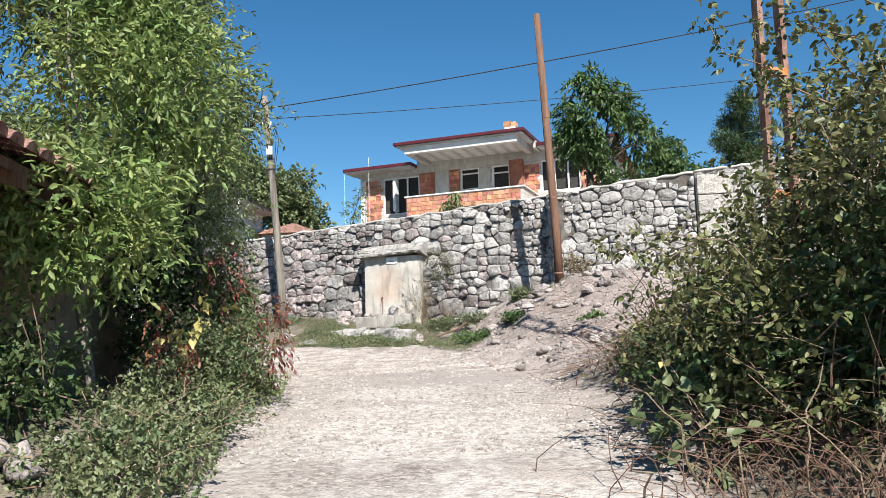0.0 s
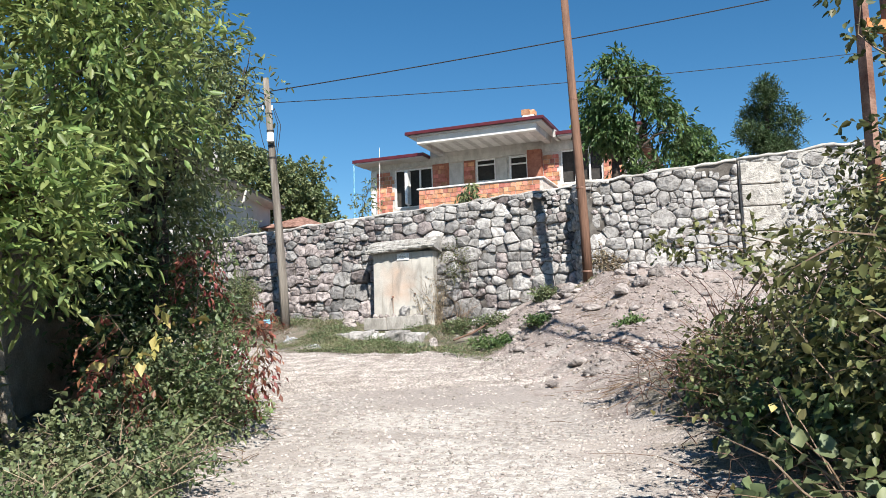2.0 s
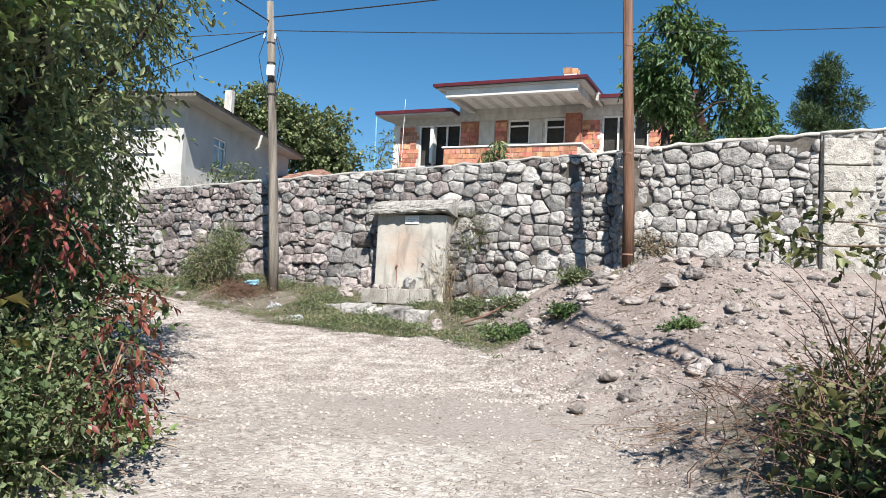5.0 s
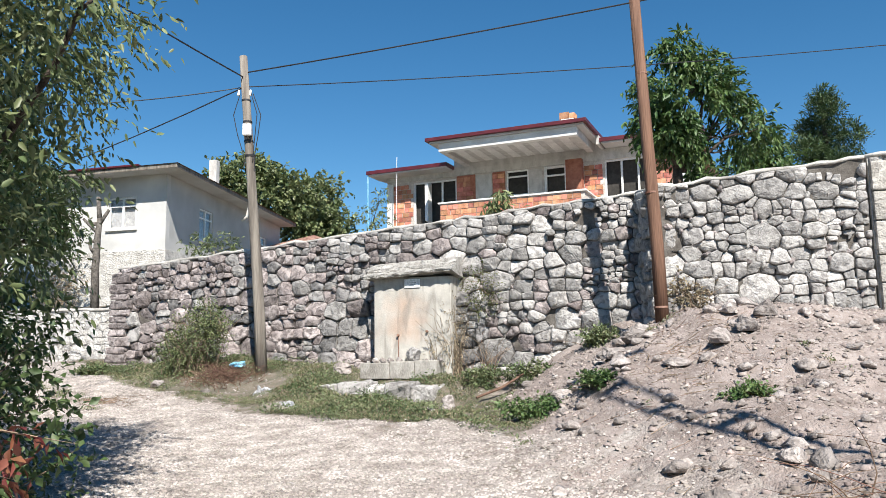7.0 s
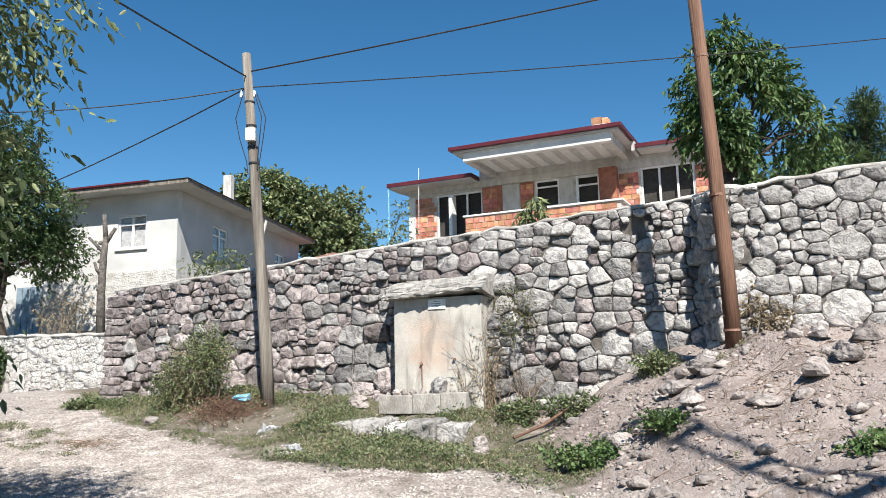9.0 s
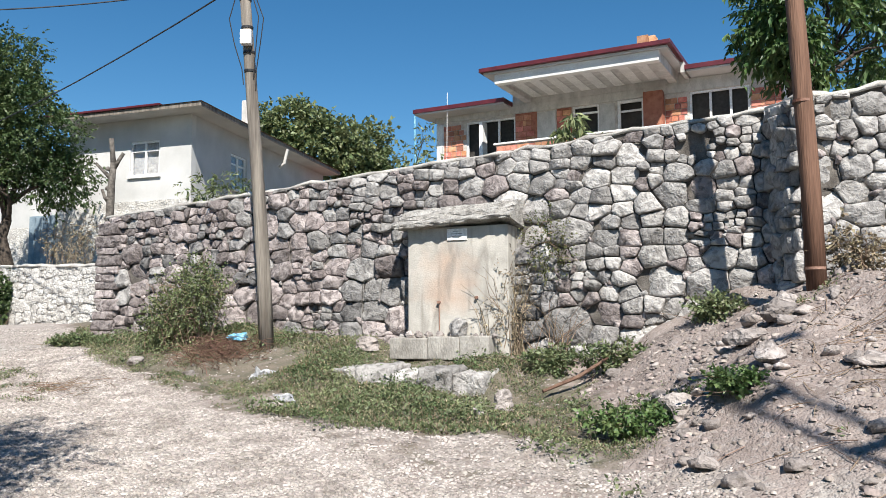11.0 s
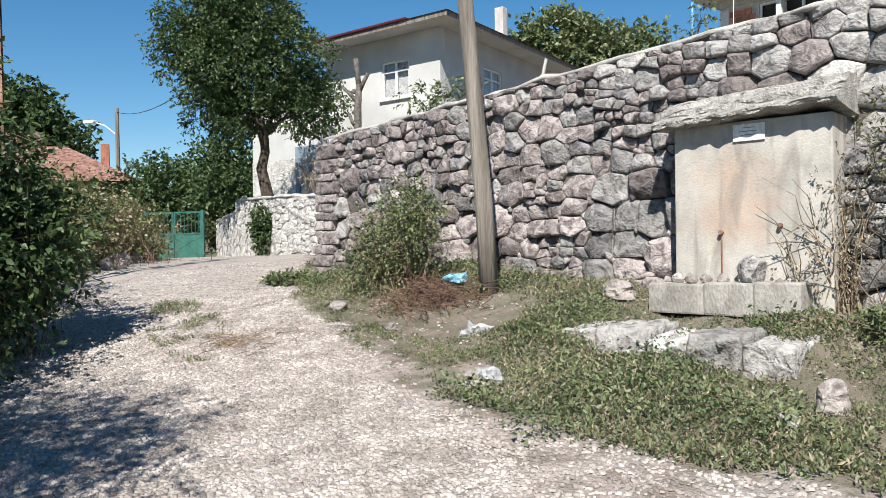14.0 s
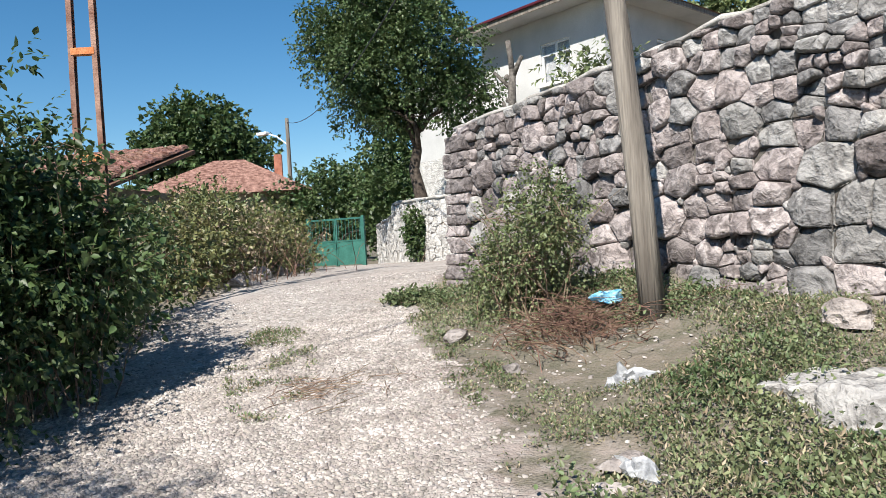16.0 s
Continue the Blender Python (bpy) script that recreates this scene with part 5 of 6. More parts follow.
def foliage(name, parent, blobs, twigs, per, leaf, width, material, seed, twig_len=0.3, droop=0.2, shell=0.6, gaps=0.25, gap_scale=1.1, floor=None, label="", twig_mat=None, stems=0.08, full=False):
    g = np.random.default_rng(seed)
    p, d = twig_points(blobs, twigs, g, shell, gaps, gap_scale)
    if floor is not None:
        keep = p[:, 2] > land(p[:, 0], p[:, 1]) + floor
        p, d = p[keep], d[keep]
    td = unit(d * 0.7 + g.normal(size=d.shape) * 0.6 + np.array([0, 0, 0.25 - droop]))
    n = len(p)
    k = np.tile((np.arange(per) + 0.6) / per, n)
    tl = np.repeat(twig_len * g.uniform(0.5, 1.3, n), per)
    base = np.repeat(p, per, 0) + np.repeat(td, per, 0) * (k * tl)[:, None]
    base[:, 2] -= droop * 0.5 * tl * k * k
    ax = unit(np.repeat(td, per, 0) * 0.7 + g.normal(size=base.shape) * 0.55 + np.array([0, 0, -droop]))
    ob = put(name, leaf_mesh(name, base, ax, leaf * g.uniform(0.55, 1.25, len(base)), width, material, g, full=full), parent, None, label)
    if twig_mat is not None:
        sel = np.flatnonzero(g.random(n) < stems)
        bm_v, bm_f = [], []
        for i in sel:
            a, c = p[i] - td[i] * twig_len * 0.6, p[i] + td[i] * twig_len
            s = unit(np.cross(td[i], [0.3, 0.2, 0.9])) * 0.006
            q = unit(np.cross(td[i], s)) * 0.006
            o = len(bm_v)
            bm_v += [a + s, a - 0.5 * s + q, a - 0.5 * s - q, c]
            bm_f += [(o, o + 1, o + 3), (o + 1, o + 2, o + 3), (o + 2, o, o + 3)]
        if bm_v:
            tagged(put("twig_tangle", mesh_of("twig_tangle", bm_v, bm_f, twig_mat), parent), kind="stuff")
    return ob


def limb_path(a, b, g, bend=0.18, n=6):
    a, b = np.array(a, float), np.array(b, float)
    L = np.linalg.norm(b - a)
    off = g.normal(size=3) * bend * L
    return [tuple(a + (b - a) * t + off * math.sin(math.pi * t) * 0.5 + g.normal(size=3) * 0.02 * L * (0 < t < 1)) for t in np.linspace(0, 1, n)]


def tree(name, label, base, fork, trunk_r, blobs, twigs, per, leaf, width, leaf_m, bark, seed, group="", **kw):
    """Trunk to the fork, limbs to each lobe of the crown, leaves on twigs."""
    g = np.random.default_rng(seed)
    x, y = base
    z = land_at(x, y)
    root = empty(name, Matrix.Identity(4), label, "tree", group)
    tp = limb_path((x, y, z - 0.25), fork, g, 0.06)
    part("trunk", tube(bmesh.new(), tp, [trunk_r * (1.25 - 0.5 * i / 5) for i in range(6)], 10), bark, root, "", True)
    for c, r in blobs:
        pts = limb_path(tp[-1] if g.random() < 0.6 else tp[-2], c, g)
        part("limb", tube(bmesh.new(), pts, [trunk_r * 0.55 * (1 - 0.8 * i / 5) for i in range(6)], 7), bark, root, "", True)
        for _ in range(3):
            e = np.array(c) + unit(g.normal(size=3)) * np.array(r) * 0.8
            q = limb_path(pts[3 + int(g.integers(0, 2))], e, g, 0.15, 5)
            part("branch", tube(bmesh.new(), q, [trunk_r * 0.22 * (1 - 0.85 * i / 4) for i in range(5)], 5), bark, root, "", True)
    foliage("crown", root, blobs, twigs, per, leaf, width, leaf_m, seed + 1, **kw)
    return root


def stems_mesh(name, parent, spots, height, spread, material, seed, r=0.008, arch=0.5, label=""):
    """Thin arching stems rising from spots on the ground."""
    g = np.random.default_rng(seed)
    bm = bmesh.new()
    for x, y in spots:
        z = land_at(x, y) - 0.05
        h = height * g.uniform(0.5, 1.15)
        d = unit(np.array([g.normal(), g.normal(), 0.0])) * spread * g.uniform(0.3, 1.2)
        pts = [(x + d[0] * t ** 1.5 + g.normal() * 0.03, y + d[1] * t ** 1.5 + g.normal() * 0.03, z + h * (t - arch * t * t * 0.55)) for t in np.linspace(0, 1, 6)]
        tube(bm, pts, [r * (1 - 0.75 * t) for t in np.linspace(0, 1, 6)], 4, cap=False)
    return tagged(part(name, bm, material, parent, label), kind="stuff")


def bush(name, label, blobs, twigs, per, leaf, width, leaf_m, seed, stems=20, stem_h=1.2, stem_m="twig", category="bush", stems_share=0.08, **kw):
    c = blobs[0][0]
    root = empty(name, Matrix.Identity(4), label, category)
    g = np.random.default_rng(seed)
    spots = []
    for i in range(stems):
        b = blobs[int(g.integers(0, len(blobs)))]
        spots.append((b[0][0] + g.uniform(-0.6, 0.6) * b[1][0], b[0][1] + g.uniform(-0.6, 0.6) * b[1][1]))
    stems_mesh("stem_tangle", root, spots, stem_h, 0.6, M[stem_m], seed + 3)
    foliage("foliage", root, blobs, twigs, per, leaf, width, leaf_m, seed, floor=0.02, twig_mat=M["twig"], stems=stems_share, **kw)
    return root


def G(x, y, h):
    return (x, y, land_at(x, y) + h)


def build_left_hedge():
    # young trees over the shed corner and along the left edge of the track
    tree("hedge_tree", "leafy young tree with pale stems beside the track", (-2.5, -13.9), (-2.4, -13.8, 0.4), 0.042, [((-2.4, -14.5, 0.4), (0.75, 1.0, 0.6)), ((-2.15, -13.3, 2.0), (0.9, 1.0, 1.1)), ((-2.75, -13.2, 3.6), (0.9, 0.9, 0.9)), ((-2.3, -13.0, 4.6), (0.8, 0.9, 0.9))], 4200, 7, 0.1, 0.2, M["leaf_almond"], M["bark_pale"], 101, full=True, droop=0.12, gaps=0.3, twig_len=0.38)
    tree("hedge_tree", "taller hedge tree hung with red creeper", (-1.78, -12.0), (-2.1, -11.5, 0.9), 0.1, [((-2.4, -11.6, 1.0), (1.0, 1.3, 1.0)), ((-2.3, -11.3, 2.5), (1.05, 1.4, 1.2)), ((-2.5, -11.0, 4.2), (0.8, 1.0, 1.0)), ((-3.3, -12.3, 3.4), (1.1, 1.2, 1.2))], 5600, 7, 0.085, 0.2, M["leaf_dark"], M["bark"], 111, full=True, droop=0.25, gaps=0.32, twig_len=0.36)
    tree("hedge_tree", "hedge tree with airy drooping branches", (-3.2, -9.2), (-3.0, -9.0, 1.2), 0.08, [((-3.1, -9.1, 1.0), (1.0, 1.3, 1.3)), ((-3.0, -8.8, 3.0), (1.1, 1.3, 1.3)), ((-1.4, -10.4, 2.75), (0.32, 0.45, 0.35)), ((-3.3, -9.6, 4.6), (1.3, 1.2, 1.0))], 4300, 7, 0.085, 0.21, M["leaf_dark"], M["bark"], 121, full=True, droop=0.55, gaps=0.36, twig_len=0.42)
    bush("hedge_bush", "dense green undergrowth along the track edge", [(G(-1.7, -15.6, 0.05), (0.6, 1.0, 0.3)), (G(-1.7, -14.0, 0.15), (0.6, 1.0, 0.42)), (G(-1.65, -12.4, 0.3), (0.6, 0.8, 0.6))], 5000, 6, 0.048, 0.32, M["leaf_weed"], 131, 110, 0.7, "straw", gaps=0.2, twig_len=0.16)
    bush("hedge_bush", "tangled dark shrubs below the hedge trees", [(G(-2.2, -11.9, 0.7), (0.5, 0.7, 0.8)), (G(-2.1, -11.0, 0.8), (0.75, 1.0, 0.9)), (G(-2.9, -9.4, 0.8), (0.9, 1.2, 1.0)), (G(-2.65, -15.0, 0.35), (0.4, 0.8, 0.45))], 3800, 6, 0.07, 0.3, M["leaf_deep"], 141, 50, 1.8, gaps=0.3, twig_len=0.22)
    tree("hedge_tree", "rounded dark tree behind the hedge", (-5.4, -8.0), (-5.4, -8.0, 0.6), 0.1, [((-5.4, -8.0, 1.4), (1.4, 1.5, 1.3)), ((-5.6, -7.6, 2.7), (1.2, 1.3, 1.1)), ((-4.8, -8.4, 2.2), (0.9, 1.0, 0.9))], 4200, 6, 0.1, 0.3, M["leaf_dark"], M["bark"], 127, droop=0.3, gaps=0.22, twig_len=0.35)
    root = empty("creeper", Matrix.Identity(4), "red autumn creeper hanging in the hedge", "creeper")
    foliage("foliage", root, [((-1.02, -12.2, -0.5), (0.17, 0.3, 0.4)), ((-1.1, -12.1, -0.85), (0.2, 0.3, 0.3)), ((-1.75, -13.7, -0.65), (0.22, 0.4, 0.38)), (G(-1.6, -12.0, 1.5), (0.2, 0.4, 0.4))], 170, 6, 0.075, 0.22, M["leaf_red"], 151, droop=0.7, gaps=0.15, twig_len=0.22, twig_mat=M["twig"], stems=0.4)
    root = empty("creeper", Matrix.Identity(4), "yellowing leaves in the hedge", "creeper")
    foliage("foliage", root, [(G(-1.7, -13.6, 1.0), (0.2, 0.3, 0.3)), (G(-1.5, -12.9, 0.9), (0.2, 0.3, 0.4))], 12, 4, 0.11, 0.3, M["leaf_yellow"], 157, droop=0.6, gaps=0.0, twig_len=0.15)
    # hedge further up the track
    bush("hedge_bush", "overhanging dark hedge shading the track", [(G(-4.6, -6.6, 1.1), (1.0, 1.5, 1.3)), (G(-6.3, -4.3, 1.2), (1.1, 1.4, 1.5)), (G(-8.0, -2.4, 1.35), (1.15, 1.3, 1.5)), (G(-9.4, -0.5, 0.95), (1.05, 1.2, 1.2)), (G(-8.9, -3.8, 2.4), (1.4, 1.4, 1.5)), (G(-7.0, -3.1, 1.95), (0.8, 0.9, 0.9))], 9800, 6, 0.08, 0.32, M["leaf_deep"], 161, 70, 2.0, gaps=0.26, twig_len=0.3, droop=0.35)
    bush("hedge_bush", "dense tall bush with dull broad leaves at the track bend", [(G(-6.75, -3.0, 2.1), (0.6, 0.9, 0.9)), (G(-6.6, -2.5, 1.2), (0.55, 0.8, 0.9))], 2600, 6, 0.085, 0.34, M["leaf_deep"], 165, 40, 2.4, full=True, stems_share=0.15, gaps=0.22, twig_len=0.28, droop=0.3)
    bush("weed_clump", "bright green low weeds spilling onto the track edge", [(G(-1.5, -11.4, 0.1), (0.42, 0.7, 0.2)), (G(-1.75, -12.3, 0.12), (0.35, 0.6, 0.2))], 620, 6, 0.065, 0.28, M["leaf_almond"], 167, 20, 0.3, category="weed", full=True, gaps=0.1, twig_len=0.14)
    bush("bramble_bank", "sprawling bramble bank with rusty stems", [(G(-12.2, 2.6, 0.6), (1.5, 1.5, 1.0)), (G(-14.0, 5.2, 0.7), (1.6, 1.8, 1.2)), (G(-15.6, 7.8, 0.6), (1.6, 1.8, 1.1)), (G(-17.6, 10.2, 0.4), (1.4, 1.6, 0.8)), (G(-16.2, 5.8, 0.75), (1.8, 1.8, 0.95))], 7000, 6, 0.1, 0.34, M["leaf_bramble"], 171, 120, 1.9, gaps=0.28, twig_len=0.3)
    root = empty("dead_canes", Matrix.Identity(4), "dry brown canes and withered leaves over the bramble bank", "brushwood")
    gb = np.random.default_rng(77)
    stems_mesh("cane_tangle", root, [(-13.4 + gb.normal() * 0.9, 4.6 + gb.normal() * 1.3) for _ in range(220)], 1.7, 1.1, M["twig_red"], 175, 0.009, 0.7)
    foliage("withered_leaves", root, [(G(-12.9, 4.2, 0.9), (1.2, 1.6, 0.9)), (G(-14.6, 7.0, 0.7), (1.2, 1.4, 0.9))], 700, 5, 0.09, 0.32, M["leaf_dry"], 177, gaps=0.3, twig_len=0.3)
    bush("ivy", "dark ivy hanging over the low wall", [(G(-12.75, 11.2, 0.75), (0.35, 0.25, 0.7))], 420, 6, 0.08, 0.5, M["leaf_deep"], 179, 8, 1.0, gaps=0.0, twig_len=0.12)
    for i, (x, y, r) in enumerate(((-11.3, 3.7, 0.24), (-12.3, 5.1, 0.28), (-14.3, 8.3, 0.22), (-13.4, 6.7, 0.2))):
        tagged(put("stone", rock_mesh("stone", r, 300 + i, M["rock_loose"], 0.8, 3), None, pose(*G(x, y, 0.08), 0, 0, i * 70)), "grey stone at the foot of the bramble bank", "stone", "bank stones")
    # rubble below the shed
    for i in range(14):
        g = random.Random(500 + i)
        x, y, r = -2.3 + g.uniform(-0.5, 0.4), -16.2 + g.uniform(-0.8, 0.9), g.uniform(0.07, 0.17)
        tagged(put("stone", rock_mesh("stone", r, 510 + i, M["rock_loose"], 0.75, 2), None, pose(*G(x, y, 0.06 + 0.12 * g.random()), 0, 0, g.uniform(0, 360))), "loose rubble stone from the shed wall", "stone", "shed rubble")


def build_right_brambles():
    thicket = bush("bramble_thicket", "tall bramble thicket with broad dull leaves", [(G(3.7, -16.4, 0.9), (1.3, 1.4, 1.35)), (G(4.0, -14.6, 0.55), (0.95, 1.05, 0.95)), (G(5.0, -15.0, 1.2), (1.4, 1.6, 1.35)), (G(4.8, -17.4, 1.7), (1.5, 1.4, 1.5)), (G(4.25, -13.3, 0.3), (0.75, 0.8, 0.6)), (G(5.5, -13.2, 0.8), (1.1, 1.2, 0.9)), (G(3.45, -12.8, 0.25), (0.5, 0.7, 0.4)), (G(3.35, -14.4, 0.35), (0.6, 0.9, 0.55)), (G(3.8, -11.8, 0.2), (0.4, 0.6, 0.3)), (G(3.3, -15.5, 0.7), (0.55, 0.8, 0.8)), (G(4.7, -14.3, 1.7), (0.8, 0.9, 0.75))], 13500, 6, 0.068, 0.33, M["leaf_bramble"], 201, 220, 1.5, "twig_red", full=True, stems_share=0.2, gaps=0.28, twig_len=0.3, droop=0.25)
    root = empty("bramble_shoot", Matrix.Identity(4), "fresh bright green shoots at the thicket foot", "bush")
    foliage("foliage", root, [(G(2.4, -16.0, 0.3), (0.3, 0.4, 0.32)), (G(3.0, -14.2, 0.2), (0.25, 0.4, 0.2))], 60, 5, 0.11, 0.4, M["leaf_weed"], 211, full=True, gaps=0.1, twig_len=0.2, floor=0.02, twig_mat=M["twig"], stems=0.3)
    # darker leaves filling the thicket: its inner shade put into the leaf colour
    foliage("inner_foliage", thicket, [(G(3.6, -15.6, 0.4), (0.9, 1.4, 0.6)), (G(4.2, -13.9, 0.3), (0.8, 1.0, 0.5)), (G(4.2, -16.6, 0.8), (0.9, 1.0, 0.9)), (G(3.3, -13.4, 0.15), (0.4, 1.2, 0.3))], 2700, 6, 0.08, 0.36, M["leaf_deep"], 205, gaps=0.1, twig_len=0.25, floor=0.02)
    root = empty("bramble_leaf", Matrix.Identity(4), "few yellowed bramble leaves", "leaves")
    foliage("foliage", root, [(G(2.5, -14.8, 0.6), (0.5, 0.8, 0.5))], 5, 1, 0.08, 0.42, M["leaf_yellow"], 217, gaps=0.0, twig_len=0.1)
    root = empty("dead_canes", Matrix.Identity(4), "tangle of dry brown bramble canes", "brushwood")
    g = np.random.default_rng(5)
    spots = [(2.9 + g.normal() * 0.5, -16.8 + g.normal() * 0.9) for _ in range(300)] + [(3.4 + g.normal() * 0.3, -12.6 + g.normal() * 0.8) for _ in range(240)]
    stems_mesh("cane_tangle", root, spots, 0.95, 0.8, M["twig_red"], 221, 0.005, 0.9)
    for k in range(16):
        gk = np.random.default_rng(900 + k)
        x, y = 2.7 + gk.normal() * 0.4, -16.2 + gk.normal() * 0.8
        part("cane", tube(bmesh.new(), limb_path(G(x, y, 0.0), G(x + gk.normal() * 0.5, y + gk.normal() * 0.7, gk.uniform(0.4, 0.9)), gk, 0.35, 7), [0.009 - 0.001 * q for q in range(7)], 5), M["twig"], root)
    # long arching sprays of the thicket
    root = empty("bramble_spray", Matrix.Identity(4), "long arching bramble sprays against the sky", "bush")
    for i, (a, b) in enumerate((((4.2, -16.2, 0.3), (3.4, -14.4, 2.3)), ((4.6, -15.6, 0.4), (4.3, -13.6, 2.6)), ((4.6, -16.6, 0.8), (3.5, -15.7, 2.5)), ((4.0, -13.6, -0.8), (2.9, -12.5, 0.3)), ((4.6, -14.0, -0.3), (3.35, -12.3, 0.42)), ((4.1, -16.0, 0.4), (3.75, -15.3, 1.9)), ((4.3, -16.2, 0.6), (3.5, -15.9, 1.7)), ((4.6, -15.0, 0.6), (4.35, -14.2, 1.7)))):
        pts = limb_path(a, b, np.random.default_rng(230 + i), 0.2, 8)
        part("cane", tube(bmesh.new(), pts, [0.012 * (1 - 0.09 * k) for k in range(8)], 5), M["twig"], root)
        foliage("foliage", root, [(p, (0.14, 0.14, 0.14)) for p in pts[2:]], 60, 4, 0.075, 0.34, M["leaf_bramble"], 240 + i, full=True, gaps=0.0, twig_len=0.12)


def build_yard_trees():
    tree("plum_tree", "round-crowned dark green fruit tree above the low wall", (-13.1, 12.15), (-13.2, 12.1, 3.7), 0.17, [((-14.2, 11.6, 5.6), (1.7, 1.7, 1.5)), ((-12.8, 12.0, 6.0), (1.5, 1.6, 1.6)), ((-13.7, 11.8, 7.6), (1.6, 1.6, 1.4)), ((-15.2, 11.3, 6.6), (1.1, 1.2, 1.2)), ((-12.0, 12.6, 4.7), (1.1, 1.2, 1.1)), ((-14.8, 11.8, 4.6), (1.0, 1.0, 0.7)), ((-13.2, 11.3, 4.2), (1.1, 0.9, 0.55))], 12000, 7, 0.1, 0.36, M["leaf_deep"], M["bark"], 301, droop=0.25, gaps=0.2, twig_len=0.3)
    tree("walnut_tree", "dense walnut tree with drooping leaves above the wall", (7.8, 5.0), (7.8, 5.0, 4.9), 0.16, [((7.45, 4.8, 6.1), (0.75, 0.85, 0.7)), ((9.7, 5.2, 6.1), (0.8, 0.8, 0.7)), ((8.55, 5.0, 5.9), (0.95, 1.0, 0.85)), ((7.85, 4.9, 7.0), (0.95, 1.0, 0.95)), ((9.0, 5.2, 4.9), (0.75, 0.8, 0.55)), ((7.8, 4.5, 7.9), (0.55, 0.5, 0.5)), ((8.75, 5, 7.3), (0.7, 0.7, 0.75)), ((9.4, 5.1, 6.9), (0.6, 0.6, 0.6))], 2700, 8, 0.2, 0.2, M["leaf_walnut"], M["bark"], 311, droop=0.6, gaps=0.4, twig_len=0.42)
    tree("yard_tree", "smaller leafy tree beyond the walnut", (13.2, 11.0), (13.2, 11.0, 6.4), 0.12, [((13.0, 11.0, 6.2), (1.2, 1.1, 0.9)), ((14.2, 11.0, 5.7), (1.1, 1.1, 0.8)), ((12.7, 10.6, 6.9), (0.7, 0.7, 0.6))], 1500, 7, 0.17, 0.28, M["leaf_walnut"], M["bark"], 321, droop=0.5, gaps=0.2, twig_len=0.4)
    pine = empty("pine_tree", Matrix.Identity(4), "dark rounded pine on the slope behind", "tree")
    z0 = land_at(29.1, 36.2)
    part("trunk", tube(bmesh.new(), [(29.1, 36.2, z0), (29.1, 36.2, 17.5)], [0.35, 0.08], 8), M["bark"], pine)
    bl = [((29.1 + math.cos(i * 2.4) * r, 36.2 + math.sin(i * 2.4) * r, z), (s, s, 0.8)) for i, (z, r, s) in enumerate(((10.2, 1.9, 1.5), (10.8, 1.8, 1.6), (11.9, 1.7, 1.5), (12.6, 1.5, 1.6), (13.6, 1.4, 1.4), (14.5, 1.2, 1.4), (15.4, 0.9, 1.2), (16.2, 0.6, 1.1), (17.2, 0.2, 0.8), (11.0, 0.3, 1.8), (13.0, 0.2, 1.6)))]
    foliage("crown", pine, bl, 5500, 6, 0.32, 0.1, M["needle"], 331, droop=-0.2, gaps=0.22, gap_scale=0.8, twig_len=0.35)
    for lab, base, bl, m, s, tw, lf in (
        ("broad dark tree behind the white house", (-9.0, 38.0), [((-12.5, 38, 10.0), (2.6, 2.5, 2.2)), ((-9.2, 38.5, 11.2), (2.8, 2.6, 2.4)), ((-6.2, 38, 10.2), (2.5, 2.5, 2.3)), ((-10.5, 38, 12.3), (1.8, 1.8, 1.3)), ((-5.0, 38, 8.0), (2.0, 2.0, 2.0))], "leaf_dark", 341, 5200, 0.3),
        ("big round tree behind the red-roofed house", (-50.0, 35.0), [((-50.8, 34.4, 9.0), (3.8, 3.8, 3.7)), ((-48.3, 36.2, 8.0), (2.5, 2.5, 2.4)), ((-53.3, 32.7, 8.0), (2.5, 2.5, 2.4))], "leaf_deep", 351, 5200, 0.42),
        ("tall dark trees behind the gate", (-27.0, 24.5), [((-27.5, 24, 2.6), (2.4, 2.2, 2.2)), ((-24.3, 24, 2.8), (2.1, 2.0, 2.2)), ((-22.4, 23.2, 4.6), (1.4, 1.4, 2.0)), ((-29.8, 22.5, 1.8), (2.0, 2.0, 1.6)), ((-21.5, 21.5, 2.0), (1.5, 1.8, 2.2))], "leaf_deep", 361, 7000, 0.2),
        ("leafy garden trees beyond the bramble bank", (-21.0, 10.5), [((-21.5, 11, 1.3), (1.8, 1.8, 1.25)), ((-24.5, 13.5, 1.4), (2.0, 2.0, 1.3)), ((-19.8, 9.0, 0.8), (1.4, 1.4, 0.9))], "leaf_dark", 371, 4200, 0.15),
    ):
        tree("garden_tree", lab, base, (bl[0][0][0], bl[0][0][1], bl[0][0][2] - bl[0][1][2] * 0.6), 0.2, bl, tw, 6, lf, 0.36, M[m], M["bark"], s, gaps=0.16, gap_scale=0.6, twig_len=0.5)
    # pollarded trunk
    s = empty("pollard_trunk", Matrix.Identity(4), "bare pollarded grey tree trunk with cut stubs", "tree trunk")
    x, y = -9.85, 11.9
    z = land_at(x, y)
    part("trunk", tube(bmesh.new(), [(x, y, z - 0.2), (x - 0.05, y, z + 1.4), (x - 0.02, y, z + 2.6), (x + 0.03, y, z + 3.2)], [0.15, 0.125, 0.105, 0.09], 10), M["bark_pollard"], s, "", True)
    part("stub", tube(bmesh.new(), [(x + 0.03, y, z + 3.1), (x - 0.02, y, z + 3.6), (x - 0.06, y, z + 3.95)], [0.085, 0.075, 0.07], 9), M["bark_pollard"], s, "", True)
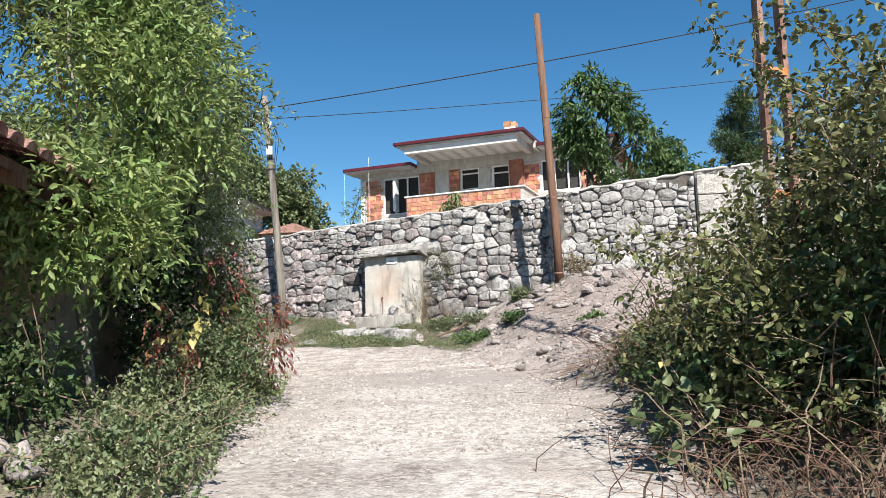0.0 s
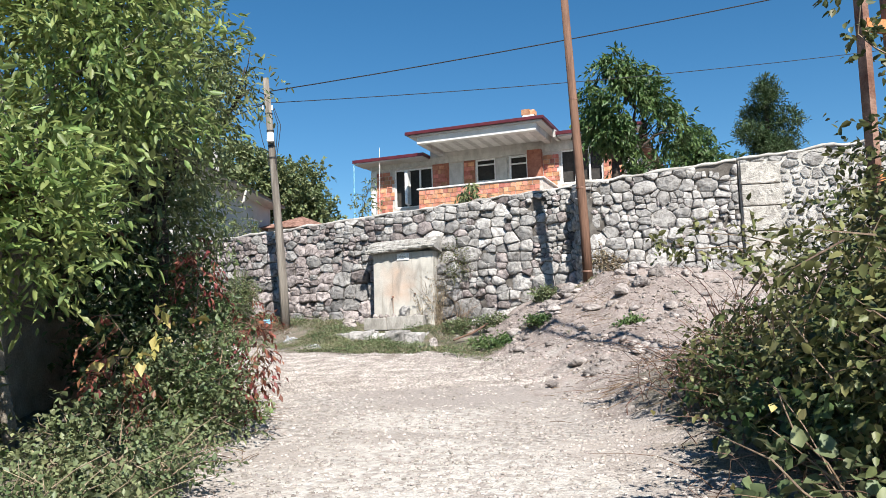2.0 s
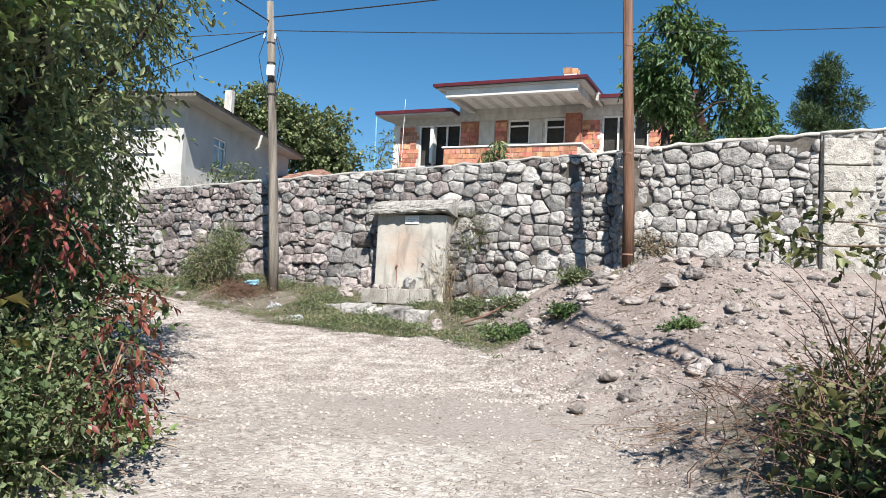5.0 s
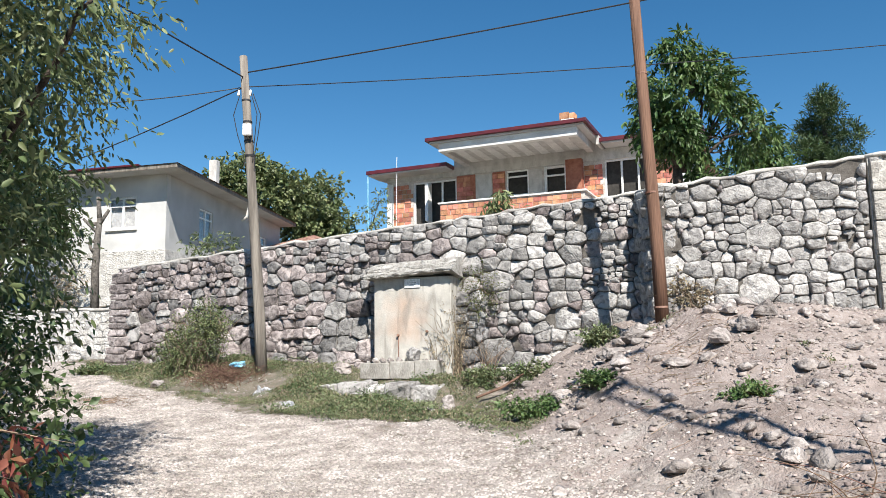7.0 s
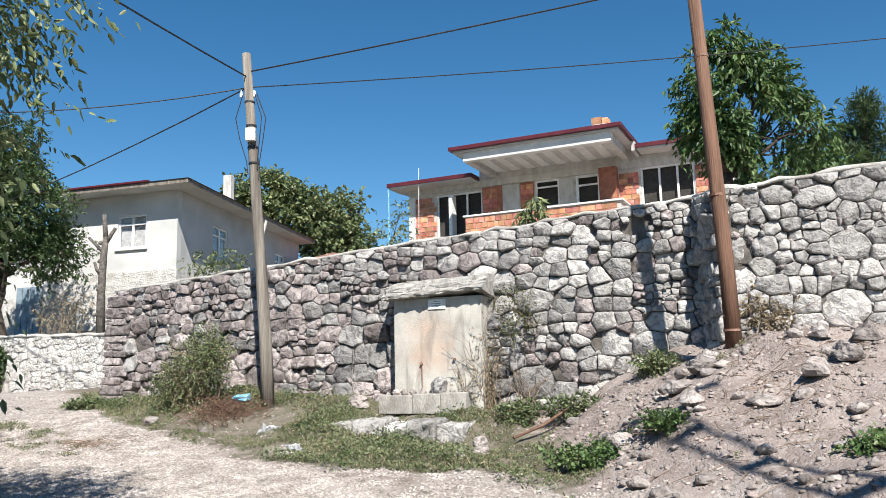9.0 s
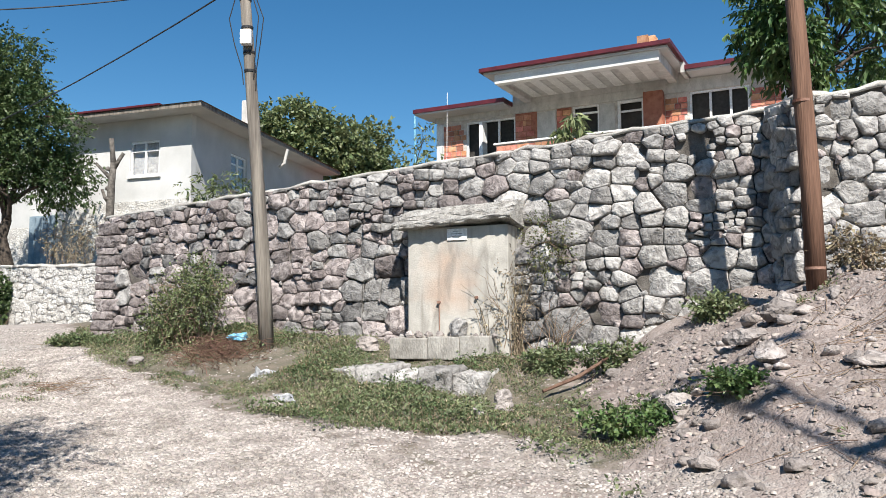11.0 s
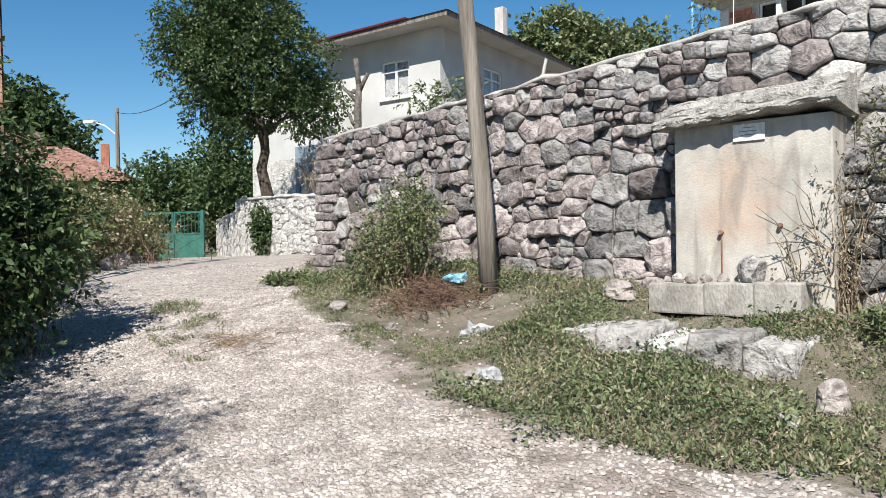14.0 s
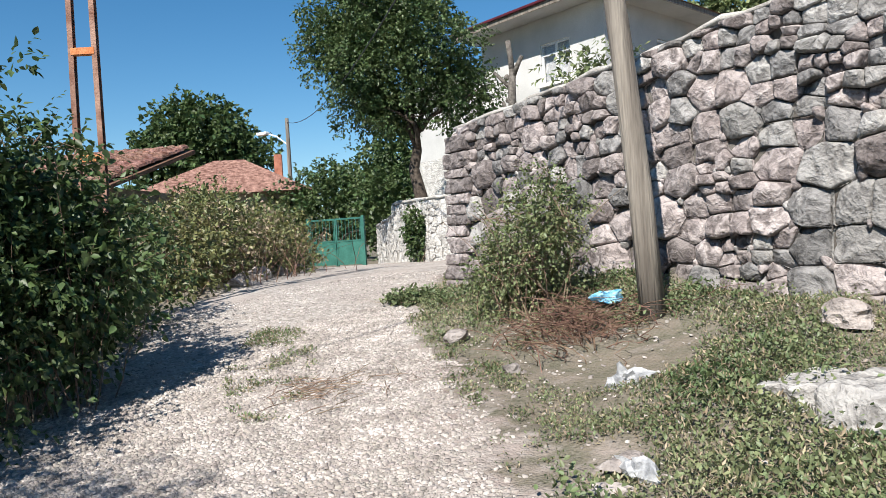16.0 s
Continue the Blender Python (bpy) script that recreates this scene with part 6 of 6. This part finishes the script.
    part("stub", tube(bmesh.new(), [(x - 0.02, y, z + 2.7), (x - 0.32, y, z + 3.0), (x - 0.52, y, z + 3.2)], [0.07, 0.05, 0.045], 8), M["bark_pollard"], s, "", True)
    part("stub", tube(bmesh.new(), [(x + 0.03, y, z + 3.0), (x + 0.2, y, z + 3.3), (x + 0.33, y, z + 3.5)], [0.07, 0.06, 0.055], 8), M["bark_pollard"], s, "", True)
    part("stub", tube(bmesh.new(), [(x - 0.02, y, z + 1.9), (x - 0.22, y, z + 2.15), (x - 0.3, y, z + 2.4)], [0.06, 0.05, 0.045], 8), M["bark_pollard"], s, "", True)
    for k in (0.7, 1.5, 2.1, 2.4, 3.0):
        part("burl", rock_mesh_bm(0.08), M["bark_pollard"], s).location = (x - 0.11, y - 0.05, z + k)
    tree("peach_sapling", "young peach with drooping leaves on the terrace", (2.5, 0.9), (2.5, 0.9, 3.2), 0.02, [((2.55, 0.85, 3.05), (0.34, 0.3, 0.26)), ((2.52, 0.85, 3.38), (0.17, 0.17, 0.24))], 75, 6, 0.19, 0.13, M["leaf_dark"], M["bark"], 381, droop=0.9, gaps=0.0, twig_len=0.16)
    tree("sapling", "thin silvery sapling behind the wall", (-3.9, 3.5), (-3.9, 3.5, 2.6), 0.02, [((-3.7, 3.5, 2.7), (0.4, 0.4, 0.3)), ((-4.3, 3.6, 2.75), (0.35, 0.3, 0.25))], 120, 6, 0.1, 0.2, M["leaf_dark"], M["bark_pale"], 391, droop=0.4, gaps=0.0, twig_len=0.2)
    tree("sapling", "thin wild sapling on the terrace edge", (-0.4, 8.0), (-0.4, 8.0, 3.9), 0.03, [((-0.4, 8.0, 4.1), (0.5, 0.5, 0.5)), ((-0.1, 8.0, 4.8), (0.25, 0.25, 0.3))], 80, 6, 0.11, 0.25, M["leaf_dark"], M["bark"], 395, droop=0.3, gaps=0.0, twig_len=0.2)
    bush("dry_weeds", "tall dry weeds on the terrace below the house", [((-11.4, 12.6, 2.6), (1.0, 0.6, 0.6))], 260, 5, 0.1, 0.15, M["leaf_dry"], 397, 60, 1.4, "straw", gaps=0.0)


def build_verge():
    bush("verge_shrub", "wiry grey-green shrub beside the wooden pole", [(G(-3.55, 0.75, 0.6), (0.5, 0.45, 0.6)), (G(-3.3, 0.65, 0.95), (0.35, 0.35, 0.4)), (G(-3.95, 0.95, 0.35), (0.4, 0.4, 0.4))], 2000, 6, 0.042, 0.34, M["leaf_dark"], 401, 50, 1.5, stems_share=0.12, gaps=0.26, gap_scale=2.2, twig_len=0.2)
    root = empty("brushwood_heap", Matrix.Identity(4), "heap of reddish dry brushwood at the pole foot", "brushwood")
    g = np.random.default_rng(6)
    stems_mesh("twig_tangle", root, [(-2.85 + g.normal() * 0.3, 0.25 + g.normal() * 0.25) for _ in range(340)], 0.55, 0.55, M["twig_red"], 411, 0.006, 1.0)
    bush("dry_stalks", "tall dry stalks with sparse leaves at the tank corner", [(G(1.5, -0.4, 0.7), (0.3, 0.25, 0.7)), (G(1.3, -0.35, 0.35), (0.35, 0.25, 0.35))], 330, 5, 0.045, 0.22, M["leaf_dry"], 421, 70, 1.75, "straw", gaps=0.2, twig_len=0.16)
    bush("dry_stalks", "wiry grey weed clinging to the wall", [((2.0, -0.75, 1.25), (0.35, 0.12, 0.5))], 200, 5, 0.045, 0.25, M["leaf_bramble"], 427, 24, 1.4, gaps=0.2, twig_len=0.14)
    for i, (x, y, w, h, m) in enumerate(((2.75, -1.5, 0.6, 0.24, "leaf_weed"), (2.0, -1.2, 0.4, 0.22, "leaf_weed"), (3.9, -2.0, 0.34, 0.2, "leaf_weed"), (2.45, -4.3, 0.5, 0.16, "leaf_nettle"), (3.2, -4.85, 0.3, 0.06, "leaf_nettle"), (5.0, -3.2, 0.3, 0.5, "leaf_dry"), (4.3, -6.9, 0.22, 0.07, "leaf_nettle"), (-5.9, 1.9, 0.4, 0.1, "leaf_weed"))):
        bush("weed_clump", ("bright green weed clump on the earth bank", "dry pale weed tuft at the wall foot", "green weed clump at the wall foot")[1 if m == "leaf_dry" else 0 if m == "leaf_nettle" else 2], [(G(x, y, h * 0.45), (w, w * 0.7, h * 0.7))], int(620 * w * 2), 6, 0.05, 0.36, M[m], 440 + i, 14, h * 1.4, category="weed", gaps=0.1, twig_len=0.12)
    # low turf and weeds
    g = np.random.default_rng(9)
    n = 280000
    x, y = g.uniform(-9.5, 5.5, n), g.uniform(-16.5, 4.5, n)
    rm = road_mask(x, y)
    side, _ = upper_side(x, y)
    wall_d = -side
    patch = 0.7 * vnoise(x, y, 1.1) + 0.6 * vnoise(x, y, 3.1) + 0.75 * vnoise(x, y, 7.3)
    mound = sstep((x - 1.7) / 1.3) * sstep((y + 10.5) / 3)
    near = (wall_d > 0.15) & (wall_d < 3.75 + 0.5 * patch)
    want = np.where(rm < -0.05, 0.12 + 0.24 * np.clip(-rm / 1.1, 0, 1) - 0.68 * mound, -0.62 + 0.25 * np.exp(-(rm / 0.5) ** 2)) + 0.8 * patch
    keep = near & ((want > 0.1) & (np.hypot((x + 2.3) / 0.8, (y + 0.3) / 0.7) > 1 + 0.5 * patch))
    strip = (rm > -0.75) & (rm < 0.05) & (x < 0) & (y < -10) & (patch > -0.3)
    mid = (np.hypot(((y + 0.9) - (x + 5.6)) / 1.41 / 1.9, ((y + 0.9) + (x + 5.6)) / 1.41 / 0.42) < 1) & (patch > -0.1)
    keep |= strip | mid
    x, y = x[keep], y[keep]
    k = 5
    x, y = np.repeat(x, k) + g.normal(size=len(x) * k) * 0.035, np.repeat(y, k) + g.normal(size=len(y) * k) * 0.035
    z = land(x, y) + g.uniform(-0.01, 0.05, len(x)) * (1 + vnoise(x, y, 0.8))
    pos = np.stack([x, y, z], 1)
    ax = unit(g.normal(size=pos.shape) * 0.75 + np.array([0, 0, 0.75]))
    size = 0.023 * g.uniform(0.5, 1.7, len(pos)) * (1.15 + vnoise(x, y, 0.9))
    half = g.random(len(pos)) < 0.68
    tagged(put("turf", leaf_mesh("turf", pos[half], ax[half], size[half], 0.26, M["leaf_weed"], g)), "low green weeds on the verge", "weeds", kind="stuff")
    tagged(put("dry_turf", leaf_mesh("dry_turf", pos[~half], ax[~half], size[~half] * 1.2, 0.14, M["leaf_dry"], g)), "dry straw among the weeds", "weeds", kind="stuff")


def build_broad_weeds():
    g = np.random.default_rng(19)
    n = 15000
    x, y = g.uniform(-7.5, 4.0, n), g.uniform(-6.5, 2.5, n)
    side, _ = upper_side(x, y)
    keep = (road_mask(x, y) < -0.15) & (side < -0.25) & (side > -4.6) & (vnoise(x, y, 1.3) + 0.5 * vnoise(x, y, 3.7) > 0.06) & (sstep((x - 1.6) / 1.2) < 0.4)
    x, y = np.repeat(x[keep], 7), np.repeat(y[keep], 7)
    x, y = x + g.normal(size=len(x)) * 0.05, y + g.normal(size=len(y)) * 0.05
    pos = np.stack([x, y, land(x, y) + g.uniform(0.02, 0.16, len(x))], 1)
    ax = unit(g.normal(size=pos.shape) + np.array([0, 0, 0.25]))
    tagged(put("broad_weeds", leaf_mesh("broad_weeds", pos, ax, 0.031 * g.uniform(0.5, 1.6, len(x)), 0.32, M["leaf_weed"], g, full=True)), "darker broad-leaved weeds in the verge", "weeds", kind="stuff")


def chips(seed, n, x0, x1, y0, y1, r0, r1, label, bank=False):
    """Loose angular chips scattered over the track."""
    g = np.random.default_rng(seed)
    x, y = g.uniform(x0, x1, n), g.uniform(y0, y1, n)
    rm = road_mask(x, y)
    side, _ = upper_side(x, y)
    mound = sstep((x - 1.5) / 1.5) * sstep((y + 12) / 3)
    on_road = rm > 0.05 - 0.2 * g.random(n) ** 2 + 0.5 * vnoise(x, y, 2.1)
    on_road &= np.hypot(x - 1.15, y + 9.1) > 1.1 + 0.9 * g.random(n)
    on_road |= (-side > 3.9) & (x > -2) & (x < 3.4) & (y > -10) & (y < 0) & (g.random(n) < 0.55)
    keep = (side < -0.1) & (~on_road & (mound > 0.15 + 0.5 * g.random(n)) & (vnoise(x, y, 1.7) > -0.35) if bank else on_road | (g.random(n) < 0.04) & (mound < 0.4))
    x, y, mound = x[keep], y[keep], mound[keep]
    n = len(x)
    r = r0 + r1 * g.random(n) ** 2.5 + (0.03 * g.random(n) ** 5 if bank else 0.0)
    z = land(x, y) + r * 0.3
    ring = [(math.cos(k * 1.2566), math.sin(k * 1.2566)) for k in range(5)]
    lump = np.array([[c, s, -0.45] for c, s in ring] + [[c * 0.78, s * 0.78, 0.42] for c, s in ring])
    ang = g.uniform(0, 6.28, n)
    v = lump[None] * (r[:, None, None] * g.uniform(0.72, 1.25, (n, 10, 1))) * np.array([1.25, 0.85, 0.8])
    v[..., 2] += v[..., 0] * g.uniform(-0.35, 0.35, (n, 1))
    c, s = np.cos(ang)[:, None], np.sin(ang)[:, None]
    vx, vy = v[..., 0] * c - v[..., 1] * s, v[..., 0] * s + v[..., 1] * c
    v = np.stack([vx + x[:, None], vy + y[:, None], v[..., 2] + z[:, None]], -1).reshape(-1, 3)
    f = np.array([t for k in range(5) for t in ((k, (k + 1) % 5, 5 + k), ((k + 1) % 5, 5 + (k + 1) % 5, 5 + k))] + [(5, 6, 7), (5, 7, 8), (5, 8, 9)])
    f = (np.arange(n)[:, None, None] * 10 + f[None]).reshape(-1)
    me = bpy.data.meshes.new("gravel")
    me.vertices.add(len(v))
    me.vertices.foreach_set("co", v.ravel())
    me.loops.add(len(f))
    me.loops.foreach_set("vertex_index", f)
    me.polygons.add(len(f) // 3)
    me.polygons.foreach_set("loop_start", np.arange(0, len(f), 3))
    me.materials.append(M["bank_stone" if bank else "gravel_stone"])
    me.update()
    tagged(new("gravel", me), label, "gravel", kind="stuff")


def build_stones():
    chips(21, 70000, -9.5, 5.5, -15.0, 6, 0.009, 0.014, "loose pale gravel on the track")
    chips(22, 130000, -6.5, 2.6, -9.0, 1.5, 0.009, 0.014, "coarse chips on the upper track")
    chips(23, 15000, 1.2, 8.0, -12.0, -1.5, 0.006, 0.016, "small brown stones strewn over the earth bank", True)
    # stones on the earth bank
    kinds = [rock_mesh("stone", 1.0, 600 + i, M["rock_loose"], 0.75, 2, 0.65) for i in range(9)]
    rr = random.Random(33)
    made = 0
    while made < 290:
        x, y = rr.uniform(1.6, 7.8), rr.uniform(-10.5, -2.0)
        s = float(upper_side(np.array([x]), np.array([y]))[0][0])
        if s > -0.2 or float(sstep(np.array([(x - 1.5) / 2.0]))[0]) * float(sstep(np.array([(y + 11) / 4.0]))[0]) < rr.random():
            continue
        r = 0.035 + 0.1 * rr.random() ** 2.6
        ob = put("stone", kinds[made % 9], None, pose(*G(x, y, r * 0.2), rr.uniform(-15, 15), rr.uniform(-15, 15), rr.uniform(0, 360)))
        ob.scale = (r, r, r)
        tagged(ob, "grey stone half buried in the earth bank", "stone", "bank rubble")
        made += 1
    for i, (x, y, r, fl) in enumerate(((3.6, -3.75, 0.2, 0.8), (3.95, -3.7, 0.24, 0.6), (4.2, -3.3, 0.13, 0.9), (5.2, -4.2, 0.17, 0.7), (4.7, -5.1, 0.18, 0.8), (5.1, -5.0, 0.2, 0.7), (5.6, -4.5, 0.2, 0.8), (2.75, -4.45, 0.17, 0.8), (3.45, -4.75, 0.19, 0.6), (1.28, -2.6, 0.17, 0.95), (0.95, -3.1, 0.1, 0.6), (-1.4, -2.3, 0.14, 0.4), (-1.35, -2.65, 0.13, 0.4), (-4.1, 0.1, 0.2, 0.4), (-0.6, 0.15, 0.2, 0.6), (-3.0, -0.7, 0.1, 0.7), (5.0, -3.0, 0.09, 0.9), (5.4, -3.4, 0.1, 0.8), (2.4, -9.4, 0.1, 0.6))):
        tagged(put("boulder", rock_mesh("boulder", r, 700 + i, M["rock_loose"], fl, 3, 0.45), None, pose(*G(x, y, r * 0.3), 0, 0, i * 47)), "rough grey-brown boulder lying on the ground", "boulder", "loose boulders")
    # litter
    for lab, x, y, r, m, s in (("crumpled blue plastic bag by the brushwood", -2.72, 0.6, 0.11, "bag_blue", 801), ("torn pale plastic sack on the verge", -2.0, -0.75, 0.16, "bag_white", 802), ("flattened clear plastic sheet at the track edge", -1.32, -2.35, 0.12, "bag_white", 803), ("small blue-green plastic wrapper on the bank", 2.95, -4.6, 0.035, "bag_blue", 804)):
        tagged(put("plastic_bag", rock_mesh("plastic_bag", r, s, M[m], 0.8, 3, 1.1), None, pose(*G(x, y, 0.03 if s > 801 else 0.12), 0, 0, s * 31)), lab, "litter")
    # dry branch on the bank and a rusty iron bar
    root = tagged(part("dry_branch", tube(bmesh.new(), [G(1.75, -2.2, 0.12), G(2.2, -1.95, 0.16), G(2.6, -1.75, 0.22)], [0.02, 0.026, 0.018], 7), M["twig_red"]), "dry brown branch on the bank", "branch")
    g2 = np.random.default_rng(14)
    root = empty("twig_litter", Matrix.Identity(4), "scatter of dry twigs on the ground", "brushwood")
    bm = bmesh.new()
    for cx, cy, sx, sy, cnt in ((4.0, -6.0, 1.2, 1.4, 100), (3.0, -10.5, 0.8, 1.2, 90), (-4.45, -1.35, 0.5, 0.4, 90), (4.5, -4.3, 1.0, 0.8, 80), (-1.2, -12.5, 0.4, 1.5, 40)):
        for _ in range(cnt):
            x, y, a, L = cx + g2.normal() * sx * 0.6, cy + g2.normal() * sy * 0.6, g2.uniform(0, 6.28), g2.uniform(0.08, 0.4)
            if upper_side(np.array([x]), np.array([y]))[0][0] > -0.1:
                continue
            tube(bm, [G(x, y, 0.015), G(x + math.cos(a) * L * 0.5, y + math.sin(a) * L * 0.5, 0.03), G(x + math.cos(a + 0.08) * L, y + math.sin(a + 0.08) * L, 0.02)], [0.004, 0.0035, 0.0015], 4, cap=False)
    tagged(part("twig_tangle", bm, M["twig"], root), kind="stuff")


M["gravel_stone"] = mat("pale_gravel_chip", (0.25, 0.22, 0.2), (0.43, 0.39, 0.362), 3, 0.9, 0.2, 40, island=0.34)
M["bank_stone"] = mat("brown_bank_stone", (0.17, 0.14, 0.125), (0.36, 0.31, 0.285), 3, 0.9, 0.2, 40, island=0.35)
build_left_hedge()
build_right_brambles()
build_yard_trees()
build_verge()
build_broad_weeds()
build_stones()


# ---- bricks of the unfinished house ----
def build_bricks():
    verts = [(x, y, z) for x in (0.009, 0.191) for y in (-0.016, 0.0) for z in (0.009, 0.181)]
    faces = [(0, 1, 3, 2), (4, 6, 7, 5), (0, 4, 5, 1), (2, 3, 7, 6), (0, 2, 6, 4), (1, 5, 7, 3)]
    me = mesh_of("brick", verts, faces, M["brick"])
    verts = [(x * 1.48, y, z) for x, y, z in verts]
    me2 = mesh_of("brick", verts, faces, M["brick"])
    rr = random.Random(77)
    for h, x0, x1, z0, z1, y in BRICK_AREAS:
        root = new("brickwork")
        root.parent = h
        row, z = 0, z0
        while z + 0.19 <= z1 + 0.01:
            x = x0 + (0.0 if row % 2 else -0.1)
            while x < x1 - 0.05:
                w = 0.2 if rr.random() < 0.6 else 0.296
                if x >= x0 - 0.11 and x + w <= x1 + 0.03:
                    put("brick", me if w < 0.25 else me2, root, Matrix.Translation((max(x, x0), y - rr.uniform(0, 0.02), z)))
                x += w
            z += 0.19
            row += 1


build_bricks()
